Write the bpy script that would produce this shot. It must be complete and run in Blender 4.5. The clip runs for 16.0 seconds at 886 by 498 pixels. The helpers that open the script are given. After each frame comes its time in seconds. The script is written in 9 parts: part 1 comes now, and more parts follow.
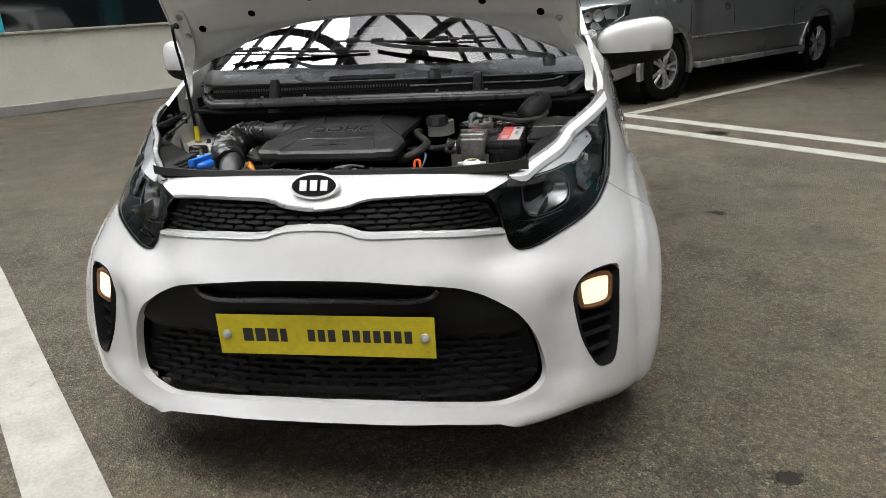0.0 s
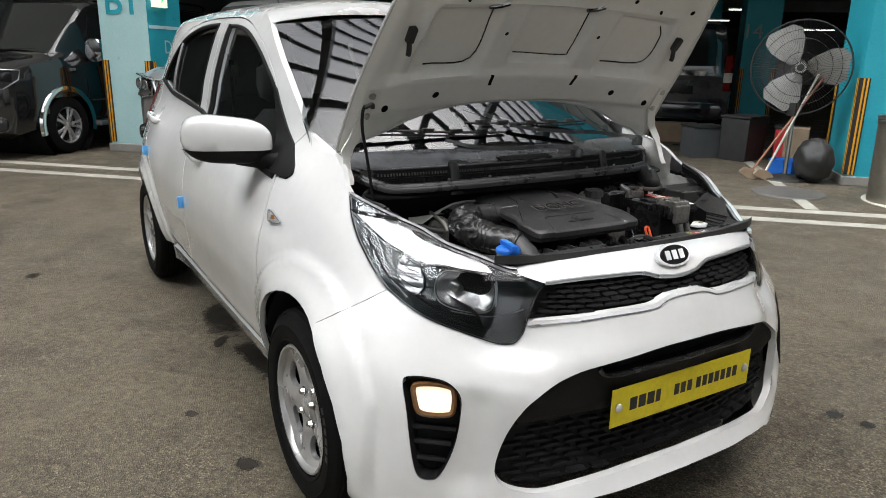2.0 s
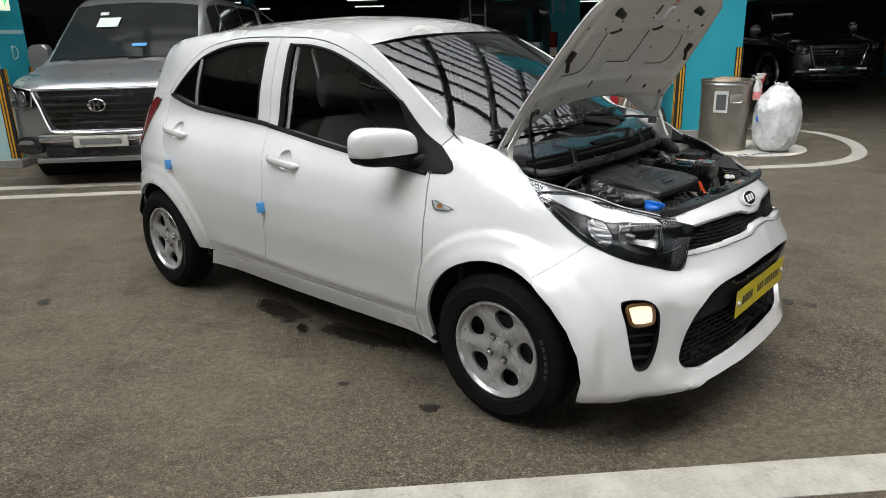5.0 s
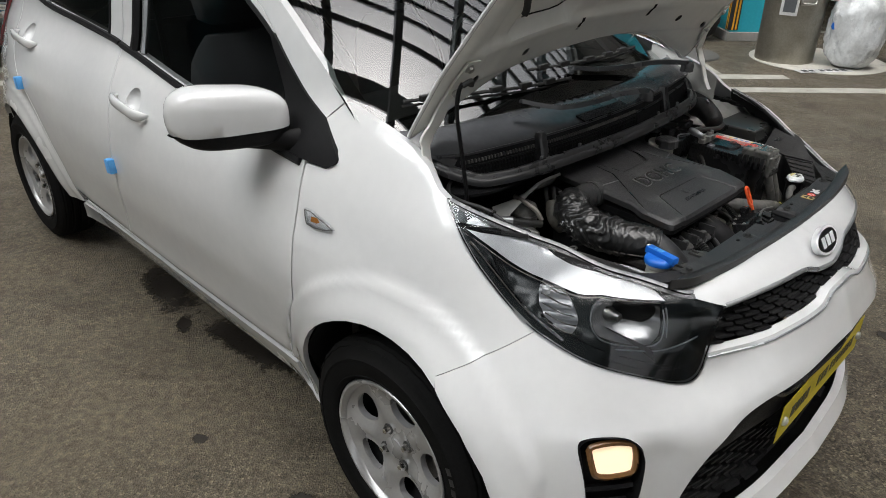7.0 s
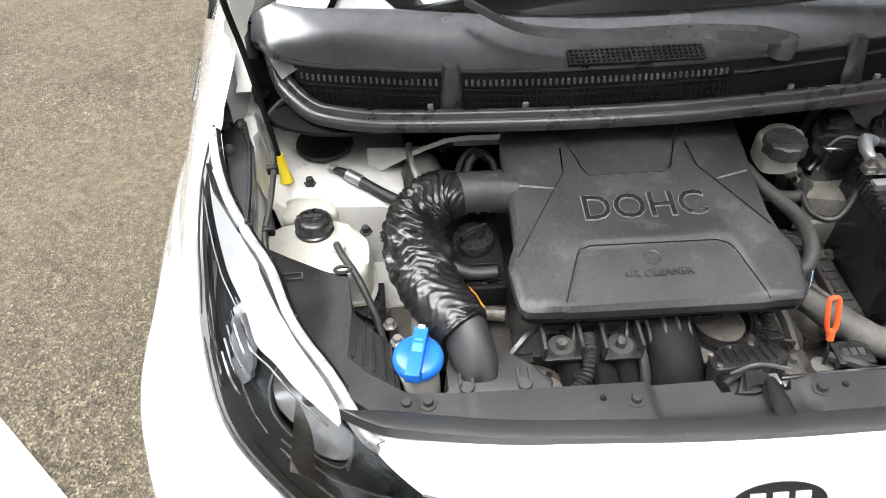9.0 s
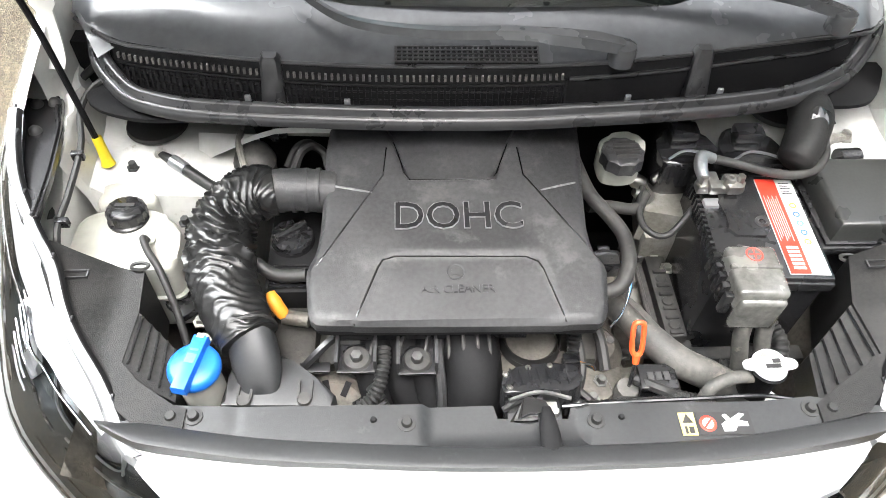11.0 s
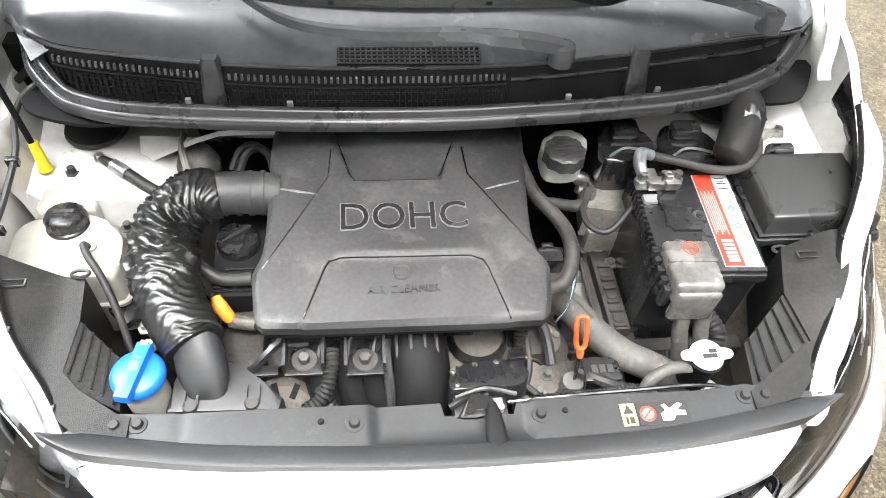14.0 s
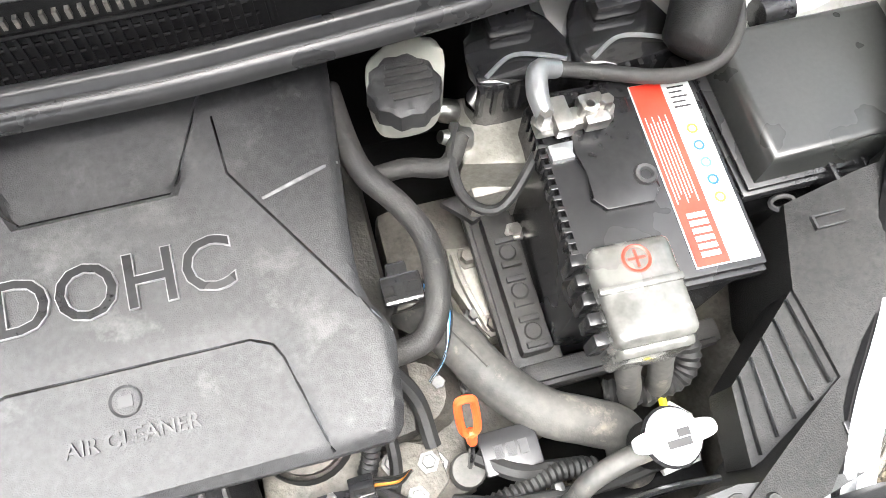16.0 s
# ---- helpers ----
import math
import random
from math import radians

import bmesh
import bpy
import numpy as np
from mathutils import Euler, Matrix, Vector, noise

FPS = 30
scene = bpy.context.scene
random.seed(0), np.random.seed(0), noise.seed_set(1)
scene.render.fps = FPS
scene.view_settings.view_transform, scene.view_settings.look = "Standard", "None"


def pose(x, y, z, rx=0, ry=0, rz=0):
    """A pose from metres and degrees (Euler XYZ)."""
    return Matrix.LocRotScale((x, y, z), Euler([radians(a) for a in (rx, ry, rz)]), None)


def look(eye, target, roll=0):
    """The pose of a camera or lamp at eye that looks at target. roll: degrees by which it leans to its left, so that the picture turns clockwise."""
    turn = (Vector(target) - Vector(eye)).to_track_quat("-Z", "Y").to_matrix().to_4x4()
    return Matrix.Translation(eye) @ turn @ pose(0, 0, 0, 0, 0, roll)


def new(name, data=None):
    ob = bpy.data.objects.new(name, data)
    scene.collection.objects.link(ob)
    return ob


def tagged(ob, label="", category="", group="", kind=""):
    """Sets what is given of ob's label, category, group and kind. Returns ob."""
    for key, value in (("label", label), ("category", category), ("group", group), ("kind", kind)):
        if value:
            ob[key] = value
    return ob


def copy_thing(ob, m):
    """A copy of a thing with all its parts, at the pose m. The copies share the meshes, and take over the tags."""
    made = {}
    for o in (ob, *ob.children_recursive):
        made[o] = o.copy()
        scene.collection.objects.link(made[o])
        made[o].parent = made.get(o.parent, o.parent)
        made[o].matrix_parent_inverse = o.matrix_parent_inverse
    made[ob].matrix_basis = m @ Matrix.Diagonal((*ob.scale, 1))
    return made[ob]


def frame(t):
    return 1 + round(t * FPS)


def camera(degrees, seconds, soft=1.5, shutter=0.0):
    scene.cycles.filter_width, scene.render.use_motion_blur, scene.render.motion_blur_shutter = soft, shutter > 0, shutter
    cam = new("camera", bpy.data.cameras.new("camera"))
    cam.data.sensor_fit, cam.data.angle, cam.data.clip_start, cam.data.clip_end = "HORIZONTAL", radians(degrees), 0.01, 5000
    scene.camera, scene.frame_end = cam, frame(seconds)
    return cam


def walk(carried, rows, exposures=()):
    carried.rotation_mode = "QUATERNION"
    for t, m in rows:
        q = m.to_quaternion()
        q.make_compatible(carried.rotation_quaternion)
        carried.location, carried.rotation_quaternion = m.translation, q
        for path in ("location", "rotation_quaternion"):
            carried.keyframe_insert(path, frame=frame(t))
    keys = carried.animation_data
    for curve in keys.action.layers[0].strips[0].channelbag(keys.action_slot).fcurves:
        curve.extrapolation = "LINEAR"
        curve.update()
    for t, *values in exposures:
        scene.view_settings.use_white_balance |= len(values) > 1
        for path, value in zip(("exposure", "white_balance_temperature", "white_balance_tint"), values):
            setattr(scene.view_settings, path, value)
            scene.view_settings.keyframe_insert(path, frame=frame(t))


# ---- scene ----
cam = camera(64.7, 16.0, soft=0.8)
PATH = [
    (0, (0.537, -1.336, 1.165), (0.221, 0.519, 0.487), -3.2),
    (0.5, (0.071, -1.297, 1.161), (0.083, 0.593, 0.509), -1.4),
    (1, (-0.404, -1.29, 1.146), (-0.052, 0.579, 0.526), -0.8),
    (1.5, (-0.9, -1.145, 1.17), (-0.284, 0.657, 0.558), -0.7),
    (2, (-1.367, -1.034, 1.256), (-0.361, 0.61, 0.723), 1.2),
    (2.2, (-1.558, -0.976, 1.266), (-0.48, 0.651, 0.831), 0.4),
    (2.5, (-1.766, -0.832, 1.292), (-0.633, 0.76, 0.867), -1.7),
    (3, (-2.129, -0.715, 1.328), (-0.783, 0.703, 0.905), -0.8),
    (3.5, (-2.33, -0.6, 1.337), (-0.912, 0.728, 0.863), -3.7),
    (4, (-2.579, -0.674, 1.389), (-1.128, 0.622, 0.925), -2.2),
    (4.2, (-2.69, -0.741, 1.395), (-1.229, 0.524, 0.882), -1.7),
    (6.5, (-1.975, -0.451, 1.426), (-0.655, 0.875, 0.72), -2.7),
    (7, (-1.568, -0.268, 1.469), (-0.308, 0.982, 0.547), 0.8),
    (7.5, (-1.148, -0.243, 1.488), (-0.205, 1.157, 0.416), 0.9),
    (8, (-0.829, -0.134, 1.484), (-0.131, 1.232, 0.2), 4.8),
    (8.5, (-0.563, -0.164, 1.474), (-0.247, 1.265, 0.111), 2.6),
    (9, (-0.347, -0.179, 1.5), (-0.278, 1.192, 0.045), -1.4),
    (9.5, (-0.271, -0.101, 1.51), (-0.067, 1.187, -0.006), 4.7),
    (10, (-0.17, -0.099, 1.526), (-0.088, 1.138, -0.043), 2.1),
    (12.3, (-0.092, -0.133, 1.535), (0.074, 1.148, 0.008), 5.3),
    (12.5, (-0.094, -0.125, 1.542), (0.079, 1.129, -0.006), 5.5),
    (13, (-0.089, -0.124, 1.546), (0.078, 1.111, -0.019), 4.6),
    (13.5, (-0.09, -0.124, 1.546), (0.091, 1.116, -0.012), 5.1),
    (14, (-0.088, -0.114, 1.543), (0.132, 1.121, -0.014), 6.0),
    (14.5, (-0.098, -0.061, 1.524), (0.217, 1.137, -0.047), 6.0),
    (15, (-0.079, 0.058, 1.485), (0.350, 1.118, -0.153), 4.4),
    (15.5, (0.036, 0.176, 1.393), (0.446, 1.047, -0.36), 4.6),
    (16, (0.136, 0.287, 1.328), (0.387, 0.989, -0.528), 4.9),
]
walk(cam, [(t, look(eye, target, roll)) for t, eye, target, roll in PATH],
     exposures=[(0, 1.85), (1.0, 1.76), (1.5, 1.74), (2.5, 1.92), (3.5, 1.66), (6.3, 1.56), (7.0, 1.38), (7.5, 1.4), (8.0, 2.1), (8.5, 2.75), (9.0, 2.98), (10.0, 3.38), (12.3, 3.62), (14.0, 3.68), (15.0, 3.72), (16.0, 3.95)])

# ---- light ----
world = bpy.data.worlds.new("overcast_sky")
scene.world = world
world.use_nodes = True
_n, _l = world.node_tree.nodes, world.node_tree.links
sky = _n.new("ShaderNodeTexSky")
sky.sky_type, sky.sun_disc = "NISHITA", False
sky.sun_elevation, sky.sun_rotation, sky.dust_density = radians(76), radians(180), 6.0
grey = _n.new("ShaderNodeHueSaturation")
grey.inputs["Saturation"].default_value = 0.22
_l.new(sky.outputs[0], grey.inputs["Color"])
_l.new(grey.outputs[0], _n["Background"].inputs[0])
_n["Background"].inputs[1].default_value = 0.112
sun = new("sun", bpy.data.lights.new("sun", "SUN"))
sun.data.energy, sun.data.angle, sun.data.color = 1.5, radians(40), (0.96, 0.99, 1.0)
sun.matrix_basis = look((-7.0, 2.4, 8), (0, 0.5, 0))


# ---- the shape of the car ----
def pchip(xs, ys):
    """A smooth curve through the knots that never overshoots them."""
    xs, ys = np.array(xs, float), np.array(ys, float)
    h, d = np.diff(xs), np.diff(ys) / np.diff(xs)
    m = np.zeros(len(xs))
    m[0], m[-1] = d[0], d[-1]
    for i in range(1, len(xs) - 1):
        if d[i - 1] * d[i] > 0:
            w1, w2 = 2 * h[i] + h[i - 1], h[i] + 2 * h[i - 1]
            m[i] = (w1 + w2) / (w1 / d[i - 1] + w2 / d[i])

    def f(x):
        x = np.asarray(x, float)
        k = np.clip(np.searchsorted(xs, x) - 1, 0, len(h) - 1)
        t = (x - xs[k]) / h[k]
        lo, hi = t < 0, t > 1
        y = ((1 + 2 * t) * (1 - t) ** 2 * ys[k] + t * (1 - t) ** 2 * h[k] * m[k] + t * t * (3 - 2 * t) * ys[k + 1] + t * t * (t - 1) * h[k] * m[k + 1])
        y = np.where(lo, ys[0] + (x - xs[0]) * m[0], y)
        return np.where(hi, ys[-1] + (x - xs[-1]) * m[-1], y)
    return f


def catmull(points, closed=False, n=8):
    """A smooth line through the points (Catmull-Rom), n steps a span."""
    p = np.array(points, float)
    p = np.vstack([p[-1], p, p[0], p[1]]) if closed else np.vstack([2 * p[0] - p[1], p, 2 * p[-1] - p[-2]])
    out = []
    for a, b, c, d in zip(p, p[1:], p[2:], p[3:]):
        for t in np.arange(n) / n:
            out.append(0.5 * (2 * b + (c - a) * t + (2 * a - 5 * b + 4 * c - d) * t * t + (3 * b - a - 3 * c + d) * t**3))
    if not closed:
        out.append(p[-2])
    return np.array(out)


# The car's plan outline at its widest, half of it, from the middle of the nose round to the middle of the tail.
OUTLINE = catmull([(0, 0), (.25, .018), (.45, .082), (.60, .175), (.70, .285), (.763, .43), (.787, .60), (.794, .9), (.797, 1.5), (.797, 2.2),
                   (.794, 2.9), (.775, 3.18), (.73, 3.38), (.62, 3.51), (.40, 3.575), (0, 3.595)], n=24)
ARC = np.r_[0, np.cumsum(np.hypot(*np.diff(OUTLINE, axis=0).T))]
_T = np.gradient(OUTLINE, axis=0)
_T /= np.hypot(*_T.T)[:, None]


def at_x(x):
    """The way along the outline at a distance x from the middle, on the nose."""
    k = np.argmax(OUTLINE[:, 0] > 0.755)
    return np.interp(x, OUTLINE[:k, 0], ARC[:k])


def at_y(y):
    """The way along the outline at a distance y behind the nose, on the flank."""
    return np.interp(y, OUTLINE[:, 1], ARC)


# How far the skin stands inside that outline, by height, at stations along it.
STATIONS = [
    (0.0, [(.16, .07), (.20, .03), (.24, -.012), (.275, .005), (.33, .03), (.5, .02), (.58, .0), (.64, .02), (.70, .05), (.745, .085), (.77, .108), (.79, .15), (.802, .20)]),
    (at_x(.28), [(.16, .07), (.20, .03), (.235, -.012), (.27, .005), (.33, .03), (.5, .02), (.58, .005), (.64, .035), (.70, .065), (.745, .092), (.77, .115), (.79, .15), (.802, .20)]),
    (at_x(.45), [(.16, .05), (.19, .01), (.22, -.022), (.26, -.005), (.33, .005), (.5, -.003), (.56, .015), (.62, .068), (.70, .088), (.745, .102), (.775, .128), (.80, .18), (.83, .26)]),
    (.63, [(.16, .05), (.20, .0), (.24, -.032), (.3, -.03), (.4, -.02), (.5, -.003), (.56, .02), (.62, .06), (.70, .10), (.76, .132), (.80, .18), (.83, .215), (.88, .29)]),
    (.80, [(.16, .03), (.20, -.025), (.24, -.048), (.3, -.05), (.4, -.042), (.5, -.025), (.55, -.01), (.62, .035), (.70, .095), (.76, .135), (.80, .18), (.83, .205), (.88, .28)]),
    (at_y(.42), [(.16, .04), (.20, .0), (.24, -.02), (.3, -.03), (.4, -.03), (.5, -.02), (.55, -.008), (.62, .028), (.70, .083), (.76, .12), (.82, .165), (.86, .20), (.92, .27)]),
    (at_y(.65), [(.16, .09), (.22, .07), (.3, .045), (.45, .015), (.55, .015), (.62, .03), (.70, .055), (.78, .085), (.84, .115), (.90, .157), (.96, .205), (1.0, .25)]),
    (at_y(.95), [(.16, .11), (.21, .085), (.28, .072), (.36, .052), (.45, .032), (.6, .018), (.7, .033), (.78, .062), (.84, .085), (.90, .115), (.96, .15), (1.02, .19), (1.13, .225), (1.3, .3)]),
    (at_y(1.4), [(.16, .11), (.21, .085), (.28, .07), (.36, .05), (.45, .03), (.55, .012), (.65, .008), (.75, .022), (.82, .042), (.88, .072), (.93, .102), (.98, .14), (1.03, .158), (1.13, .178), (1.25, .213), (1.36, .258), (1.41, .30), (1.44, .37)]),
    (at_y(2.4), [(.16, .11), (.21, .085), (.28, .068), (.36, .045), (.45, .025), (.55, .01), (.65, .006), (.75, .018), (.82, .036), (.88, .062), (.93, .095), (.98, .13), (1.03, .148), (1.13, .17), (1.25, .207), (1.36, .252), (1.42, .30), (1.46, .38)]),
    (at_y(3.0), [(.16, .10), (.21, .08), (.3, .05), (.45, .02), (.6, .004), (.75, .004), (.82, .022), (.88, .045), (.93, .075), (.98, .11), (1.03, .13), (1.13, .15), (1.25, .182), (1.36, .225), (1.41, .27), (1.44, .35)]),
    (at_y(3.3), [(.16, .10), (.3, .04), (.45, .01), (.6, .0), (.75, .01), (.88, .05), (1.0, .10), (1.13, .15), (1.25, .20), (1.36, .26), (1.42, .36)]),
    (ARC[-1], [(.16, .12), (.25, .04), (.35, .0), (.6, .0), (.75, .03), (.9, .07), (1.05, .12), (1.2, .20), (1.32, .28), (1.38, .34), (1.42, .42)]),
]
_S = np.array([s for s, _ in STATIONS])
_D = [pchip(*zip(*rows)) for _, rows in STATIONS]
WHEELS = (.69, 3.09)


def bump(r, r0, w):
    return np.exp(-((r - r0) / w) ** 2)


def inset(s, z):
    s, z = np.broadcast_arrays(np.asarray(s, float), np.asarray(z, float))
    table = np.array([f(z) for f in _D])
    h = np.diff(_S)
    d = np.diff(table, axis=0) / h.reshape((-1,) + (1,) * s.ndim)
    m = np.concatenate([d[:1], (d[1:] + d[:-1]) / 2, d[-1:]])
    m[1:-1] = np.where(d[1:] * d[:-1] > 0, 2 * d[1:] * d[:-1] / (d[1:] + d[:-1] + 1e-12), 0)
    m[0] = 0
    m[-1] = 0
    k = np.clip(np.searchsorted(_S, s) - 1, 0, len(h) - 1)
    t = np.clip((s - _S[k]) / h[k], 0, 1)
    pick = lambda a, k: np.take_along_axis(a, k[None], 0)[0]
    out = ((1 + 2 * t) * (1 - t) ** 2 * pick(table, k) + t * (1 - t) ** 2 * h[k] * pick(m, k)
           + t * t * (3 - 2 * t) * pick(table, k + 1) + t * t * (t - 1) * h[k] * pick(m, k + 1))
    y = np.interp(s, ARC, OUTLINE[:, 1])
    for wheel in WHEELS:  # the rolled edge of each wheel arch
        r = np.hypot(y - wheel, (z - .285))
        out = out - .016 * bump(r, .345, .045) * (z > .1) * (y > .3)
        ease = np.clip((r - .425) / .018, 0, 1)
        out = out - .010 * (1 - ease * ease * (3 - 2 * ease)) * np.clip((z - .25) / .1, 0, 1) * (y > .3)
    crease = .335 + .022 * np.clip((y - 1.8) / .6, 0, 1)  # the doors flare out to a crease and turn under it
    along = np.clip((y - 1.06) / .14, 0, 1) * np.clip((2.70 - y) / .2, 0, 1)
    out = out + .55 * along * np.where(z > crease, .003 - .020 * np.exp(-np.maximum(z - crease, 0) / .06), -.017 + .026 * np.clip((crease - z) / .04, 0, 1) + .026 * np.clip((.280 - z) / .07, 0, 1))
    return out


def skin(s, z, out=0.0):
    """The point of the skin at the way s and the height z, moved outwards by out. Negative s lies on the car's right."""
    s = np.asarray(s, float)
    a = np.abs(s)
    x, y = np.interp(a, ARC, OUTLINE[:, 0]), np.interp(a, ARC, OUTLINE[:, 1])
    tx, ty = np.interp(a, ARC, _T[:, 0]), np.interp(a, ARC, _T[:, 1])
    d = inset(a, z) - out
    across, along = np.where(s < 0, -1, 1) * np.maximum(x - ty * d, 0), y + tx * d
    across = across + .034 * np.clip(1 - along / 1.4, 0, 1) * np.clip((z - .5) / .3, .12, 1) * (.5 + .5 * np.clip(across / .25, -1, 1))  # the front end stands a little to the left
    across = across + np.where(s > 0, .03, 0) * np.clip((z - .82) / .12, 0, 1) * np.clip((along - .45) / .25, 0, 1) * np.clip((1.2 - along) / .25, 0, 1)
    return np.stack([across, along, z + 0 * x], -1)

# ---- helpers for building ----
def ramp(nodes, links, source, stops, interp="LINEAR"):
    r = nodes.new("ShaderNodeValToRGB")
    r.color_ramp.interpolation = interp
    while len(r.color_ramp.elements) < len(stops):
        r.color_ramp.elements.new(0.5)
    for e, (p, c) in zip(r.color_ramp.elements, stops):
        e.position, e.color = p, (*c, 1) if len(c) == 3 else c
    links.new(source, r.inputs[0])
    return r.outputs[0]


def noise_tex(nodes, links, scale, detail=4, rough=0.55, coords="Object", stretch=(1, 1, 1)):
    tc, mp, n = nodes.new("ShaderNodeTexCoord"), nodes.new("ShaderNodeMapping"), nodes.new("ShaderNodeTexNoise")
    mp.inputs["Scale"].default_value = stretch
    n.inputs["Scale"].default_value, n.inputs["Detail"].default_value, n.inputs["Roughness"].default_value = scale, detail, rough
    links.new(tc.outputs[coords], mp.inputs[0])
    links.new(mp.outputs[0], n.inputs["Vector"])
    return n.outputs["Fac"]


def surface(name, low, high, rough=(0.4, 0.6), metal=0.0, scale=6.0, fine=120.0, bump=0.0, bump_scale=400.0, coat=0.0, coat_rough=0.05, spec=0.5, spread=(0.35, 0.65), grime=None):
    """A painted, moulded or cast surface: two colours mixed by large and fine mottling, uneven gloss and fine relief."""
    m = bpy.data.materials.new(name)
    m.use_nodes = True
    nodes, links = m.node_tree.nodes, m.node_tree.links
    b = nodes["Principled BSDF"]
    big, small = noise_tex(nodes, links, scale), noise_tex(nodes, links, fine, 2)
    mix = nodes.new("ShaderNodeMath")
    mix.operation = "MULTIPLY_ADD"
    links.new(small, mix.inputs[0])
    mix.inputs[1].default_value = 0.35
    half = nodes.new("ShaderNodeMath")
    half.operation = "MULTIPLY"
    half.inputs[1].default_value = 0.65
    links.new(big, half.inputs[0])
    links.new(half.outputs[0], mix.inputs[2])
    colour = ramp(nodes, links, mix.outputs[0], [(spread[0], low), (spread[1], high)])
    if grime:
        g = noise_tex(nodes, links, grime[1], 6, 0.7)
        mask = ramp(nodes, links, g, [(grime[2], (0, 0, 0)), (grime[2] + 0.12, (1, 1, 1))])
        mx = nodes.new("ShaderNodeMix")
        mx.data_type = "RGBA"
        links.new(mask, mx.inputs[0])
        links.new(colour, mx.inputs[6])
        mx.inputs[7].default_value = (*grime[0], 1)
        colour = mx.outputs[2]
    links.new(colour, b.inputs["Base Color"])
    gloss = ramp(nodes, links, big, [(0.3, (rough[0],) * 3), (0.7, (rough[1],) * 3)])
    links.new(gloss, b.inputs["Roughness"])
    b.inputs["Metallic"].default_value = metal
    b.inputs["Specular IOR Level"].default_value = spec
    b.inputs["Coat Weight"].default_value, b.inputs["Coat Roughness"].default_value = coat, coat_rough
    if bump:
        bp = nodes.new("ShaderNodeBump")
        bp.inputs["Strength"].default_value, bp.inputs["Distance"].default_value = 1.0, bump
        links.new(noise_tex(nodes, links, bump_scale, 3), bp.inputs["Height"])
        links.new(bp.outputs[0], b.inputs["Normal"])
    return m


def pane_material(name, tint, ior=1.5, rough=0.0):
    """Clear or tinted sheet glass: it lets light straight through and mirrors it by the angle."""
    m = bpy.data.materials.new(name)
    m.use_nodes = True
    nodes, links = m.node_tree.nodes, m.node_tree.links
    nodes.remove(nodes["Principled BSDF"])
    t, g, f, mix = (nodes.new("ShaderNode" + k) for k in ("BsdfTransparent", "BsdfGlossy", "Fresnel", "MixShader"))
    t.inputs[0].default_value = (*tint, 1)
    g.inputs["Roughness"].default_value = rough
    f.inputs[0].default_value = ior
    links.new(f.outputs[0], mix.inputs[0])
    links.new(t.outputs[0], mix.inputs[1])
    links.new(g.outputs[0], mix.inputs[2])
    links.new(mix.outputs[0], nodes["Material Output"].inputs[0])
    return m


def glow(name, colour, strength):
    m = bpy.data.materials.new(name)
    m.use_nodes = True
    b = m.node_tree.nodes["Principled BSDF"]
    b.inputs["Base Color"].default_value = b.inputs["Emission Color"].default_value = (*colour, 1)
    b.inputs["Emission Strength"].default_value = strength
    return m


def part(name, bm, material, parent=None, label="", smooth=True, angle=40):
    """Links a bmesh as one mesh object under a thing or a part."""
    mesh = bpy.data.meshes.new(name)
    bmesh.ops.recalc_face_normals(bm, faces=bm.faces)
    bm.to_mesh(mesh)
    bm.free()
    return part_mesh(name, mesh, material, parent, label, smooth, angle)


def part_mesh(name, mesh, material, parent=None, label="", smooth=True, angle=40):
    if smooth:
        mesh.shade_smooth()
        mesh.set_sharp_from_angle(angle=radians(angle))
    mesh.materials.append(material)
    ob = new(name, mesh)
    if parent:
        ob.parent = parent
    if label:
        ob["label"] = label
    return ob


def empty(name, label, category, at=None, group=""):
    ob = new(name)
    ob.empty_display_size = 0.1
    if at is not None:
        ob.matrix_basis = at
    return tagged(ob, label, category, group)


def add(bm, other):
    """Adds another bmesh to bm."""
    tmp = bpy.data.meshes.new("tmp")
    other.to_mesh(tmp)
    other.free()
    bm.from_mesh(tmp)
    bpy.data.meshes.remove(tmp)
    return bm


def moved(bm, m):
    bmesh.ops.transform(bm, matrix=m, verts=bm.verts)
    return bm


def box(x0, x1, y0, y1, z0, z1, bevel=0.0, segments=2):
    bm = bmesh.new()
    bmesh.ops.create_cube(bm, size=1)
    for v in bm.verts:
        v.co = ((x0 + x1) / 2 + v.co.x * (x1 - x0), (y0 + y1) / 2 + v.co.y * (y1 - y0), (z0 + z1) / 2 + v.co.z * (z1 - z0))
    if bevel:
        bmesh.ops.bevel(bm, geom=list(bm.edges), offset=bevel, segments=segments, profile=0.6, affect="EDGES")
    return bm


def lathe(profile, n=32, axis="z", closed=False):
    """Turns a profile of (radius, height) round the z axis (or lays it along x or y)."""
    bm = bmesh.new()
    rings = []
    for r, h in profile:
        rings.append([bm.verts.new((r * math.cos(a), r * math.sin(a), h)) for a in np.arange(n) * 2 * math.pi / n] if r > 1e-6 else [bm.verts.new((0, 0, h))])
    pairs = list(zip(rings, rings[1:])) + ([(rings[-1], rings[0])] if closed else [])
    for a, b in pairs:
        for k in range(n):
            q = [a[k % len(a)], a[(k + 1) % len(a)], b[(k + 1) % len(b)], b[k % len(b)]]
            q = [v for i, v in enumerate(q) if v not in q[:i]]
            if len(q) > 2:
                bm.faces.new(q)
    if axis == "x":
        moved(bm, Matrix.Rotation(radians(90), 4, "Y"))
    if axis == "y":
        moved(bm, Matrix.Rotation(radians(-90), 4, "X"))
    return bm


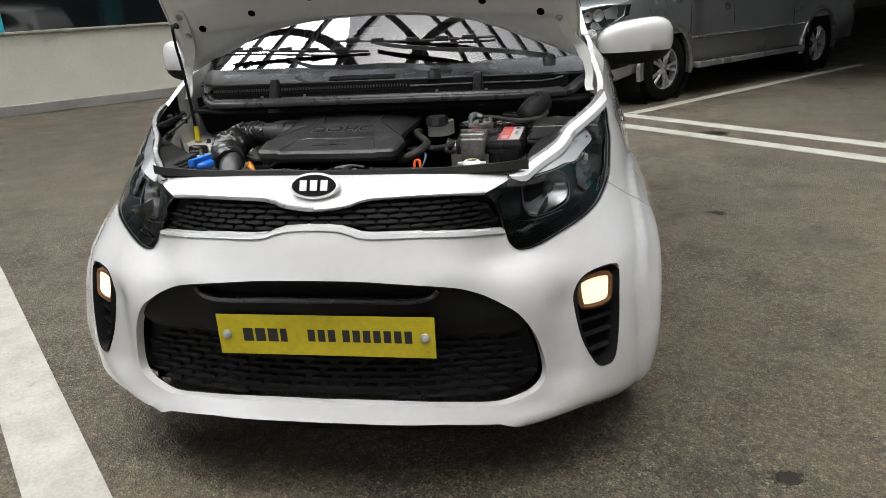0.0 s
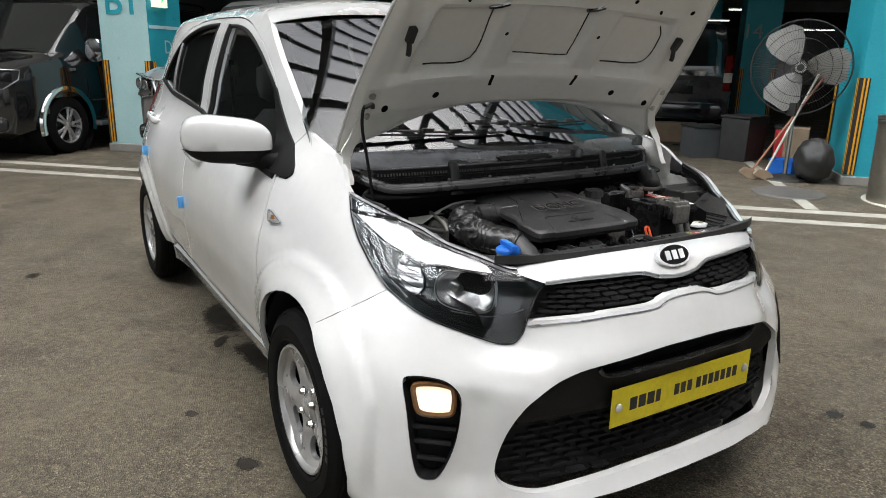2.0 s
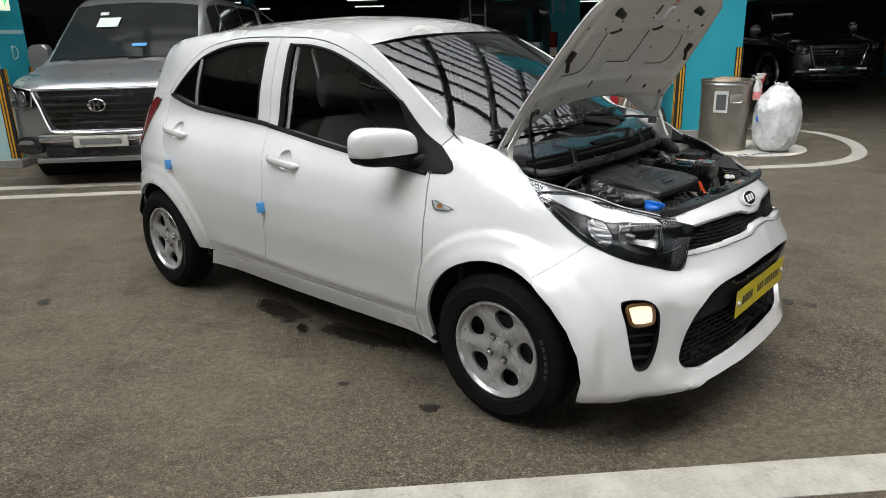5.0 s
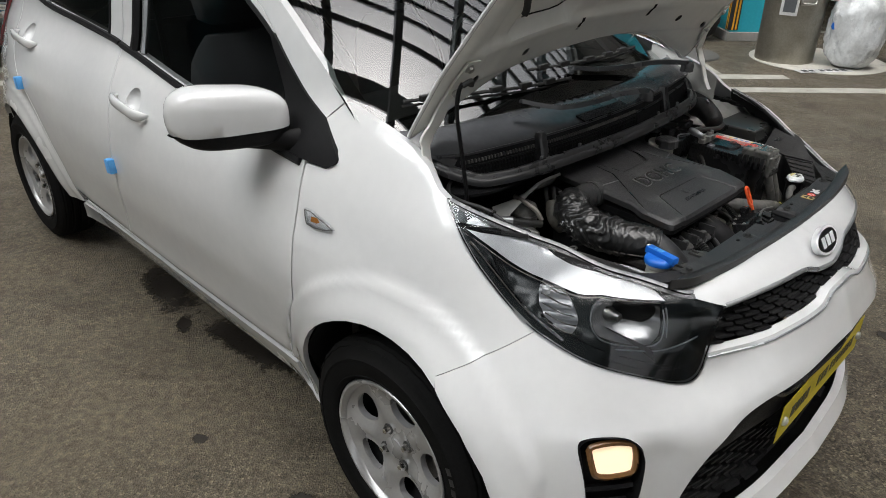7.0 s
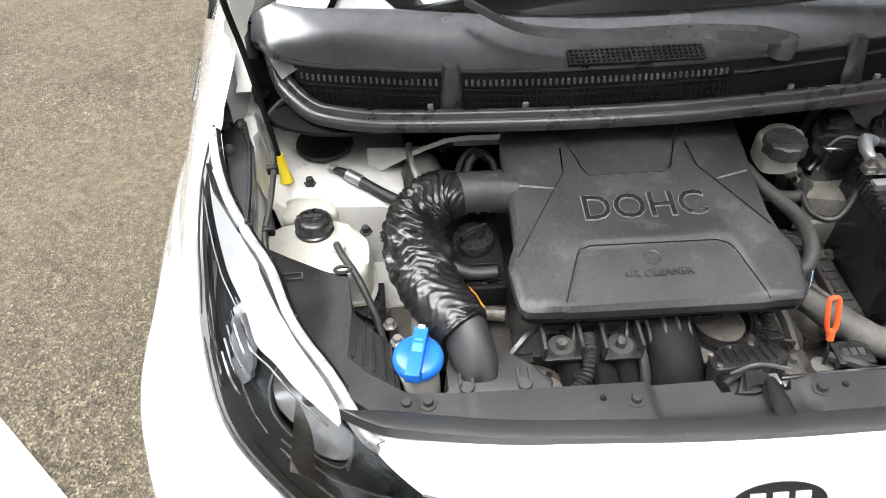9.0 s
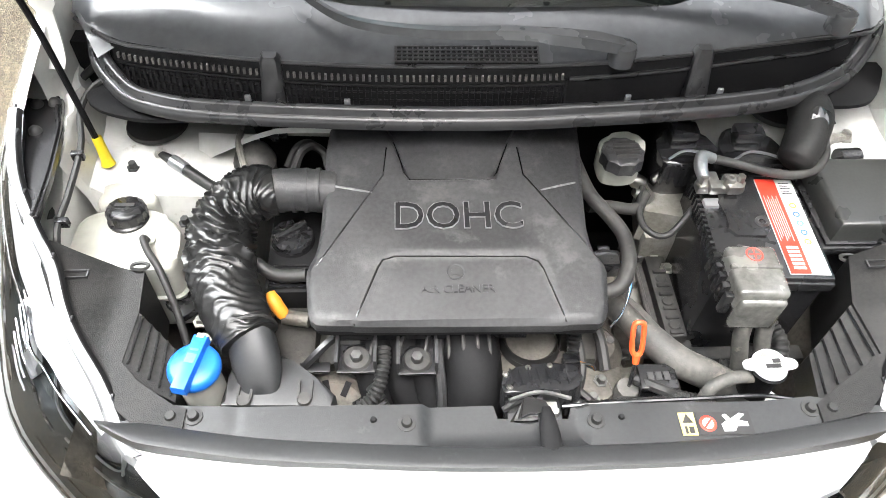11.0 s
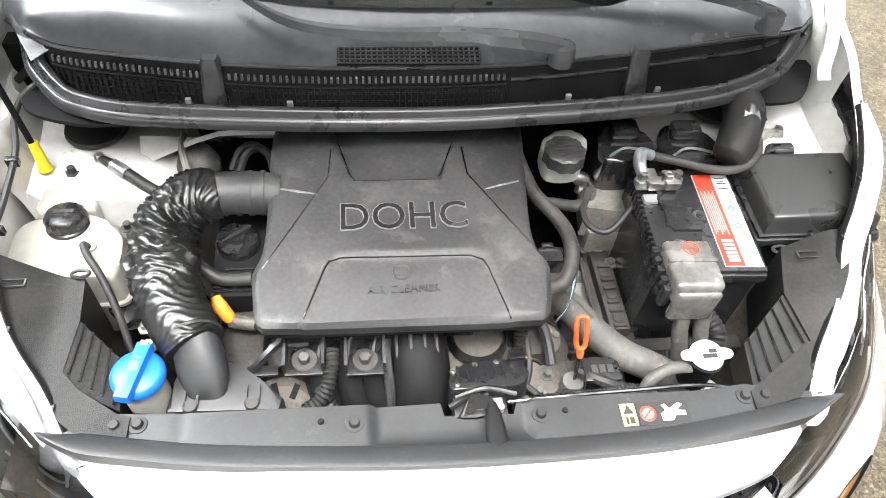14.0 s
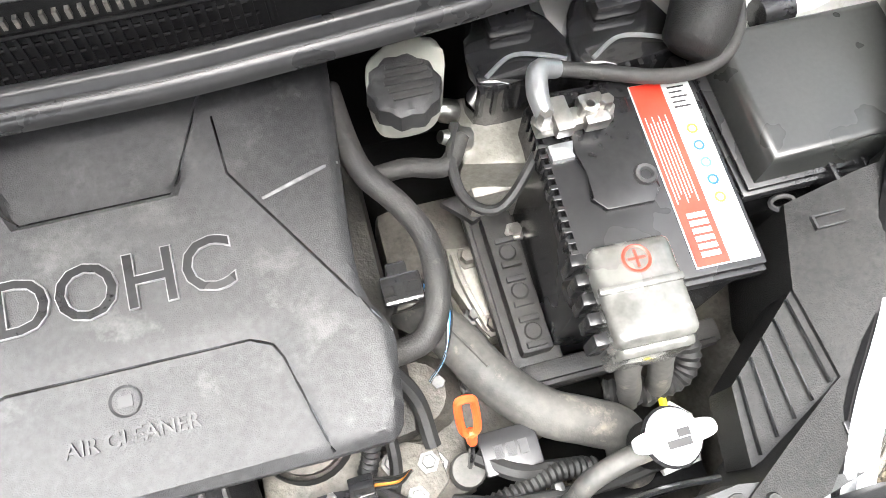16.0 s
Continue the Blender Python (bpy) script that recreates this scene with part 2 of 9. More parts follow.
def loft(rings, cap=True, closed=True):
    bm = bmesh.new()
    made = [[bm.verts.new(tuple(p)) for p in ring] for ring in rings]
    for a, b in zip(made, made[1:]):
        n = len(a)
        for k in range(n if closed else n - 1):
            bm.faces.new((a[k], a[(k + 1) % n], b[(k + 1) % n], b[k]))
    if cap and closed:
        bm.faces.new(list(reversed(made[0])))
        bm.faces.new(made[-1])
    return bm


def tube(points, radius, n=10, smooth=6, cap=True, wave=0.0, pitch=0.01):
    """A hose, cable or rod along a smooth line; radius may be a list; wave gives it ribs of that height."""
    line = catmull(points, n=smooth) if smooth else np.array(points, float)
    rad = np.interp(np.linspace(0, 1, len(line)), np.linspace(0, 1, len(radius)), radius) if isinstance(radius, (list, tuple)) else np.full(len(line), radius)
    if wave:
        far = np.r_[0, np.cumsum(np.linalg.norm(np.diff(line, axis=0), axis=1))]
        steps = np.arange(0, far[-1], pitch / 4)
        rad = np.interp(steps, far, rad) + wave * np.array([0, 1, 0, -1])[np.arange(len(steps)) % 4]
        line = np.stack([np.interp(steps, far, line[:, k]) for k in range(3)], 1)
    t = np.gradient(line, axis=0)
    t /= np.linalg.norm(t, axis=1)[:, None] + 1e-12
    up = np.array([0, 0, 1.0]) if abs(t[0][2]) < 0.9 else np.array([1.0, 0, 0])
    rings = []
    for p, d, r in zip(line, t, rad):
        side = np.cross(d, up)
        if np.linalg.norm(side) < 1e-3:
            side = np.cross(d, np.array([0.31, 0.87, 0.38]))
        side /= np.linalg.norm(side) + 1e-12
        up = np.cross(side, d)
        rings.append([p + r * (math.cos(a) * side + math.sin(a) * up) for a in np.arange(n) * 2 * math.pi / n])
    return loft(rings, cap)


def prism(outline, z0, z1, bevel=0.0, segments=2, taper=0.0):
    """An outline of (x, y) raised from z0 to z1; taper draws the top in."""
    bm = bmesh.new()
    o = np.array(outline, float)
    c = o.mean(0)
    low = [bm.verts.new((*p, z0)) for p in o]
    high = [bm.verts.new((*(p + (c - p) * taper), z1)) for p in o]
    n = len(o)
    for k in range(n):
        bm.faces.new((low[k], low[(k + 1) % n], high[(k + 1) % n], high[k]))
    bm.faces.new(list(reversed(low)))
    top = bm.faces.new(high)
    if bevel:
        bmesh.ops.bevel(bm, geom=list(top.edges), offset=bevel, segments=segments, profile=0.6, affect="EDGES")
    return bm


def inside(points, loop):
    """Which points lie inside a closed loop."""
    x, y = points[:, 0][:, None], points[:, 1][:, None]
    a, b = loop, np.roll(loop, -1, axis=0)
    cross = ((a[:, 1] > y) != (b[:, 1] > y)) & (x < (b[:, 0] - a[:, 0]) * (y - a[:, 1]) / (b[:, 1] - a[:, 1] + 1e-15) + a[:, 0])
    return cross.sum(1) % 2 == 1


def spaced(loop, step):
    """A closed loop with points added so that none lie further apart than step."""
    out = []
    for a, b in zip(loop, np.roll(loop, -1, axis=0)):
        n = max(1, int(np.ceil(np.linalg.norm(b - a) / step)))
        out += [a + (b - a) * k / n for k in range(n)]
    return np.array(out)


def filled(loop, holes=(), step=0.02):
    """Triangles that fill a flat outline with holes: points and faces, and the border loops."""
    from mathutils.geometry import delaunay_2d_cdt
    loops = [spaced(np.array(l, float), step) for l in (loop, *holes)]
    lo, hi = loops[0].min(0), loops[0].max(0)
    gx, gy = np.arange(lo[0] + step / 2, hi[0], step), np.arange(lo[1] + step / 2, hi[1], step)
    grid = np.array([(x + (step / 2 if j % 2 else 0), y) for j, y in enumerate(gy) for x in gx]).reshape(-1, 2)
    edge = np.concatenate(loops)
    if len(grid):
        keep = inside(grid, loops[0])
        for h in loops[1:]:
            keep &= ~inside(grid, h)
        grid = grid[keep]
        if len(grid):
            near = np.array([np.min(np.hypot(*(edge - g).T)) for g in grid])
            grid = grid[near > 0.45 * step]
    verts = np.concatenate([edge, grid]) if len(grid) else edge
    edges, at = [], 0
    for l in loops:
        edges += [(at + k, at + (k + 1) % len(l)) for k in range(len(l))]
        at += len(l)
    vs, es, fs, *_ = delaunay_2d_cdt([Vector(v) for v in verts], edges, [], 0, 1e-6)
    vs = np.array([tuple(v) for v in vs])
    mid = np.array([vs[list(f)].mean(0) for f in fs])
    keep = inside(mid, loops[0])
    for h in loops[1:]:
        keep &= ~inside(mid, h)
    return vs, [f for f, k in zip(fs, keep) if k]


def sheet(vs, fs, place, depth=0.0):
    """Lays flat triangles onto a surface: place(u, v, out) gives the points. depth turns the borders in by that much."""
    bm = bmesh.new()
    pts = place(vs[:, 0], vs[:, 1], 0.0)
    verts = [bm.verts.new(p) for p in pts]
    for f in fs:
        try:
            bm.faces.new([verts[k] for k in f])
        except ValueError:
            pass
    bmesh.ops.delete(bm, geom=[v for v in bm.verts if not v.link_faces], context="VERTS")
    if depth:
        index = {v: k for k, v in enumerate(verts) if v.is_valid}
        inner = place(vs[:, 0], vs[:, 1], -depth)
        border = [e for e in bm.edges if e.is_boundary]
        twin = {}
        for e in border:
            for v in e.verts:
                if v not in twin:
                    twin[v] = bm.verts.new(inner[index[v]])
        for e in border:
            a, b = e.verts
            bm.faces.new((a, b, twin[b], twin[a]))
    return bm


def panel(name, loop, material, parent, holes=(), step=0.03, depth=0.012, out=0.0, label="", angle=50, shape=None):
    """A piece of the car's skin, by its outline in (way along, height)."""
    vs, fs = filled(loop, holes, step)

    def place(u, v, o):
        extra = shape(u, v) if shape else 0.0
        return skin(u, v, out + o + extra)
    return part(name, sheet(vs, fs, place, depth), material, parent, label, angle=angle)


def flank(points, sign=-1):
    """(distance behind the nose, height) to (way, height) on one flank."""
    p = np.array(points, float)
    return np.stack([sign * at_y(p[:, 0]), p[:, 1]], 1)


def nose(points, sign=-1):
    """(distance from the middle, height) to (way, height) on the nose."""
    p = np.array(points, float)
    return np.stack([sign * at_x(np.abs(p[:, 0])) * np.where(p[:, 0] < 0, -1, 1), p[:, 1]], 1)


def arch(wheel, radius, a0, a1, n=22):
    a = np.radians(np.linspace(a0, a1, n))
    return [(wheel + radius * math.cos(t), .285 + radius * math.sin(t)) for t in a]


def words(text, size, depth, m, material, parent, label="", name="lettering", bold=0.0, align="CENTER"):
    """Raised letters in the built-in font, turned into a mesh."""
    c = bpy.data.curves.new("text", "FONT")
    c.body, c.size, c.extrude, c.align_x, c.align_y, c.offset, c.resolution_u = text, size, depth, align, "CENTER", bold, 3
    ob = bpy.data.objects.new("text", c)
    scene.collection.objects.link(ob)
    bpy.context.view_layer.update()
    mesh = bpy.data.meshes.new_from_object(ob.evaluated_get(bpy.context.evaluated_depsgraph_get()))
    bpy.data.objects.remove(ob)
    bpy.data.curves.remove(c)
    mesh.transform(m)
    return part_mesh(name, mesh, material, parent, label, smooth=False)

# ---- materials ----
WHITE = surface("white_car_paint", (.565, .57, .57), (.605, .61, .605), (.22, .28), scale=2, fine=30, coat=1.0, coat_rough=0.03)
INNER = surface("white_inner_paint", (.46, .46, .435), (.58, .58, .555), (.35, .5), scale=9, fine=60, coat=.3, coat_rough=.2, grime=((.30, .28, .235), 24, .595))
HOODIN = surface("grey_primer_paint", (.74, .74, .70), (.79, .79, .75), (.34, .42), scale=5, fine=40, coat=.4, coat_rough=.15)
BLACK = surface("black_grained_plastic", (.006, .006, .0065), (.013, .013, .0135), (.5, .62), scale=12, fine=200, bump=.0004, bump_scale=900, spec=.12)
COVER = surface("worn_black_plastic", (.015, .015, .016), (.044, .044, .045), (.34, .54), scale=9, fine=170, bump=.0004, bump_scale=1000, spread=(.36, .64), grime=((.068, .068, .066), 17, .56))
DUSTY = surface("dusty_black_plastic", (.016, .016, .016), (.046, .044, .041), (.5, .75), scale=16, fine=90, bump=.0004, bump_scale=500, grime=((.10, .09, .08), 26, .62))
RUBBER = surface("black_rubber", (.012, .012, .012), (.024, .024, .023), (.5, .65), scale=20, fine=150, bump=.0003, bump_scale=400)
HOSE = surface("dusty_rubber_hose", (.045, .045, .043), (.115, .110, .100), (.55, .75), scale=22, fine=120, bump=.0003, bump_scale=300, grime=((.24, .21, .18), 18, .58))
TYRE = surface("tyre_rubber", (.004, .004, .004), (.008, .008, .0078), (.7, .85), scale=14, fine=120, spec=.08, bump=.0005, bump_scale=260)
GLOSSBLACK = surface("gloss_black", (.010, .010, .011), (.016, .016, .017), (.08, .14), scale=4, coat=1)
CHROME = surface("chrome", (.75, .75, .76), (.85, .85, .86), (.04, .09), metal=1, scale=5)
CASTPALE = surface("pale_cast_aluminium", (.20, .19, .165), (.33, .32, .29), (.35, .5), metal=.5, scale=25, fine=160, bump=.0008, bump_scale=260, grime=((.16, .14, .115), 24, .60))
STEEL = surface("dull_steel", (.38, .37, .35), (.58, .57, .54), (.28, .45), metal=1, scale=18, fine=140, bump=.0003)
CAST = surface("cast_aluminium", (.055, .050, .043), (.15, .14, .12), (.45, .65), metal=.35, scale=25, fine=160, bump=.0009, bump_scale=260, grime=((.12, .10, .085), 20, .55))
# Darker copy of CAST: the shade deep in the bay is in its colour.
CASTDARK = surface("shaded_dirty_cast_metal", (.018, .017, .015), (.048, .045, .039), (.45, .65), metal=.3, scale=25, fine=160, bump=.0009, bump_scale=260, grime=((.075, .066, .055), 24, .60))
SILVER = surface("silver_wheel_paint", (.34, .338, .335), (.40, .398, .395), (.24, .32), metal=.45, scale=6, coat=.6, coat_rough=.08)
GREYLINE = surface("satin_grey_trim", (.32, .33, .34), (.40, .41, .42), (.25, .32), metal=.7, scale=4)
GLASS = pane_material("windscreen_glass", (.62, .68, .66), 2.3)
TINT = pane_material("dark_tinted_glass", (.34, .345, .34), 1.42)
CLEARER = pane_material("side_door_glass", (.80, .82, .81), 1.42)
LENS = pane_material("headlamp_lens", (.90, .91, .92), 1.5)
MIRROR = surface("reflector", (.86, .86, .87), (.93, .93, .93), (.02, .06), metal=1, scale=8)
GRAINED = surface("grained_black_plastic", (.008, .008, .008), (.022, .0215, .021), (.42, .6), scale=14, fine=200, bump=.0006, bump_scale=700, spec=.3, spread=(.40, .60), grime=((.034, .033, .032), 22, .60))
TOPPLATE = surface("smooth_dark_plastic", (.048, .050, .053), (.074, .076, .080), (.18, .30), scale=7, fine=60, coat=.35, coat_rough=.15)
LAMPIN = surface("dark_grey_lamp_housing", (.026, .032, .034), (.050, .058, .060), (.16, .26), metal=.3, scale=8)
REFLECTOR = surface("dull_reflector", (.30, .305, .31), (.42, .425, .43), (.16, .26), metal=.6, scale=14)
SEALRUBBER = surface("satin_seal_rubber", (.020, .020, .021), (.038, .038, .039), (.24, .36), scale=18, fine=120)
BROW = surface("silver_lamp_brow", (.76, .77, .78), (.86, .87, .88), (.26, .36), metal=.2, scale=9, coat=.5)
SATINLID = surface("satin_black_lid", (.020, .021, .020), (.036, .037, .035), (.24, .36), scale=9, fine=220, grime=((.06, .058, .052), 40, .66))
PANELBLACK = surface("satin_panel_plastic", (.017, .0175, .0185), (.030, .031, .032), (.34, .48), scale=7, fine=240, bump=.0002, bump_scale=1100, grime=((.052, .053, .053), 30, .63))
BEZEL = surface("black_bezel", (.012, .012, .013), (.022, .022, .023), (.2, .3), scale=6)
LAMPON = glow("lit_turn_lamp", (1.0, .76, .50), .26)
AMBER = surface("amber_plastic", (.55, .22, .05), (.66, .30, .08), (.15, .25), scale=10)
AMBERBROWN = surface("brown_lamp_rim", (.10, .05, .02), (.16, .08, .03), (.15, .25), scale=10)
RED = surface("red_lamp_plastic", (.12, .004, .005), (.20, .007, .008), (.08, .14), scale=6, coat=1)
YELLOW = surface("yellow_plate_paint", (.46, .375, .010), (.60, .495, .017), (.4, .55), scale=14, fine=70, grime=((.22, .18, .03), 30, .63))
INK = surface("black_print", (.012, .012, .012), (.02, .02, .02), (.4, .5), scale=20)
WHITEPLASTIC = surface("translucent_white_plastic", (.33, .33, .29), (.42, .42, .375), (.32, .45), scale=12, fine=60, grime=((.46, .44, .36), 22, .62))
BLUE = surface("blue_plastic", (.008, .10, .46), (.014, .15, .58), (.3, .4), scale=14)
BLUETAPE = surface("blue_tape", (.06, .28, .62), (.10, .36, .72), (.5, .6), scale=30)
YELLOWCAP = surface("yellow_plastic", (.72, .56, .02), (.82, .66, .04), (.35, .45), scale=12)
ORANGE = surface("orange_plastic", (.72, .075, .02), (.82, .12, .03), (.3, .42), scale=12)
DIPAMBER = surface("amber_handle_plastic", (.72, .24, .02), (.82, .31, .03), (.3, .42), scale=12)
ROOFCLOTH = surface("pale_grey_roof_cloth", (.30, .295, .285), (.36, .355, .345), (.85, .95), scale=6, fine=300)
DULLBOLT = surface("dull_bolt_steel", (.10, .10, .098), (.20, .20, .195), (.35, .5), metal=.8, scale=30)
SEAT = surface("dark_grey_cloth", (.045, .045, .048), (.070, .070, .074), (.85, .95), scale=8, fine=400, bump=.0006, bump_scale=700)
TRIM = surface("dark_cabin_plastic", (.018, .018, .019), (.03, .03, .031), (.5, .65), scale=8, fine=200, bump=.0003)
LABELRED = surface("red_label", (.62, .03, .015), (.75, .05, .025), (.3, .45), scale=20)
LABELWHITE = surface("white_label", (.50, .50, .485), (.60, .60, .585), (.3, .45), scale=20)
CLEARCOVER = surface("clear_terminal_cover", (.055, .055, .05), (.15, .148, .138), (.14, .3), scale=16, coat=.6)
TEAL = surface("teal_wall_paint", (.018, .34, .43), (.028, .40, .50), (.45, .6), scale=2.5, fine=40, grime=((.03, .15, .19), 5, .64))
CYAN = surface("pale_cyan_wall_paint", (.42, .66, .68), (.50, .74, .76), (.45, .6), scale=2.5, fine=40, grime=((.34, .46, .45), 6, .64))
WALLWHITE = surface("white_wall_paint", (.55, .54, .45), (.64, .63, .54), (.55, .7), scale=1.3, fine=30, grime=((.40, .40, .34), 2.2, .63))
CONCRETE = surface("bare_concrete", (.20, .195, .18), (.31, .30, .28), (.7, .85), scale=2.2, fine=60, bump=.001, bump_scale=120, grime=((.13, .125, .11), 4, .58))
DARKSTEEL = surface("dark_painted_steel", (.05, .055, .06), (.09, .095, .10), (.45, .6), scale=3)
GUARDBLACK = surface("black_guard_rubber", (.015, .015, .015), (.03, .03, .03), (.5, .65), scale=12)
GUARDYELLOW = surface("orange_yellow_band", (.66, .30, .015), (.78, .40, .03), (.4, .5), scale=12)
LINEPAINT = surface("worn_road_paint", (.28, .27, .23), (.42, .41, .365), (.6, .75), scale=7, fine=90, bump=.0006, bump_scale=300, grime=((.20, .18, .15), 16, .60))
TUBELIGHT = glow("fluorescent_tube", (.92, 1.0, .95), .9)
GREENSIGN = glow("green_exit_sign", (.10, .62, .22), .35)
SIGNFACE = glow("exit_sign_face", (.85, .92, .70), .25)


def floor_material():
    m = bpy.data.materials.new("worn_aggregate_floor")
    m.use_nodes = True
    nodes, links = m.node_tree.nodes, m.node_tree.links
    b = nodes["Principled BSDF"]
    grit = nodes.new("ShaderNodeTexVoronoi")
    grit.inputs["Scale"].default_value = 185
    tc = nodes.new("ShaderNodeTexCoord")
    links.new(tc.outputs["Object"], grit.inputs["Vector"])
    sep = nodes.new("ShaderNodeSeparateColor")
    links.new(grit.outputs["Color"], sep.inputs[0])
    stones = ramp(nodes, links, sep.outputs[0], [(0, (0.0227, 0.0185, 0.0125)), (.35, (0.0681, 0.0564, 0.0388)), (.75, (0.1322, 0.1110, 0.0772)), (.93, (0.1911, 0.1638, 0.1164)), (1, (0.2995, 0.2598, 0.1894))])
    smooth_part = ramp(nodes, links, noise_tex(nodes, links, 55, 5, .7), [(.3, (0.0847, 0.0689, 0.0460)), (.7, (0.1735, 0.1439, 0.0966))])
    worn = ramp(nodes, links, noise_tex(nodes, links, .55, 5, .6), [(.40, (.05, .05, .05)), (.62, (.75, .75, .75))])
    mx = nodes.new("ShaderNodeMix")
    mx.data_type = "RGBA"
    links.new(worn, mx.inputs[0])
    links.new(stones, mx.inputs[6])
    links.new(smooth_part, mx.inputs[7])
    stain = ramp(nodes, links, noise_tex(nodes, links, 2.1, 7, .68), [(.34, (.55, .53, .51)), (.47, (1, 1, 1)), (.66, (1, 1, 1)), (.78, (1.22, 1.15, 1.02))])
    mottle = ramp(nodes, links, noise_tex(nodes, links, 34, 6, .72), [(.38, (.55, .54, .52)), (.50, (.92, .92, .92)), (.64, (1.32, 1.30, 1.26))])
    rub = nodes.new("ShaderNodeMix")
    rub.data_type, rub.blend_type = "RGBA", "MULTIPLY"
    rub.inputs[0].default_value = .9
    links.new(mx.outputs[2], rub.inputs[6])
    links.new(mottle, rub.inputs[7])
    mul = nodes.new("ShaderNodeMix")
    mul.data_type, mul.blend_type = "RGBA", "MULTIPLY"
    mul.inputs[0].default_value = .85
    links.new(rub.outputs[2], mul.inputs[6])
    links.new(stain, mul.inputs[7])
    links.new(mul.outputs[2], b.inputs["Base Color"])
    links.new(ramp(nodes, links, noise_tex(nodes, links, 3.2, 5, .6), [(.35, (.42,) * 3), (.6, (.72,) * 3)]), b.inputs["Roughness"])
    bp = nodes.new("ShaderNodeBump")
    bp.inputs["Distance"].default_value = .006
    links.new(grit.outputs["Distance"], bp.inputs["Height"])
    links.new(bp.outputs[0], b.inputs["Normal"])
    return m


FLOOR = floor_material()

# ---- the garage: floor, painted lines, columns, walls, ceiling, roof ----
HALL = pose(0, 0, 0, 0, 0, -44.1)  # the hall's own directions: along the aisle, and into the bays


def structure(name, bm, material, label, smooth=False, at=HALL):
    ob = part(name, bm, material, None, "", smooth)
    ob.matrix_basis = at
    return tagged(ob, label, name.split("_")[0] if name.split("_")[0] in ("wall", "column", "ceiling", "floor", "trim", "roof") else "structure", kind="structure")


structure("floor", box(-26, 34, -16, 46, -.3, 0), FLOOR, "brown-grey worn garage floor with stains and exposed grit")


def stripe(points, width, label):
    """A painted line on the floor along (aisle, bay) points."""
    line = np.array(points, float)
    t = np.gradient(line, axis=0)
    t /= np.hypot(*t.T)[:, None]
    nrm = np.stack([-t[:, 1], t[:, 0]], 1) * width / 2
    rings = [[(*(p + w), .0005), (*(p + w), .004), (*(p - w), .004), (*(p - w), .0005)] for p, w in zip(line, nrm)]
    ob = part("trim_painted_line", loft(rings), LINEPAINT, smooth=False)
    ob.matrix_basis = HALL
    return tagged(ob, label, "painted line", "painted floor lines", "structure")


stripe([(-9.2, 4.87), (2.2, 4.87)], .16, "worn white parking line on the floor")
stripe(np.vstack([[(-9.2, 4.42)], catmull([(2.4, 4.42), (3.0, 4.44), (3.55, 4.72), (3.95, 5.25), (4.2, 5.9), (4.22, 6.5), (3.95, 6.95), (3.4, 7.2)])]), .15, "worn white line that bends round the column")
stripe([(-9.2, -.51), (9, -.51)], .185, "broad worn white line on the floor")
for _p in (-8.6, -3.05, -.73, 1.6):
    stripe([(_p, 4.97), (_p, 9.8)], .12, "white bay divider line on the floor")
for _p in (5.6, 6.9, 8.2):
    stripe([(_p, 6.3), (_p + .75, 6.3)], .22, "white dash on the floor")


def column(p0, p1, q0, q1, front, sides, label):
    """A painted column on a concrete plinth with banded guards on its corners."""
    col = tagged(empty("column", label, "column", HALL), kind="structure", group="painted columns")
    h = 6.6 if q0 < 7.0 and p0 < 5 else 3.2
    part("core", box(p0 + .01, p1 - .01, q0 + .004, q1 - .01, .10, h), sides, col, smooth=False)
    part("front_face", box(p0 + .01, p1 - .011, q0, q0 + .006, .10, h), front, col, smooth=False)
    part("plinth", box(p0 - .02, p1 + .02, q0 - .02, q1 + .02, 0, .10, .01), CONCRETE, col, "scuffed grey concrete plinth", smooth=False)
    for x, sx in ((p0, 1), (p1, -1)):
        for y, sy in ((q0, 1), (q1, -1)):
            guard = part("corner_guard", add(box(min(x, x + sx * .085) - .006, max(x, x + sx * .085) + .006, min(y - sy * .008, y + sy * .004), max(y - sy * .008, y + sy * .004), .12, 1.12),
                                             box(min(x - sx * .008, x + sx * .004), max(x - sx * .008, x + sx * .004), min(y, y + sy * .085), max(y, y + sy * .085), .12, 1.12)), GUARDBLACK, col, "black corner guard with yellow bands", smooth=False)
            for k in (.022, .058):
                band = add(box(min(x + sx * k, x + sx * (k + .018)), max(x + sx * k, x + sx * (k + .018)), y - sy * .011 - .001, y - sy * .011 + .001, .12, 1.12),
                           box(x - sx * .011 - .001, x - sx * .011 + .001, min(y + sy * k, y + sy * (k + .018)), max(y + sy * k, y + sy * (k + .018)), .12, 1.12))
                part("band", band, GUARDYELLOW, guard, smooth=False)
    return col


pale = column(-6.36, -5.68, 6.08, 6.78, CYAN, TEAL, "pale cyan column with teal sides, marked B1")
words("B1", .47, .001, pose(-6.02, 6.075, 1.80, 90, 0, 0), TEAL, pale, "teal letters", bold=.005)
words("D", .23, .001, pose(-5.686, 6.46, 1.28, 90, 0, 90), CYAN, pale, "white letter")
part("band", box(-5.692, -5.687, 6.10, 6.74, 1.50, 1.54), CYAN, pale, "pale line", smooth=False)
sign = part("exit_sign", box(-5.692, -5.63, 6.18, 6.43, 1.75, 2.0, .008), SIGNFACE, pale, "pale exit sign box with a green arrow")
_arrow = prism([(-.08, -.022), (.0, -.022), (.0, -.075), (.085, 0), (.0, .075), (.0, .022), (-.08, .022)], 0, .003)
part("arrow", moved(_arrow, pose(-5.6285, 6.305, 1.875, 90, 0, 90)), GREENSIGN, sign, smooth=False)
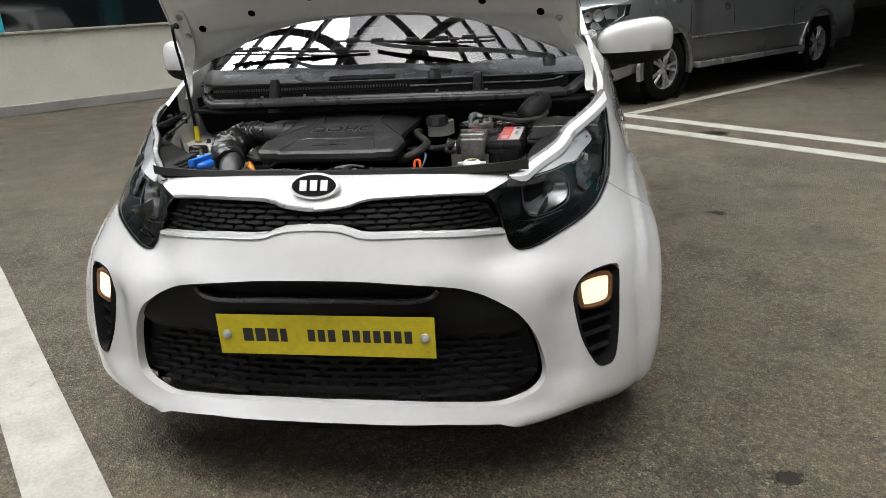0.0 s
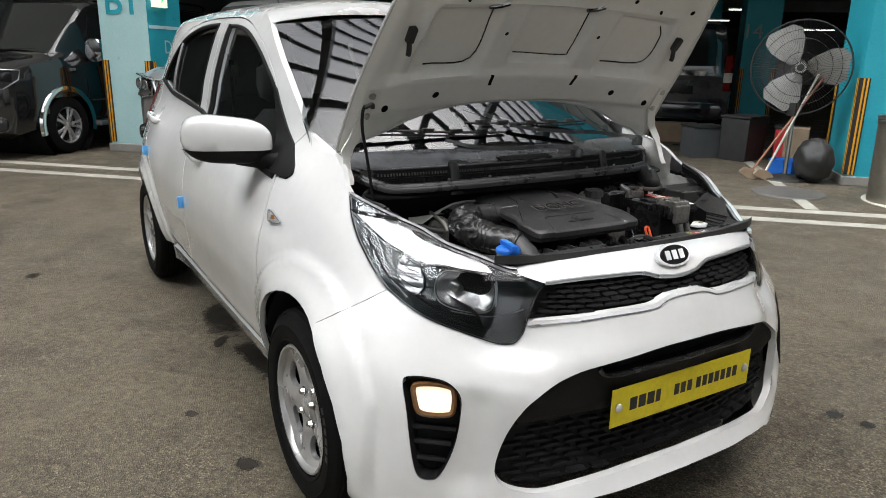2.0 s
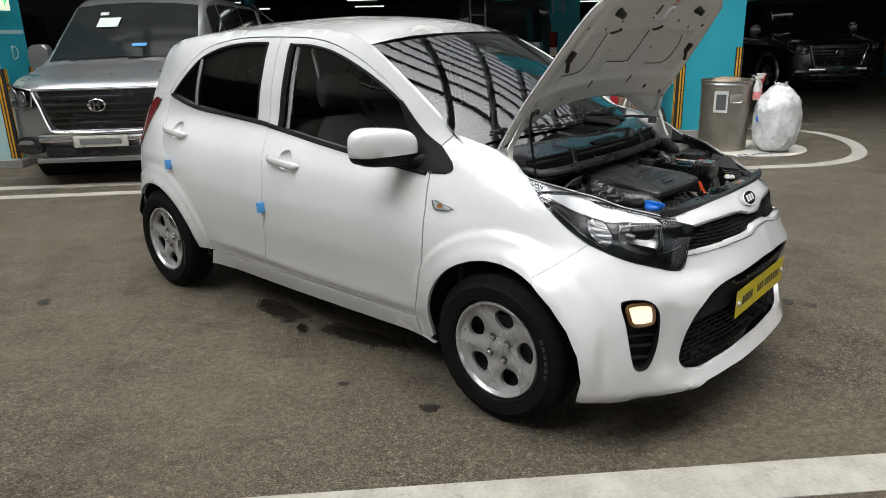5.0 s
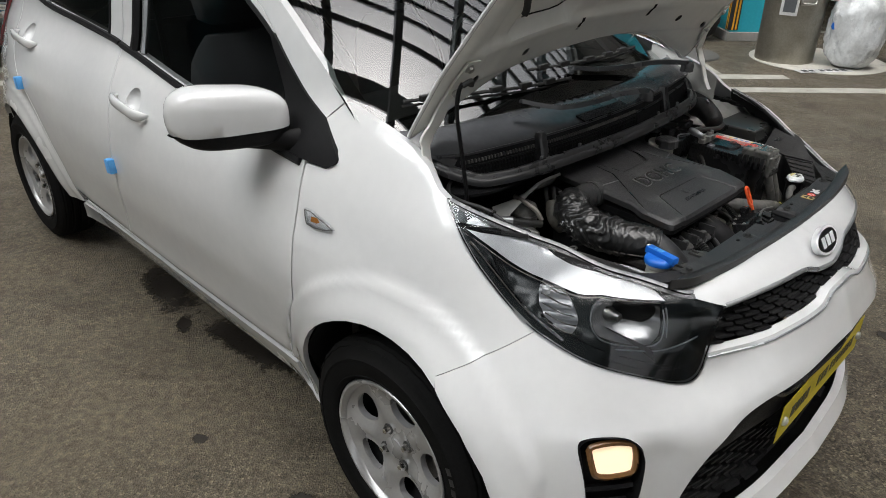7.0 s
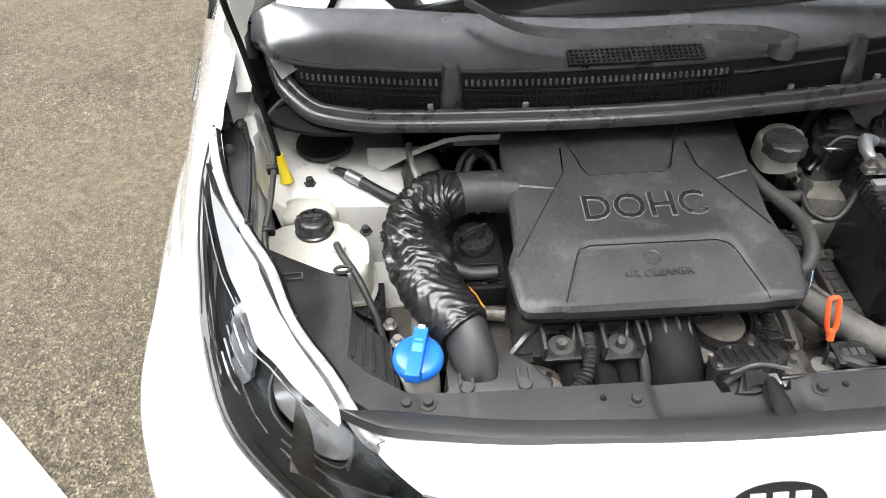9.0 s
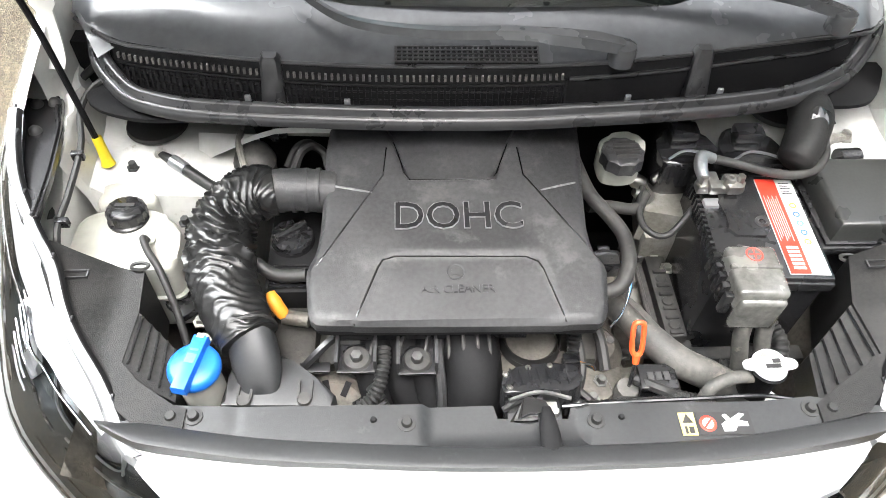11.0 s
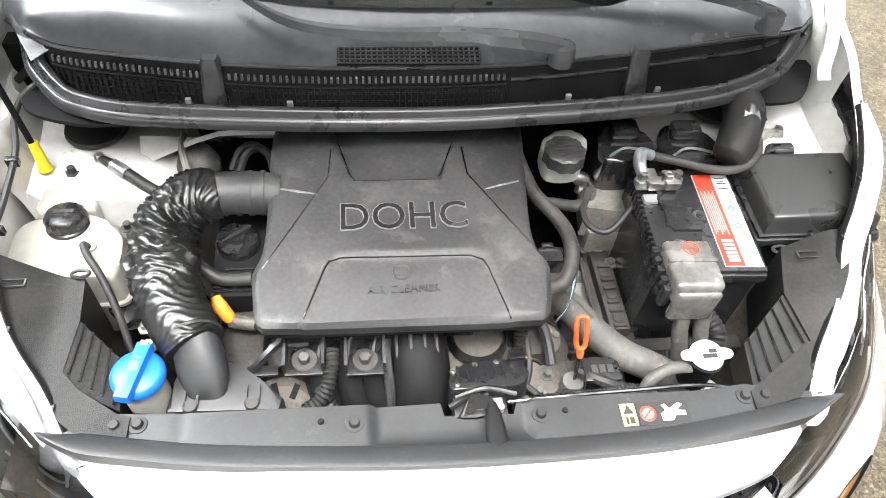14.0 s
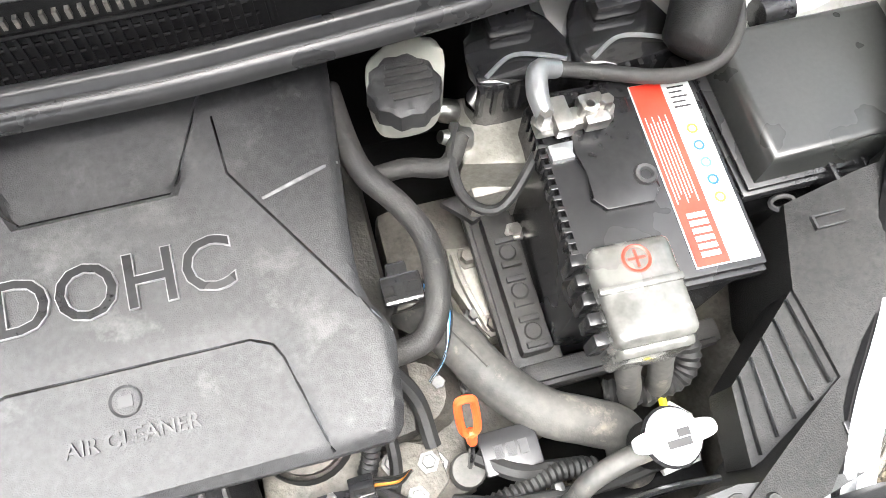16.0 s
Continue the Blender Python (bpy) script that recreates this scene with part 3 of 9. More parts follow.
column(2.28, 3.1, 6.5, 7.3, TEAL, TEAL, "teal painted column with banded corner guards")
for _p, _q in ((-6.0, 14.5), (2.7, 14.5), (11.3, 6.8), (11.3, 14.5), (-6, 23), (2.7, 23), (11.3, 23)):
    column(_p - .35, _p + .35, _q - .35, _q + .35, TEAL, TEAL, "teal painted column deep in the dark hall")

structure("wall_low", box(-9.62, -9.4, -16, 46, 0, 1.0, .01), WALLWHITE, "low white painted wall with scuffs")
structure("trim_kerb", box(-9.4, -9.33, -16, 46, 0, .13, .01), CONCRETE, "grey concrete kerb along the wall foot")
structure("trim_wall_cap", box(-9.63, -9.36, -16, 46, 1.0, 1.03, .006), LINEPAINT, "pale capping on the low wall")
DARKPANEL = surface("dark_green_grey_panel", (.055, .065, .06), (.08, .09, .085), (.35, .5), scale=1.5)
DARKGLASS = surface("dark_window_glass", (.006, .008, .009), (.01, .012, .013), (.03, .06), scale=1, coat=1)
structure("wall_panel", box(-9.66, -9.56, 3.4, 46, 1.03, 3.2), DARKPANEL, "dark grey-green panelled wall above the low wall")
structure("window_1", box(-9.62, -9.58, -16, 3.4, 1.03, 3.2), DARKGLASS, "long dark window above the low wall")
for _q in np.arange(-14, 3.4, 2.9):
    structure("trim_mullion", box(-9.64, -9.54, _q, _q + .12, 1.03, 3.2), TEAL, "teal window mullion")
structure("wall_upper", box(-9.9, -9.4, -16, 46, 3.2, 7.4), WALLWHITE, "white upper wall")
# Unseen side, opened to let low sky light onto the car.
structure("wall_rear", box(-9.9, 34, -7.8, -7.6, 0, .45), WALLWHITE, "unseen low white wall under an opening added for light")
structure("wall_rear_head", box(-9.9, 34, -7.8, -7.6, 4.8, 7.4), WALLWHITE, "unseen white wall over the opening added for light")
for _p in np.arange(-9.4, 33, 7.0):
    structure("column_rear", box(_p, _p + .4, -7.85, -7.55, 1.0, 4.8), WALLWHITE, "unseen white pier in the opening added for light")
structure("wall_side", box(33.7, 34, -16, 46, 0, 7.4), WALLWHITE, "plain white end wall")
structure("wall_far", box(-9.9, 34, 45.7, 46, 0, 7.4), CONCRETE, "dark far wall of the hall")
structure("ceiling", box(-9.6, 34, 7.7, 46, 3.2, 3.5), CONCRETE, "dark concrete ceiling of the parking hall")
structure("trim_edge_beam", box(-9.6, 34, 7.4, 7.7, 3.0, 6.6), CONCRETE, "concrete beam and bulkhead over the hall's open edge")
for _q in (9.5, 14.5, 19.5, 24.5):
    structure("ceiling_beam", box(-9.6, 34, _q - .2, _q + .2, 2.85, 3.2), CONCRETE, "dark concrete ceiling beam")


def pipe(points, radius, material, label):
    ob = part("ceiling_pipe", tube(points, radius, smooth=0), material)
    ob.matrix_basis = HALL
    return tagged(ob, label, "pipe", "ceiling pipes", "structure")


for _q, _z, _r, _m in ((6.9, 2.46, .018, STEEL), (7.3, 2.55, .018, STEEL), (8.1, 2.62, .03, STEEL), (10.4, 2.6, .025, STEEL), (12, 2.6, .04, STEEL)):
    pipe([(-9.3, _q, _z), (20, _q, _z)], _r, _m, "thin pipe under the hall ceiling")


def strip_light(p, q, z=2.45, length=1.2):
    lamp = empty("strip_light", "bare fluorescent strip light hanging under the ceiling", "lamp", HALL @ pose(p, q, z), "strip lights")
    part("housing", box(-length / 2, length / 2, -.03, .03, .02, .06, .006), WALLWHITE, lamp, smooth=False)
    part("tube", tube([(-length / 2 + .02, 0, 0), (length / 2 - .02, 0, 0)], .014, smooth=0), TUBELIGHT, lamp)
    part("cable", tube([(-length / 3, 0, .06), (-length / 3, 0, .75)], .004, 5, 0), STEEL, lamp)


for _q in (9.2, 13.0, 17.0, 22.0, 28.0):
    for _p in np.arange(-7, 26, 4.6):
        strip_light(_p + (_q % 3) * .4, _q)

# The roof: a slab with one large skylight of steel bars over the aisle.
ROOF_Z = 6.6
SKY_P, SKY_Q = (-9.2, 6.2), (-4.6, 7.4)
for _n2, _b2 in (("roof_slab_west", (-9.9, SKY_P[0], -16.3, 46)), ("roof_slab_east", (SKY_P[1], 34, -16.3, 46)), ("roof_slab_south", (SKY_P[0], SKY_P[1], -16.3, SKY_Q[0])), ("roof_slab_north", (SKY_P[0], SKY_P[1], SKY_Q[1], 46))):
    structure(_n2, box(*_b2, ROOF_Z, ROOF_Z + .4), CONCRETE, "bare concrete roof slab beside the skylight")
_bars = bmesh.new()
for _q in list(np.arange(-4.15, 1.2, 1.25)) + list(np.arange(1.62, SKY_Q[1], .56)):
    add(_bars, box(SKY_P[0], SKY_P[1], _q - (.085 if _q < 1.3 else .06), _q + (.085 if _q < 1.3 else .06), ROOF_Z + .12, ROOF_Z + .26))
ROOFSTEEL = surface("grey_painted_steel", (.16, .17, .18), (.22, .23, .24), (.4, .55), scale=3)
structure("roof_purlin", _bars, ROOFSTEEL, "dark steel bars across the skylight")
_frames = bmesh.new()
for _p in np.arange(-8.39, SKY_P[1], 1.42):
    add(_frames, box(_p - .08, _p + .08, SKY_Q[0], SKY_Q[1], ROOF_Z - .12, ROOF_Z + .12))
structure("roof_frame", _frames, ROOFSTEEL, "dark steel beams under the skylight")

# ---- the white hatchback ----
car = empty("hatchback_car", "white small five-door hatchback with its bonnet propped open", "car")


def both(half):
    """A half outline on the car's right, from the middle at the bottom to the middle at the top, closed with its mirror image."""
    h = np.array(half, float)
    h = h * [-1, 1]
    return np.vstack([h, (h * [-1, 1])[::-1]])


def right(points):
    return np.array(points, float) * [-1, 1]


def left(points):
    return np.array(points, float)


LAMP_LOW = [(.402, .752), (.432, .72), (.450, .672), (.462, .640), (.486, .620), (.528, .619), (.605, .638), (.72, .666), (.868, .711), (.96, .755), (1.06, .814), (1.128, .87), (1.165, .902)]
LAMP_UP = [(1.09, .888), (.985, .868), (.86, .845), (.735, .822), (.60, .799), (.50, .780)]
HEADLAMP = np.vstack([catmull(LAMP_LOW, n=4), catmull([LAMP_LOW[-1], *LAMP_UP, LAMP_LOW[0]], n=4)[1:-1]])
GRILLE_TOP = [(.402, .752), (.283, .758), (.142, .757), (.10, .752), (.072, .744), (.028, .739), (0, .7385)]
GRILLE_LOW = [(.452, .668), (.264, .686), (.123, .690), (.085, .699), (.055, .706), (0, .709)]
INTAKE = catmull([(0, .288), (.17, .285), (.315, .276), (.42, .268), (.49, .283), (.526, .312), (.530, .355), (.508, .427), (.473, .484), (.438, .516), (.375, .552), (.292, .578), (.135, .596), (0, .601)], n=4)
FOG = catmull([(.748, .540), (.732, .554), (.69, .553), (.645, .543), (.617, .517), (.613, .475), (.625, .395), (.652, .332), (.675, .318), (.700, .326), (.714, .37), (.732, .475)], closed=True, n=4)

bumper = [(0, .250), (.28, .243), (.41, .228), (.475, .205), (.60, .187), (.72, .185), (.86, .168)]
bumper += [(at_y(.69 + .343 * math.cos(math.radians(a))), .285 + .343 * math.sin(math.radians(a))) for a in (-160, 180, 165, 150, 135, 120)]
bumper += [(1.045, .603), (.963, .656)] + [tuple(p) for p in catmull(LAMP_LOW[3:9], n=4)[::-1]] + [tuple(p) for p in catmull(GRILLE_LOW, n=4)]


def fog_shape(u, v):
    """The hollow that runs from the fog lamp's pocket towards the number plate, and the crease over it."""
    a = np.abs(u)
    return -.016 * np.exp(-((a - .585) / .05) ** 2) * np.clip((v - .27) / .05, 0, 1) * np.clip((.545 - v) / .05, 0, 1) - .004 * np.exp(-((a - .8) / .03) ** 2 - ((v - .35) / .1) ** 2)


front_bumper = panel("front_bumper", both(bumper), WHITE, car, [both(INTAKE), right(FOG), left(FOG)], step=.016, depth=.02, shape=fog_shape, label="white painted front bumper")
nosep = [tuple(p) for p in catmull(GRILLE_TOP[::-1], n=4)] + [(.505, .7795), (.43, .785), (.36, .789), (.217, .7930), (0, .7945)]
nose_panel = panel("nose_panel", both(nosep), WHITE, car, step=.015, depth=.012, label="white painted nose panel with an oval badge")
panel("valance", both([(0, .150), (.40, .150), (.60, .14), (.80, .14), (.80, .185), (.60, .195), (.47, .215), (0, .26)]), BLACK, car, step=.05, out=-.03, label="black plastic valance under the bumper")

# Grilles.
upper_grille = panel("upper_grille", both([tuple(p) for p in GRILLE_LOW[::-1]] + [tuple(p) for p in GRILLE_TOP]), BLACK, car, step=.03, out=-.03, label="black upper grille with staggered bars")


def bars_on_skin(loop, z0, z1, rows, length, gap, height, out, thick):
    """Short staggered bars lying on the skin inside a loop."""
    bm = bmesh.new()
    for r, z in enumerate(np.linspace(z0, z1, rows)):
        for u in np.arange(-.7, .7, length + gap):
            u0 = u + (length + gap) / 2 * (r % 2)
            ends = np.array([(u0, z), (u0 + length, z)])
            if not inside(ends, loop).all():
                continue
            rings = []
            for k in (0, .12, .5, .88, 1):
                h = height / 2 * (1 if 0 < k < 1 else .5)
                us = u0 + k * length
                rings.append([skin(us, z - h, out), skin(us, z - h * .6, out + thick), skin(us, z + h * .6, out + thick), skin(us, z + h, out)])
            add(bm, loft(rings, closed=False, cap=False))
    return bm


def thread(points, radius, out, material, parent, name, label="", n=8):
    """A moulding that follows the skin."""
    line = catmull(points, n=6)
    return part(name, tube(skin(line[:, 0], line[:, 1], out), radius, n, 0), material, parent, label)


part("grille_mesh", bars_on_skin(both([tuple(p) for p in GRILLE_LOW[::-1]] + [tuple(p) for p in GRILLE_TOP]), .676, .752, 8, .044, .007, .0085, -.030, .014), BLACK, upper_grille, "black honeycomb bars")
_top = np.array(GRILLE_TOP) * [-1, 1]
thread(np.vstack([_top, (_top * [-1, 1])[::-1][1:]]), .0055, -.004, GREYLINE, upper_grille, "upper_moulding", "satin grey moulding")
_low = np.array(GRILLE_LOW) * [-1, 1] - [0, .009]
thread(np.vstack([_low, (_low * [-1, 1])[::-1][1:]]), .0022, .001, GREYLINE, upper_grille, "lower_moulding", "thin grey line")

lower_grille = panel("lower_grille", both(INTAKE), BLACK, car, step=.03, out=-.045, depth=0, label="black lower grille with staggered slots")
PLATEPART = both([(0, .437)] + [(.475, .437)] + [tuple(p) for p in INTAKE if p[1] > .445])
SLOT = both([(0, .548), (.22, .543), (.265, .548), (.285, .562), (.27, .571), (.13, .586), (0, .590)])
part("centre_plate", sheet(*filled(PLATEPART, [SLOT], .02), lambda u, v, o: skin(u, v, o - .014 - .02 * np.clip((.47 - v) / .04, 0, 1)), .03), BLACK, lower_grille, "smooth black centre plate with a long slot")
_lip = np.array([(.285, .566), (.268, .548), (.22, .540), (.10, .545), (0, .546)]) * [-1, 1]
thread(np.vstack([_lip, (_lip * [-1, 1])[::-1][1:]]), .007, -.012, BEZEL, lower_grille, "slot_lip", "dark glossy lip")
part("slot_bars", bars_on_skin(SLOT, .556, .580, 3, .5, .001, .004, -.04, .012), BLACK, lower_grille)
part("grille_mesh", bars_on_skin(both(INTAKE), .286, .432, 9, .055, .018, .011, -.045, .012), BLACK, lower_grille, "staggered black grille slots")

# Number plate: yellow, with plain marks in place of the writing.
plate = part("number_plate", box(-.2375, .2755, .0325, .0345, .403, .504, .0008), YELLOW, car, "yellow trade plate with black marks, dented at the edge", smooth=False)
part("plate_backing", box(-.20, .24, .0345, .07, .42, .49), BLACK, plate, smooth=False)


def mark(x0, x1, z0, z1, lean=0.0):
    return prism([(x0, z0), (x1, z0), (x1 + lean, z1), (x0 + lean, z1)], 0, .0006)


for a, b in ((-.176, -.152), (-.146, -.122), (-.116, -.092), (-.086, -.070)):
    part("plate_mark", moved(mark(a, b, .437, .470), pose(0, .0325, 0, 90, 0, 0)), INK, plate, smooth=False)
for x in (-.020, .004, .028, .062, .086, .110, .134, .158, .182, .206):
    part("plate_mark", moved(mark(x, x + .017, .439, .469), pose(0, .0325, 0, 90, 0, 0)), INK, plate, smooth=False)
for x in (-.215, .253):
    part("plate_bolt", moved(lathe([(0, .009), (.006, .0085), (.0105, .005), (.0115, 0)], 16, "y"), Matrix.Translation((x, .0325, .454)) @ Matrix.Rotation(radians(180), 4, "X")), WHITEPLASTIC, plate, "white plastic cap")

# Oval badge on the nose.
_c = skin(np.array([0.0]), np.array([.773]))[0]
badge_pose = Matrix.Translation((.010, _c[1] - .004, .785)) @ Matrix.Rotation(radians(90 - 30), 4, "X")
_ov = [(math.cos(a) * .058, math.sin(a) * .030) for a in np.linspace(0, 2 * math.pi, 40, endpoint=False)]
badge = part("badge", moved(prism(_ov, -.008, .004, .003, 3), badge_pose), BROW, nose_panel, "chrome-rimmed black oval badge")
part("badge_field", moved(prism([(x * .88, y * .82) for x, y in _ov], .003, .0052, .001), badge_pose), GLOSSBLACK, badge, smooth=False)
for x0, lean, w in ((-.032, 0, .016), (-.008, 0, .016), (.016, 0, .016)):
    part("badge_mark", moved(prism([(x0, -.012), (x0 + w, -.012), (x0 + w + lean, .012), (x0 + lean, .012)], .005, .0065), badge_pose), BROW, badge, smooth=False)


def fog_lamp(sign):
    f = right if sign < 0 else left
    pocket = panel("fog_lamp_pocket", f(FOG), BLACK, car, step=.015, depth=0, out=-.045, label="black pocket with fins under the fog lamp")
    rim = catmull(np.vstack([FOG[::4], FOG[:1]]), n=4) * [sign, 1]
    vs, fs = filled(f(FOG), [], .02)
    small = (rim[:-1] - rim[:-1].mean(0)) * .972 + rim[:-1].mean(0)
    rings = [[skin(s, z, o) for s, z in small] for o in (.001, -.05)]
    part("pocket_wall", loft(rings, cap=False), BLACK, pocket)
    lamp = catmull([(.722, .522), (.714, .531), (.68, .533), (.644, .528), (.634, .516), (.634, .482), (.646, .471), (.685, .470), (.706, .476), (.714, .490)], closed=True, n=4)
    bowl = panel("lamp_bowl", f(lamp), MIRROR, pocket, step=.012, depth=.02, out=-.018, shape=lambda u, v: -.012 * np.exp(-((np.abs(u) - .685) / .03) ** 2 - ((v - .49) / .022) ** 2))
    panel("lamp_glass", f(lamp * 1.0), LAMPON, pocket, step=.02, depth=.006, out=-.010, label="lit warm-white lamp glass")
    surround = catmull(np.vstack([(lamp - lamp.mean(0)) * 1.06 + lamp.mean(0)])[::3], closed=True, n=3) * [sign, 1]
    part("lamp_surround", tube(skin(np.r_[surround[:, 0], surround[:1, 0]], np.r_[surround[:, 1], surround[:1, 1]], -.011), .007, 6, 0), AMBERBROWN, pocket)
    for z in (.425, .39, .35):
        fin = [(s, z + dz) for s, dz in ((.625 + (.425 - z) * .3, .0), (.68, .004), (.735, .006))]
        line = catmull(fin, n=4) * [sign, 1]
        part("fin", tube(skin(line[:, 0], line[:, 1], -.030), .008, 6, 0), BLACK, pocket)


BOWL = catmull([(.535, .742), (.57, .752), (.63, .757), (.69, .757), (.722, .745), (.726, .715), (.70, .690), (.64, .676), (.57, .672), (.538, .690)], closed=True, n=4)


def headlamp(sign):
    f = right if sign < 0 else left
    lamp = panel("headlamp", f(HEADLAMP), LENS, car, step=.022, depth=.0, out=.002, label="clear-lensed headlamp with black bezel and chrome reflectors")
    c = HEADLAMP.mean(0)
    small = (HEADLAMP - c) * [.997, .99] + c

    def deep(u, v):
        a = np.abs(u)
        brim = np.interp(a, [.40, .50, .60, .735, .86, .985, 1.09, 1.165], [.752, .780, .799, .822, .845, .868, .888, .902])
        return -.035 * np.clip((a - .40) / .05, 0, 1) * np.clip((1.14 - a) / .1, 0, 1) * np.clip((brim - v - .012) / .04, 0, 1) * np.clip((v - np.interp(a, [q[0] for q in LAMP_LOW], [q[1] for q in LAMP_LOW]) - .003) / .022, 0, 1)
    panel("bezel", f(small), LAMPIN, lamp, [f((BOWL - BOWL.mean(0)) * .96 + BOWL.mean(0))], step=.018, depth=0, out=-.008, shape=deep, label="black bezel")
    edge = catmull(np.vstack([HEADLAMP[::3], HEADLAMP[:1]]), n=3) * [sign, 1]
    part("lens_rim", tube(skin(edge[:, 0], edge[:, 1], -.003), .0016, 6, 0), BEZEL, lamp)
    strip = np.vstack([catmull([(1.150, .896), (1.08, .881), (.985, .863), (.86, .839), (.735, .815), (.62, .794), (.56, .779)], n=4), catmull([(.545, .768), (.632, .771), (.70, .776), (.774, .775), (.868, .789), (.975, .815), (1.10, .857)], n=4)])
    panel("silver_brow", f(strip), BROW, lamp, step=.016, depth=.006, out=-.006, shape=lambda u, v: -.003 * np.clip((np.abs(u) - .7) / .3, 0, 1), label="bright silver brow under the lens")
    bowl = BOWL

    def cup(u, v):
        a = np.abs(u)
        r2 = ((a - .63) / .10) ** 2 + ((v - .715) / .046) ** 2
        return -.034 * np.clip(1 - r2, 0, 1) - .012 * np.clip((.60 - a) / .07, 0, 1)
    panel("main_reflector", f(bowl), REFLECTOR, lamp, step=.009, depth=.008, out=-.042, shape=cup, label="chrome main reflector")
    q = skin(np.array([sign * .655]), np.array([.718]), -.068)[0]
    bulb = lathe([(0, -.02), (.009, -.018), (.011, -.004), (.016, .004), (.016, .012), (0, .014)], 14, "y")
    part("bulb", moved(bulb, Matrix.Translation(q)), STEEL, lamp)
    turn = catmull([(.765, .725), (.80, .762), (.855, .785), (.885, .780), (.875, .745), (.835, .715), (.79, .700)], closed=True, n=4)
    panel("turn_reflector", f(turn), GREYLINE, lamp, step=.0045, depth=.006, out=-.026, shape=lambda u, v: .002 * np.sin(v * 330), label="ribbed chrome turn reflector")
    q = skin(np.array([sign * .865]), np.array([.772]), -.02)[0]
    part("turn_bulb", moved(lathe([(0, -.012), (.008, -.008), (.009, .004), (0, .012)], 12), Matrix.Translation(q)), BROW, lamp, "clear bulb")
    thread(np.array([(.56, .766), (.632, .769), (.70, .774), (.774, .773), (.868, .787), (.975, .813), (1.10, .855)]) * [sign, 1], .0016, -.001, CHROME, lamp, "brow_line", "bright chrome line", 6)
    for k in range(5):
        z0 = .708 + .015 * k
        thread(np.array([(.758 + .010 * k, z0), (.80 + .008 * k, z0 + .004), (.845 + .010 * k, z0 + .016)]) * [sign, 1], .0014, -.012, CHROME, lamp, "reflector_fin", "", 6)
    thread(np.vstack([BOWL, BOWL[:1]])[::2] * [sign, 1], .0016, -.040, GREYLINE, lamp, "reflector_rim", "", 6)
    thread(np.array([(.531, .745), (.529, .72), (.533, .688)]) * [sign, 1], .0022, -.034, GREYLINE, lamp, "reflector_edge", "bright upright reflector edge", 6)
    thread(np.array([(.44, .690), (.49, .676), (.56, .668), (.66, .676)]) * [sign, 1], .0016, -.030, GREYLINE, lamp, "lower_line", "", 6)
    thread(np.array([(.47, .648), (.53, .640), (.62, .652), (.70, .672)]) * [sign, 1], .0012, -.012, BEZEL, lamp, "inner_line", "", 6)
    for k in range(6):
        thread(np.array([(.92 + .012 * k, .745 + .010 * k), (.97 + .010 * k, .768 + .011 * k), (1.03, .800 + .010 * k)]) * [sign, 1], .0012, -.016, BEZEL, lamp, "bezel_rib", "", 6)
    thread(np.array([(.80, .700), (.90, .742), (1.0, .795), (1.08, .838)]) * [sign, 1], .0035, -.007, CHROME, lamp, "outer_streak", "bright chrome streak along the lens", 8)
    low = [(s, z + .014) for s, z in LAMP_LOW[4:9]]
    thread(np.array(low) * [sign, 1], .003, -.03, BEZEL, lamp, "lower_rib")


for _s in (-1, 1):
    fog_lamp(_s)
    headlamp(_s)

# Side panels, one set for each flank.
FENDER = [(.868, .713), (.963, .658), (1.045, .605)]
DOOR_GAP = [(1.125, .292), (1.075, .42), (1.045, .52), (1.03, .62), (1.033, .72), (1.045, .83), (1.052, .886)]
WINDOW_F_TOP = catmull([(1.275, 1.130), (1.36, 1.180), (1.53, 1.255), (1.73, 1.321), (1.90, 1.350), (2.055, 1.357)], n=3).tolist()
WINDOW_F = WINDOW_F_TOP + [(2.045, .988), (1.80, .960), (1.55, .937), (1.25, .909), (1.075, .893)]
WINDOW_R_TOP = catmull([(2.243, 1.366), (2.40, 1.366), (2.56, 1.354), (2.70, 1.322), (2.80, 1.28), (2.92, 1.195), (3.035, 1.106)], n=3).tolist()
WINDOW_R = [(2.237, 1.010)] + WINDOW_R_TOP + [(2.80, 1.056), (2.50, 1.030)]
DOOR_TOP_F = [(1.272, 1.138), (1.35, 1.198), (1.53, 1.286), (1.73, 1.352), (1.92, 1.383), (2.147, 1.392)]
DOOR_TOP_R = [(2.147, 1.392), (2.40, 1.393), (2.58, 1.381), (2.75, 1.345), (2.86, 1.285), (2.97, 1.20), (3.075, 1.115)]
B_GAP = [(2.150, 1.392), (2.145, 1.18), (2.132, 1.0), (2.10, .89), (2.070, .778), (2.060, .632), (2.087, .466), (2.150, .294)]
REAR_GAP = [(3.075, 1.115), (3.07, 1.0), (3.05, .93), (2.98, .82), (2.86, .715), (2.745, .60), (2.672, .47), (2.64, .296)]


def flank_curve(points, n=4):
    return catmull(points, n=n)


def handle_cup(y0, y1, z):
    """The rim of the finger hollow behind a door handle."""
    return [((y0 + y1) / 2 + .048 * math.cos(a), z + .008 + .041 * math.sin(a)) for a in np.linspace(0, 2 * math.pi, 28, endpoint=False)]


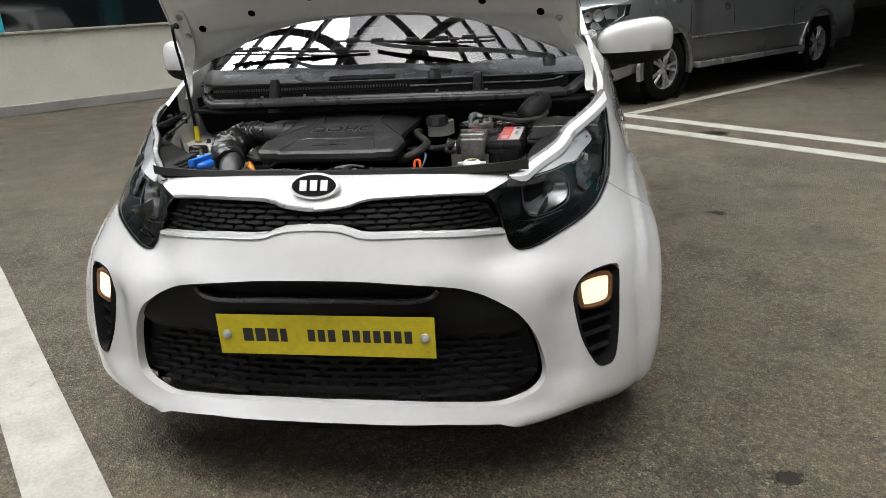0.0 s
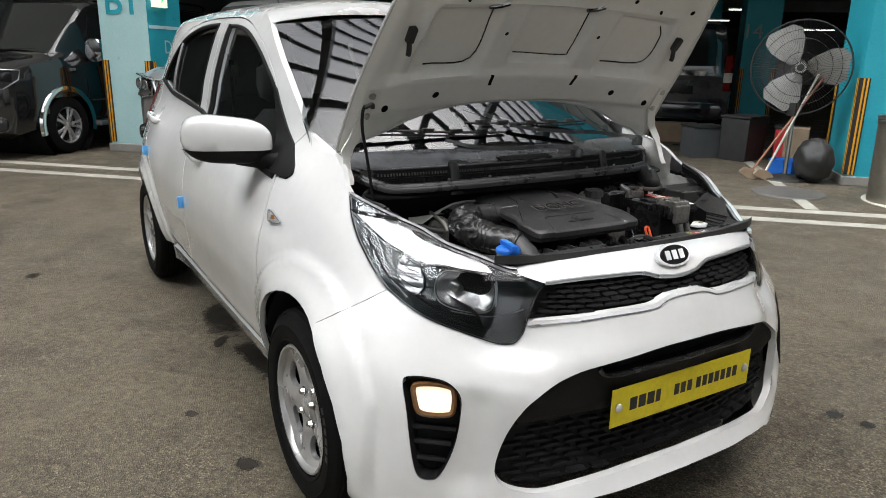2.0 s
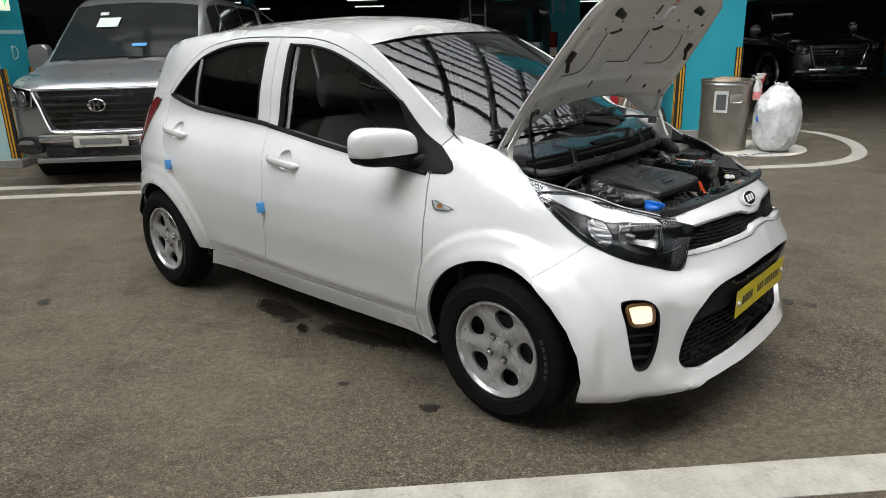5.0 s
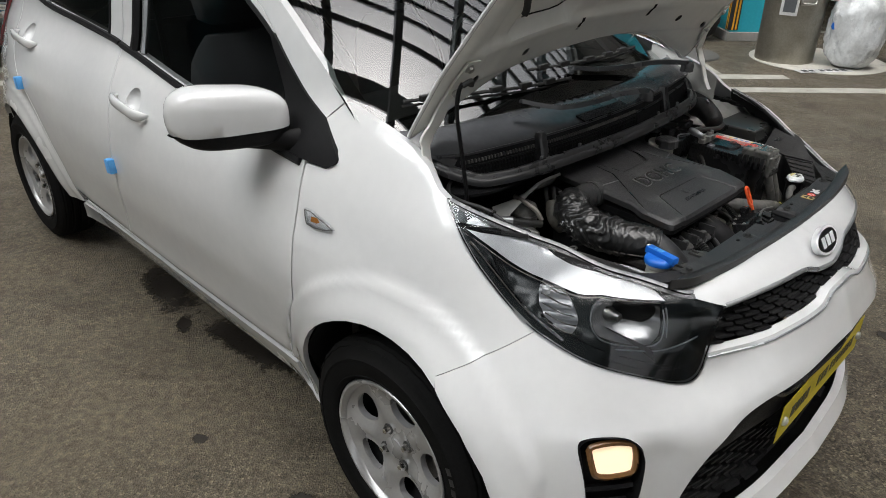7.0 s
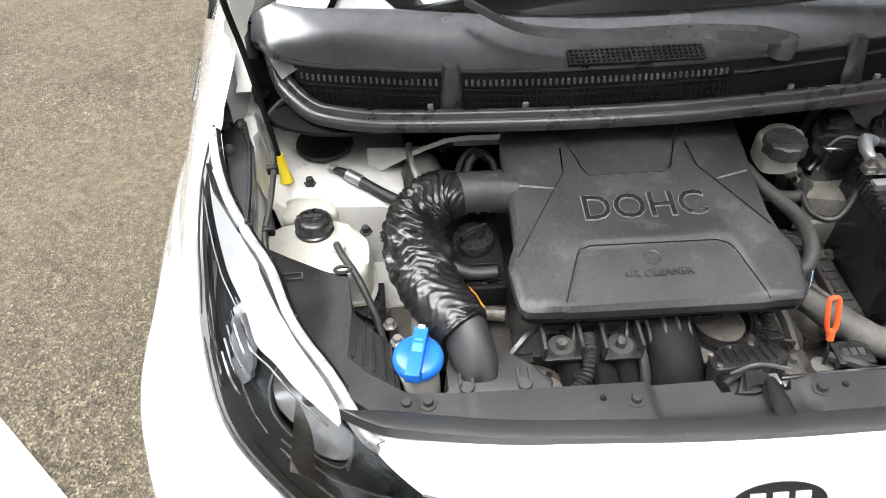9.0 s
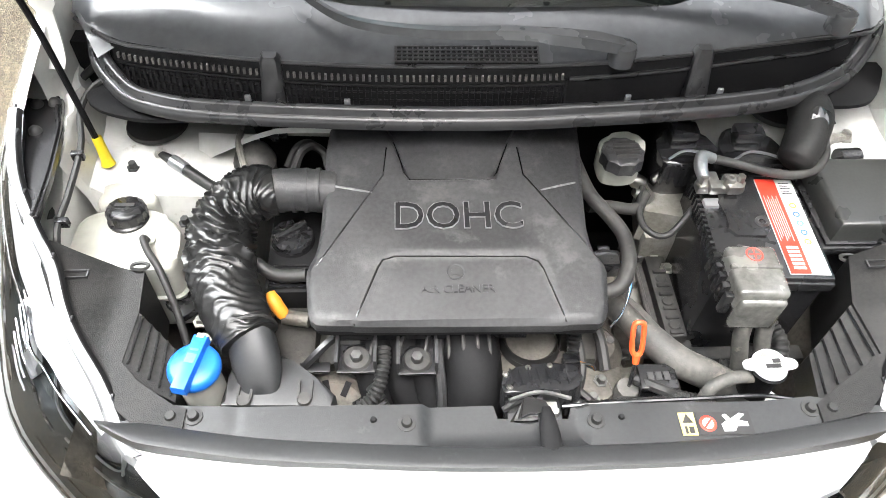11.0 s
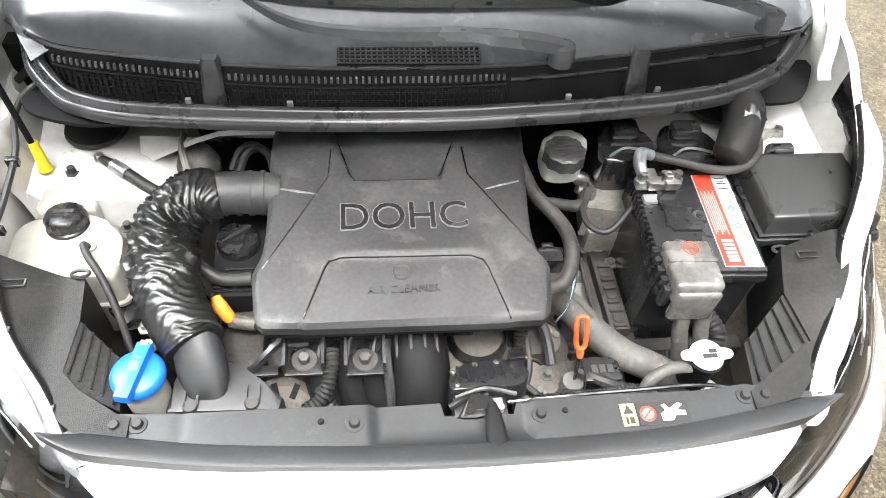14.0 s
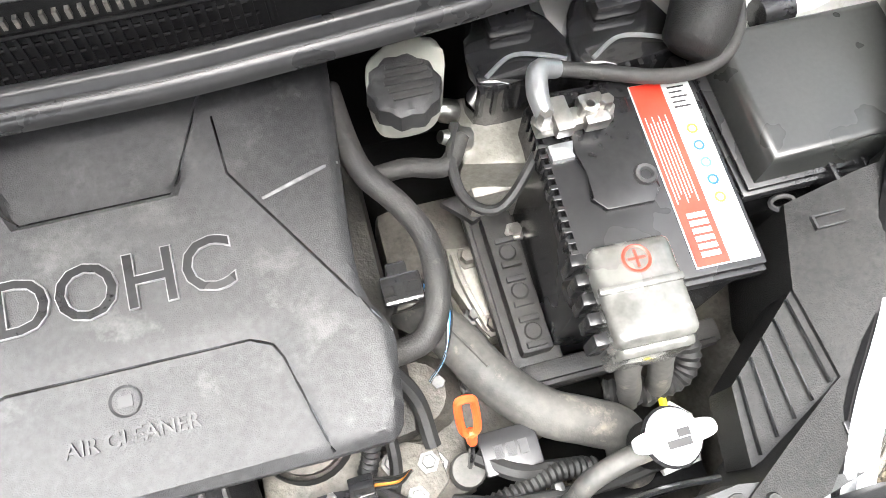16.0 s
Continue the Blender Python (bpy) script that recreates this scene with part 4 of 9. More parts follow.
def side_panels(sign):
    def fl(p):
        return flank(p, sign)
    tone = "white painted"
    fender = np.vstack([np.array(FENDER) * [sign, 1],
                        fl([(.69 + .343 * math.cos(math.radians(a)), .285 + .343 * math.sin(math.radians(a))) for a in (119.5, *range(112, -14, -8))]),
                        fl([(1.055, .213), (1.12, .213)]), fl(flank_curve(DOOR_GAP)), fl([(.985, .889), (.958, .905), (.968, .932), (1.043, .984)]),
                        fl([(1.000, 1.027), (.94, 1.012), (.871, .997), (.786, .976), (.722, .948), (.675, .914)]),
                        (catmull(LAMP_LOW[8:], n=4)[::-1] * [sign, 1])])
    panel("front_wing", fender, WHITE, car, step=.0125, depth=.015, label=tone + " front wing")
    marker = part("side_marker", sheet(*filled(fl([(1.013, .797), (.990, .797), (.955, .788), (.925, .782), (.905, .775), (.93, .768), (.965, .764), (.995, .766), (1.004, .778)]), [], .01), lambda u, v, o: skin(u, v, o + .007), .009), LENS, car, "clear leaf-shaped side marker lamp")
    part("marker_reflector", sheet(*filled(fl([(1.008, .794), (.990, .794), (.955, .785), (.925, .780), (.91, .775), (.93, .770), (.965, .767), (.992, .769), (.999, .778)]), [], .006), lambda u, v, o: skin(u, v, o + .0025 + .0012 * np.sin(v * 900))), BROW, marker)
    part("marker_bulb", sheet(*filled(fl([(.985, .785), (.965, .786), (.955, .779), (.965, .774), (.985, .774)]), [], .006), lambda u, v, o: skin(u, v, o + .0052)), AMBER, marker, "amber bulb")
    part("marker_rim", tube([tuple(skin(u, v, .0075)) for u, v in fl([(1.010, .795), (.990, .796), (.955, .787), (.925, .781), (.908, .775), (.93, .769), (.965, .765), (.993, .767), (1.001, .778), (1.010, .795)])], .0016, 5, 0), DULLBOLT, marker)
    door = np.vstack([fl(flank_curve(DOOR_GAP[:-1]) + [.0055, 0]), fl([(1.058, .888), (1.06, .90), (1.02, .93), (1.05, .970), (1.13, 1.012), (1.20, 1.064)]), fl(flank_curve(DOOR_TOP_F)),
                      fl(flank_curve(B_GAP) - [.003, 0]), fl([(1.9, .297), (1.5, .297), (1.2, .293)])])
    front_door = panel("front_door", door, WHITE, car, [fl(WINDOW_F), fl(handle_cup(2.03, 1.80, .853))], step=.02, depth=.03, label=tone + " front door")
    rdoor = np.vstack([fl(flank_curve(B_GAP)[::-1] + [.001, 0]), fl(flank_curve(DOOR_TOP_R)[1:-1]), fl(flank_curve(REAR_GAP)), fl([(2.4, .296)])])
    rear_door = panel("rear_door", rdoor, WHITE, car, [fl(WINDOW_R), fl(handle_cup(3.015, 2.78, .918))], step=.022, depth=.03, label=tone + " rear door")
    frame = np.vstack([fl([(1.003, 1.0295), (1.06, 1.068), (1.10, 1.10), (1.225, 1.186), (1.375, 1.277), (1.52, 1.355), (1.60, 1.383), (1.70, 1.405), (1.90, 1.425), (2.2, 1.437), (2.6, 1.430), (2.9, 1.410), (3.10, 1.385), (3.22, 1.360)]),
                       fl([(3.30, 1.27), (3.33, 1.12), (3.20, 1.10), (3.085, 1.118)]), fl(flank_curve(DOOR_TOP_F[:-1] + DOOR_TOP_R)[::-1][1:] + [0, .0045]), fl([(1.203, 1.072), (1.132, 1.019), (1.046, .9855)])])
    panel("side_frame", frame, WHITE, car, step=.03, depth=.02, label=tone + " roof rail and windscreen pillar")
    quarter = np.vstack([fl(flank_curve(REAR_GAP) + [.006, 0]), fl(arch(3.09, .335, 178, 8)), fl([(3.42, .25)]), np.array([(ARC[-1] - .25, .25), (ARC[-1] - .25, .62), (at_y(3.36), .70), (at_y(3.335), 1.1185)]) * [sign, 1], fl([(3.2, 1.0985), (3.085, 1.1165)])])
    panel("rear_quarter", quarter, WHITE, car, step=.016, depth=.02, label=tone + " rear quarter")
    panel("sill", fl([(1.03, .200), (1.12, .206), (1.13, .287), (2.645, .290), (2.70, .205), (2.0, .196)]), WHITE, car, step=.02, depth=.02, out=.007, label=tone + " sill")
    # glass
    panel("front_window", fl(WINDOW_F), CLEARER, front_door, step=.08, depth=0, out=-.012, label="dark side glass")
    panel("rear_window", fl(WINDOW_R), TINT, rear_door, step=.08, depth=0, out=-.012, label="dark side glass")

    def trim(points, r, out, mat, parent, name, label=""):
        line = fl(catmull(points, n=4))
        part(name, tube(skin(line[:, 0], line[:, 1], out), r, 6, 0), mat, parent, label)
    trim(WINDOW_F_TOP, .009, -.004, BLACK, front_door, "window_seal")
    # Black strips behind the panel gaps stand in for the shade inside.
    for gap in (DOOR_GAP, B_GAP[1:], REAR_GAP[1:]):
        trim(gap, .006, -.015, BLACK, front_door if gap is not REAR_GAP[1:] else rear_door, "gap_backing", "black backing strip that darkens the door gap")
    trim([(2.05, 1.36), (2.047, 1.18), (2.045, .985)], .016, -.006, BLACK, front_door, "window_post", "black window post")
    trim([(2.005, 1.355), (2.0, 1.18), (1.997, .985)], .011, -.012, GREYLINE, front_door, "window_channel", "grey window channel")
    trim([(2.134, .994), (2.05, .984), (1.80, .956), (1.55, .932), (1.25, .904), (1.07, .887)], .011, .002, BLACK, front_door, "belt_moulding", "black belt moulding")
    trim([(2.142, .996), (2.215, 1.004), (2.50, 1.025), (2.80, 1.050), (3.04, 1.103)], .011, .002, BLACK, rear_door, "belt_moulding", "black belt moulding")
    trim(WINDOW_R_TOP, .009, -.004, BLACK, rear_door, "window_seal")
    trim([(2.24, 1.365), (2.238, 1.18), (2.236, 1.008)], .009, -.004, BLACK, rear_door, "window_seal")
    trim([(2.775, 1.295), (2.785, 1.17), (2.792, 1.052)], .009, -.004, GREYLINE, rear_door, "window_bar", "grey window bar")
    # handles
    for (y0, y1, z, parent) in ((2.03, 1.80, .853, front_door), (3.015, 2.78, .918, rear_door)):
        rings = []
        for k in np.sin(np.linspace(-.5, .5, 21) * math.pi):
            s, zz = sign * at_y((y0 + y1) / 2 - k * (y0 - y1) / 2), z - .009 * k
            c = skin(s, zz, .002 + .032 * (1 - abs(k) ** 5) ** .6)
            w, d = .0175 * max(.04, 1 - abs(k) ** 8) ** .5 * (1 + .12 * k * k), .010
            rings.append([c + np.array((sign * d * math.cos(a), 0, w * math.copysign(abs(math.sin(a)) ** .8, math.sin(a)))) for a in np.linspace(0, 2 * math.pi, 14, endpoint=False)])
        part("door_handle", loft(rings), WHITE, parent, "white door handle")
        foot = handle_cup(y0, y1, z)
        c0 = fl(foot).mean(0)
        part("handle_recess", sheet(*filled(fl(foot), [], .008), lambda u, v, o, c0=c0: skin(u, v, o - .001 - .026 * np.sqrt(np.clip(1 - ((u - c0[0]) / .048) ** 2 - ((v - c0[1]) / .041) ** 2, 0, 1)))), WHITE, parent)
    # sail panel and mirror
    sail = fl([(1.06, .895), (.99, .893), (.958, .905), (.962, .922), (1.0, .952), (1.045, .983), (1.13, 1.022), (1.20, 1.075), (1.268, 1.138), (1.28, 1.128), (1.22, 1.03), (1.15, .935), (1.10, .897)])
    sail = catmull(sail, closed=True, n=3)
    mir = panel("door_mirror", sail, BLACK, car, step=.025, depth=.01, out=.006, label="white-capped door mirror on a black arm")
    x = sign
    arm = loft([[np.array((x * ax, ay + r * .8 * math.cos(a), az + r * math.sin(a))) for a in np.linspace(0, 2 * math.pi, 12, endpoint=False)] for ax, ay, az, r in ((.645, 1.10, .922, .034), (.69, 1.125, .922, .027), (.735, 1.16, .928, .026), (.78, 1.19, .935, .026))])
    part("arm", arm, BLACK, mir, "black mirror arm")

    def shell(z_low, z_high, grow):
        rings = []
        for k in np.sin(np.linspace(-.5, .5, 21) * math.pi):
            w = max(0.02, (1 - abs(k) ** 3.6)) ** .42 * (1 + .06 * k)
            xx = x * (.803 + .130 * k)
            cy, cz = 1.200 + .040 * k, .987 + .010 * k
            ring = []
            for a in np.linspace(0, 2 * math.pi, 28, endpoint=False):
                ca, sa = math.cos(a), math.sin(a)
                yy = cy + (.058 * w + grow) * math.copysign(abs(ca) ** .55, ca) * (1.15 if ca < 0 else .62)
                zz = cz + (.075 * w + grow) * math.copysign(abs(sa) ** .62, sa)
                ring.append((xx, yy, min(max(zz, z_low), z_high)))
            rings.append(ring)
        return loft(rings)
    part("cap", shell(.960, 1.2, .0), WHITE, mir, "glossy white mirror cap")
    part("underside", shell(.0, .9595, -.003), BLACK, mir, "black mirror underside")
    part("mirror_glass", moved(prism([(.112 * math.copysign(abs(math.cos(a)) ** .6, math.cos(a)), .062 * math.copysign(abs(math.sin(a)) ** .6, math.sin(a))) for a in np.linspace(0, 2 * math.pi, 28, endpoint=False)], 0, .003), pose(x * .805, 1.247, .982, 90, 0, 180 + 8 * x)), MIRROR, mir)
    lamp = np.array([(at_y(3.18), 1.075), (at_y(3.24), 1.085), (at_y(3.36), 1.02), (at_y(3.40), .90), (at_y(3.42), .80), (at_y(3.36), .81), (at_y(3.30), .90), (at_y(3.24), 1.0)]) * [sign, 1]
    panel("tail_lamp", lamp, RED, car, step=.03, depth=.01, out=.012, label="red tail lamp")


for _s in (-1, 1):
    side_panels(_s)
_sx = ARC[-1]
for _s in (-1, 1):
    panel("tailgate", np.array([(_sx - .001, .62), (_sx - .255, .62), (at_y(3.365), .705), (at_y(3.35), 1.10), (at_y(3.33), 1.28), (at_y(3.24), 1.365), (_sx - .001, 1.385)]) * [_s, 1], WHITE, car, step=.05, depth=.02, label="white tailgate")
for _s in (-1, 1):
    panel("rear_bumper", np.array([(_sx - .001, .25), (_sx - .25, .25), (_sx - .25, .615), (_sx - .001, .615)]) * [_s, 1], WHITE, car, step=.05, depth=.02, label="white rear bumper")

# Roof, windscreen.
RAIL = pchip([1.52, 1.60, 1.70, 1.90, 2.2, 2.6, 2.9, 3.10, 3.22, 3.33], [1.355, 1.383, 1.405, 1.425, 1.437, 1.430, 1.410, 1.385, 1.360, 1.33])
CROWN = pchip([1.40, 1.52, 1.7, 2.1, 2.6, 3.0, 3.25, 3.35], [.066, .064, .058, .052, .048, .046, .042, .04])


def roof_point(k, t):
    """k: -1 to 1 across; t: 0 at the windscreen's header, 1 at the tail."""
    y = 1.52 + (3.33 - 1.52) * t - (1 - t) ** 3 * .12 * (1 - k * k)
    ys = max(y, 1.52)
    edge = skin(at_y(ys), float(RAIL(ys)))
    xr = edge[0] - .002
    fall = np.clip((1.52 - y) / .12, 0, 1) * .024
    return (k * xr, y, float(RAIL(ys)) + float(CROWN(y)) * (1 - abs(k) ** 2.3) - fall * (1 - abs(k) ** 2.3) - .001)


part("roof", loft([[roof_point(k, t) for k in np.linspace(-1, 1, 33)] for t in np.linspace(0, 1, 30)], closed=False), WHITE, car, "white roof panel")
part("roof_aerial", tube([(0, 2.94, 1.478), (.0, 3.04, 1.53), (0, 3.165, 1.597)], [.006, .003, .002], 8), BLACK, car, "thin black roof aerial")


PILLAR = catmull([(.866, .996), (.956, 1.021), (1.06, 1.068), (1.22, 1.184), (1.375, 1.277), (1.52, 1.353)], n=8)
PILLAR_EDGE = np.array([skin(at_y(y), z) - np.array((.004, 0, 0)) for y, z in PILLAR])
FOOT, HEAD = PILLAR_EDGE[0] - [.012, 0, .052], PILLAR_EDGE[-1]


def glass_point(k, t):
    """The windscreen: k across, t from the scuttle up to the header."""
    edge = FOOT * (1 - t) + HEAD * t + np.array((0, -.55, .83)) * .004 * math.sin(math.pi * t)
    top = np.array(roof_point(0, 0)) - [0, .004, .006]
    mid = np.array((0, .765, .984)) * (1 - t) + top * t + np.array((0, -.55, .83)) * .030 * math.sin(math.pi * t)
    w = k * k
    p = mid * (1 - w) + edge * w
    p[0] = k * edge[0]
    return p


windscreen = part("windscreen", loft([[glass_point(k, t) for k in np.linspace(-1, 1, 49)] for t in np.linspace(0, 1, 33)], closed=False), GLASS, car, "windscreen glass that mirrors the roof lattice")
for k0, k1 in ((-1, -.93), (.93, 1)):
    part("dark_border", loft([[glass_point(k, t) - np.array((0, -.003, .005)) for k in (k0, k1)] for t in np.linspace(0, 1, 17)], closed=False), GLOSSBLACK, windscreen)
part("dark_border", loft([[glass_point(k, t) - np.array((0, -.003, .005)) for k in np.linspace(-1, 1, 25)] for t in (.93, .965, 1)], closed=False), GLOSSBLACK, windscreen)
part("dark_border", loft([[glass_point(k, t) - np.array((0, -.003, .005)) for k in np.linspace(-1, 1, 25)] for t in (0, .06, .1)], closed=False), GLOSSBLACK, windscreen)

# Cabin.
part("cabin_floor", box(-.68, .68, .95, 3.3, .22, .27), TRIM, car)
part("bulkhead", box(-.66, .66, .93, .96, .25, .93), TRIM, car)
part("rear_shelf", box(-.6, .6, 2.95, 3.4, .25, .92), TRIM, car)
dash = [[(x, y, z + .01 * math.cos(x * 4)) for y, z in ((.86, .955), (1.0, .975), (1.2, .965), (1.30, .93), (1.33, .86), (1.28, .70), (1.15, .60))] for x in np.linspace(-.60, .60, 15)]
part("dashboard", loft(dash, closed=False), TRIM, car, "dark dashboard")
part("headlining", loft([[np.array(roof_point(k * .97, t)) - (0, 0, .03) for k in np.linspace(-1, 1, 9)] for t in np.linspace(.02, .97, 9)], closed=False), ROOFCLOTH, car)


def seat_shape(w):
    bm = bmesh.new()
    add(bm, loft([[(w * k * g, y, z) for k in (-1, -.9, -.5, .5, .9, 1)] for y, z, g in ((-.26, .32, .9), (-.27, .42, .95), (-.2, .47, 1), (.1, .44, 1), (.22, .46, .98), (.2, .34, .95))], closed=False))
    back = []
    for t in np.linspace(0, 1, 17):
        y, z, g, d = .18 + .22 * t, .42 + .60 * t, (1 - .25 * t ** 2) * float(np.interp(t, [0, .75, .9, 1], [1, 1, .92, .6])), .085 * (1 - .25 * t) * float(np.interp(t, [0, .8, 1], [1, 1, .35]))
        back.append([(w * g * math.copysign(abs(math.cos(a)) ** .6, math.cos(a)), y + d * math.sin(a), z) for a in np.linspace(0, 2 * math.pi, 20, endpoint=False)])
    add(bm, loft(back))
    head = [[(.13 * g * math.copysign(abs(math.cos(a)) ** .7, math.cos(a)), .42 + .045 * g * math.sin(a), z) for a in np.linspace(0, 2 * math.pi, 18, endpoint=False)] for z, g in ((1.05, .6), (1.07, .9), (1.13, 1), (1.19, .95), (1.22, .6))]
    return add(bm, loft(head))


for _x in (-.34, .34):
    part("front_seat", moved(seat_shape(.24), pose(_x, 1.56, 0)), SEAT, car, "dark grey cloth front seat")
part("rear_seat", moved(seat_shape(.56), pose(0, 2.66, 0)), SEAT, car, "dark grey cloth rear bench")
part("seat_belt", add(tube([(-.53, 2.12, 1.22), (-.53, 2.10, .9), (-.53, 2.08, .5)], .012, 6), box(-.542, -.518, 2.05, 2.09, 1.15, 1.2, .004)), TRIM, car)
wheel_ring = [(.18 * math.cos(a), .18 * math.sin(a), 0) for a in np.linspace(0, 2 * math.pi, 33)]
part("steering_wheel", moved(add(tube(wheel_ring, .014, 8, 0), box(-.16, .16, -.03, .03, -.02, .0, .01)), pose(.34, 1.40, .92, 65, 0, 0)), TRIM, car)


# Wheels.
def rubber_tyre():
    prof = [(.1885, -.050), (.1895, -.078), (.196, -.084), (.200, -.0855), (.2015, -.0835), (.222, -.0885), (.238, -.0875), (.2395, -.0890), (.243, -.0890), (.2445, -.0865), (.262, -.080), (.272, -.074), (.2735, -.0755), (.282, -.066)]
    tread = []
    for k, h in enumerate(np.linspace(-.06, .06, 13)):
        tread += [(.2865 if k % 3 else .280, h), (.2865 if k % 3 else .280, h + .006)]
    prof = prof + tread + [(r, -h) for r, h in reversed(prof)]
    bm = lathe(prof, 72, "x")
    for v in bm.verts:  # shallow cuts across the shoulders
        r = math.hypot(v.co.y, v.co.z)
        if r > .27 and abs(v.co.x) > .045:
            a = math.atan2(v.co.z, v.co.y)
            s = 1 - .012 * (round(a * 36 / math.pi) % 2)
            v.co.y *= s
            v.co.z *= s
    return bm


def rim_disc():
    loop = [(.168 * math.cos(a), .168 * math.sin(a)) for a in np.linspace(0, 2 * math.pi, 80, endpoint=False)]
    holes = []
    for k in range(5):
        c = math.radians(90 + 72 * k)
        holes.append([(.117 * math.cos(c) + .036 * math.cos(a) * math.cos(c) - .042 * math.sin(a) * math.sin(c) * (1 + .18 * math.cos(a)), .117 * math.sin(c) + .036 * math.cos(a) * math.sin(c) + .042 * math.sin(a) * math.cos(c) * (1 + .18 * math.cos(a))) for a in np.linspace(0, 2 * math.pi, 24, endpoint=False)])
    vs, fs = filled(np.array(loop), [np.array(h) for h in holes], .011)

    def place(u, v, o):
        r = np.hypot(u, v)
        prof = np.interp(r, [0, .030, .036, .062, .075, .11, .15, .168, .176, .183, .1875], [.056, .056, .049, .050, .058, .062, .062, .066, .077, .079, .070])
        dip = np.zeros_like(r)
        for k in range(5):
            c = math.radians(90 + 72 * k)
            d = np.hypot((u * math.cos(c) + v * math.sin(c) - .117) / .049, (-u * math.sin(c) + v * math.cos(c)) / .056)
            dip += .022 * np.clip(1.25 - d, 0, .5)
        return np.stack([prof - dip + o, u, v], -1)
    ring = lathe([(.150, .048), (.167, .050), (.1675, .0655), (.172, .073), (.177, .0785), (.183, .0785), (.1875, .073), (.188, .050)], 80, "x")
    return add(sheet(vs, fs, place, .016), ring)


def road_wheel(x, y, sign, turn):
    w = part("wheel", lathe([(.05, -.06), (.17, -.07), (.185, -.078), (.185, .06), (.178, .03), (.150, .0), (.06, -.02), (.0, -.02)], 40, "x"), BLACK, car, "silver five-hole wheel with black tyre")
    w.matrix_basis = pose(x, y, .2865, 0, 0, 0 if sign > 0 else 180) @ Matrix.Rotation(radians(turn), 4, "X")
    part("tyre", rubber_tyre(), TYRE, w, "black worn tyre")
    part("rim", rim_disc(), SILVER, w, "silver rim with five oval holes")
    part("hub_cap", moved(lathe([(0, .008), (.022, .007), (.028, .003), (.029, -.008)], 24, "x"), Matrix.Translation((.054, 0, 0))), SILVER, w)
    for k in range(4):
        a = radians(45 + 90 * k)
        part("wheel_nut", moved(lathe([(0, .016), (.006, .0155), (.0095, .011), (.0105, .0), (.0125, -.003)], 6, "x"), Matrix.Translation((.050, .047 * math.cos(a), .047 * math.sin(a)))), CHROME, w)
    for k in range(4):
        a = radians(45 + 90 * k)
        part("nut_seat", moved(lathe([(0, .002), (.0145, .002), (.0155, -.002)], 18, "x"), Matrix.Translation((.0495, .047 * math.cos(a), .047 * math.sin(a)))), DUSTY, w)
    for k in range(6):
        a = radians(-86 + 6.5 * k)
        part("sidewall_mark", moved(box(0, .0012, -.009, .009, -.0065, .0065, .0008), Matrix.Rotation(a, 4, "X") @ Matrix.Translation((.0878, 0, .2305))), RUBBER, w)
    part("brake_disc", lathe([(.0, .0), (.112, .0), (.114, -.008), (0, -.01)], 32, "x"), DULLBOLT, w)
    return w


for _s in (-1, 1):
    road_wheel(_s * .700, .69, _s, 12 * _s)
    road_wheel(_s * .705, 3.09, _s, 31 * _s)
    for _y, _r in ((.69, .35), (3.09, .342)):
        liner = []
        for a in np.radians(np.linspace(-14, 196, 25)):
            tuck = .075 * min(1, max(0, .35 - math.sin(a)) / .45)
            liner.append([(_s * (xx - (tuck if xx > .6 else 0)), _y + rr * math.cos(a), .285 + rr * math.sin(a)) for xx, rr in ((.765, _r - .004), (.755, _r - .006), (.70, _r), (.53, _r), (.52, .10))])
        part("wheel_arch_liner", loft(liner, closed=False), BLACK, car, "black wheel arch liner")
part("underbody", box(-.60, .60, .30, 3.40, .17, .22), BLACK, car)

# Blue foam guards on the door edges.
for y, z in ((2.06, .627), (2.90, .748)):
    u = float(-at_y(y))
    base, tip = skin(u, z, 0.0), skin(u, z, 1.0)
    turn = math.degrees(math.atan2((tip - base)[1], (tip - base)[0]))
    tab = part("edge_guard", box(-.006, .020, -.019, .019, -.024, .024, .002), BLUETAPE, car, "small blue foam guard on the door edge")
    tab.matrix_basis = pose(*base, 0, 0, turn) @ Matrix.Rotation(radians(6), 4, "X")

# ---- the bonnet, propped open ----
HOOD = Matrix(((1, 0, 0, 0), (0, -.6004, .7997, .706), (0, .7997, .6004, 1.148), (0, 0, 0, 1)))  # across, towards the front edge, outwards
_half = catmull([(0, -.060), (.15, -.064), (.28, -.078), (.38, -.105), (.46, -.138), (.53, -.158), (.585, -.185), (.603, -.172), (.602, -.10), (.592, .05), (.572, .20), (.548, .33), (.52, .40), (.47, .435), (.36, .466), (.18, .492), (0, .50)], n=4)
HOOD_EDGE = np.vstack([_half * [-1, 1], _half[::-1][1:-1]])


def step_up(x, a, b):
    t = np.clip((x - a) / (b - a), 0, 1)
    return t * t * (3 - 2 * t)


def plateau(x, lo, hi, soft):
    return step_up(x, lo - soft, lo) * (1 - step_up(x, hi, hi + soft))


def edge_distance(u, v, loop):
    d = np.full(np.shape(u), 9.0)
    for a, b in zip(loop, np.roll(loop, -1, axis=0)):
        e = b - a
        t = np.clip(((u - a[0]) * e[0] + (v - a[1]) * e[1]) / (e @ e + 1e-12), 0, 1)
        d = np.minimum(d, np.hypot(u - a[0] - t * e[0], v - a[1] - t * e[1]))
    return d


_EDGE = HOOD_EDGE[::2]


def crown(u, v):
    return .030 - .155 * u ** 2 - .02 * np.clip((v - .3) / .2, 0, 1) ** 2 - .012 * np.clip((-.02 - v) / .15, 0, 1)


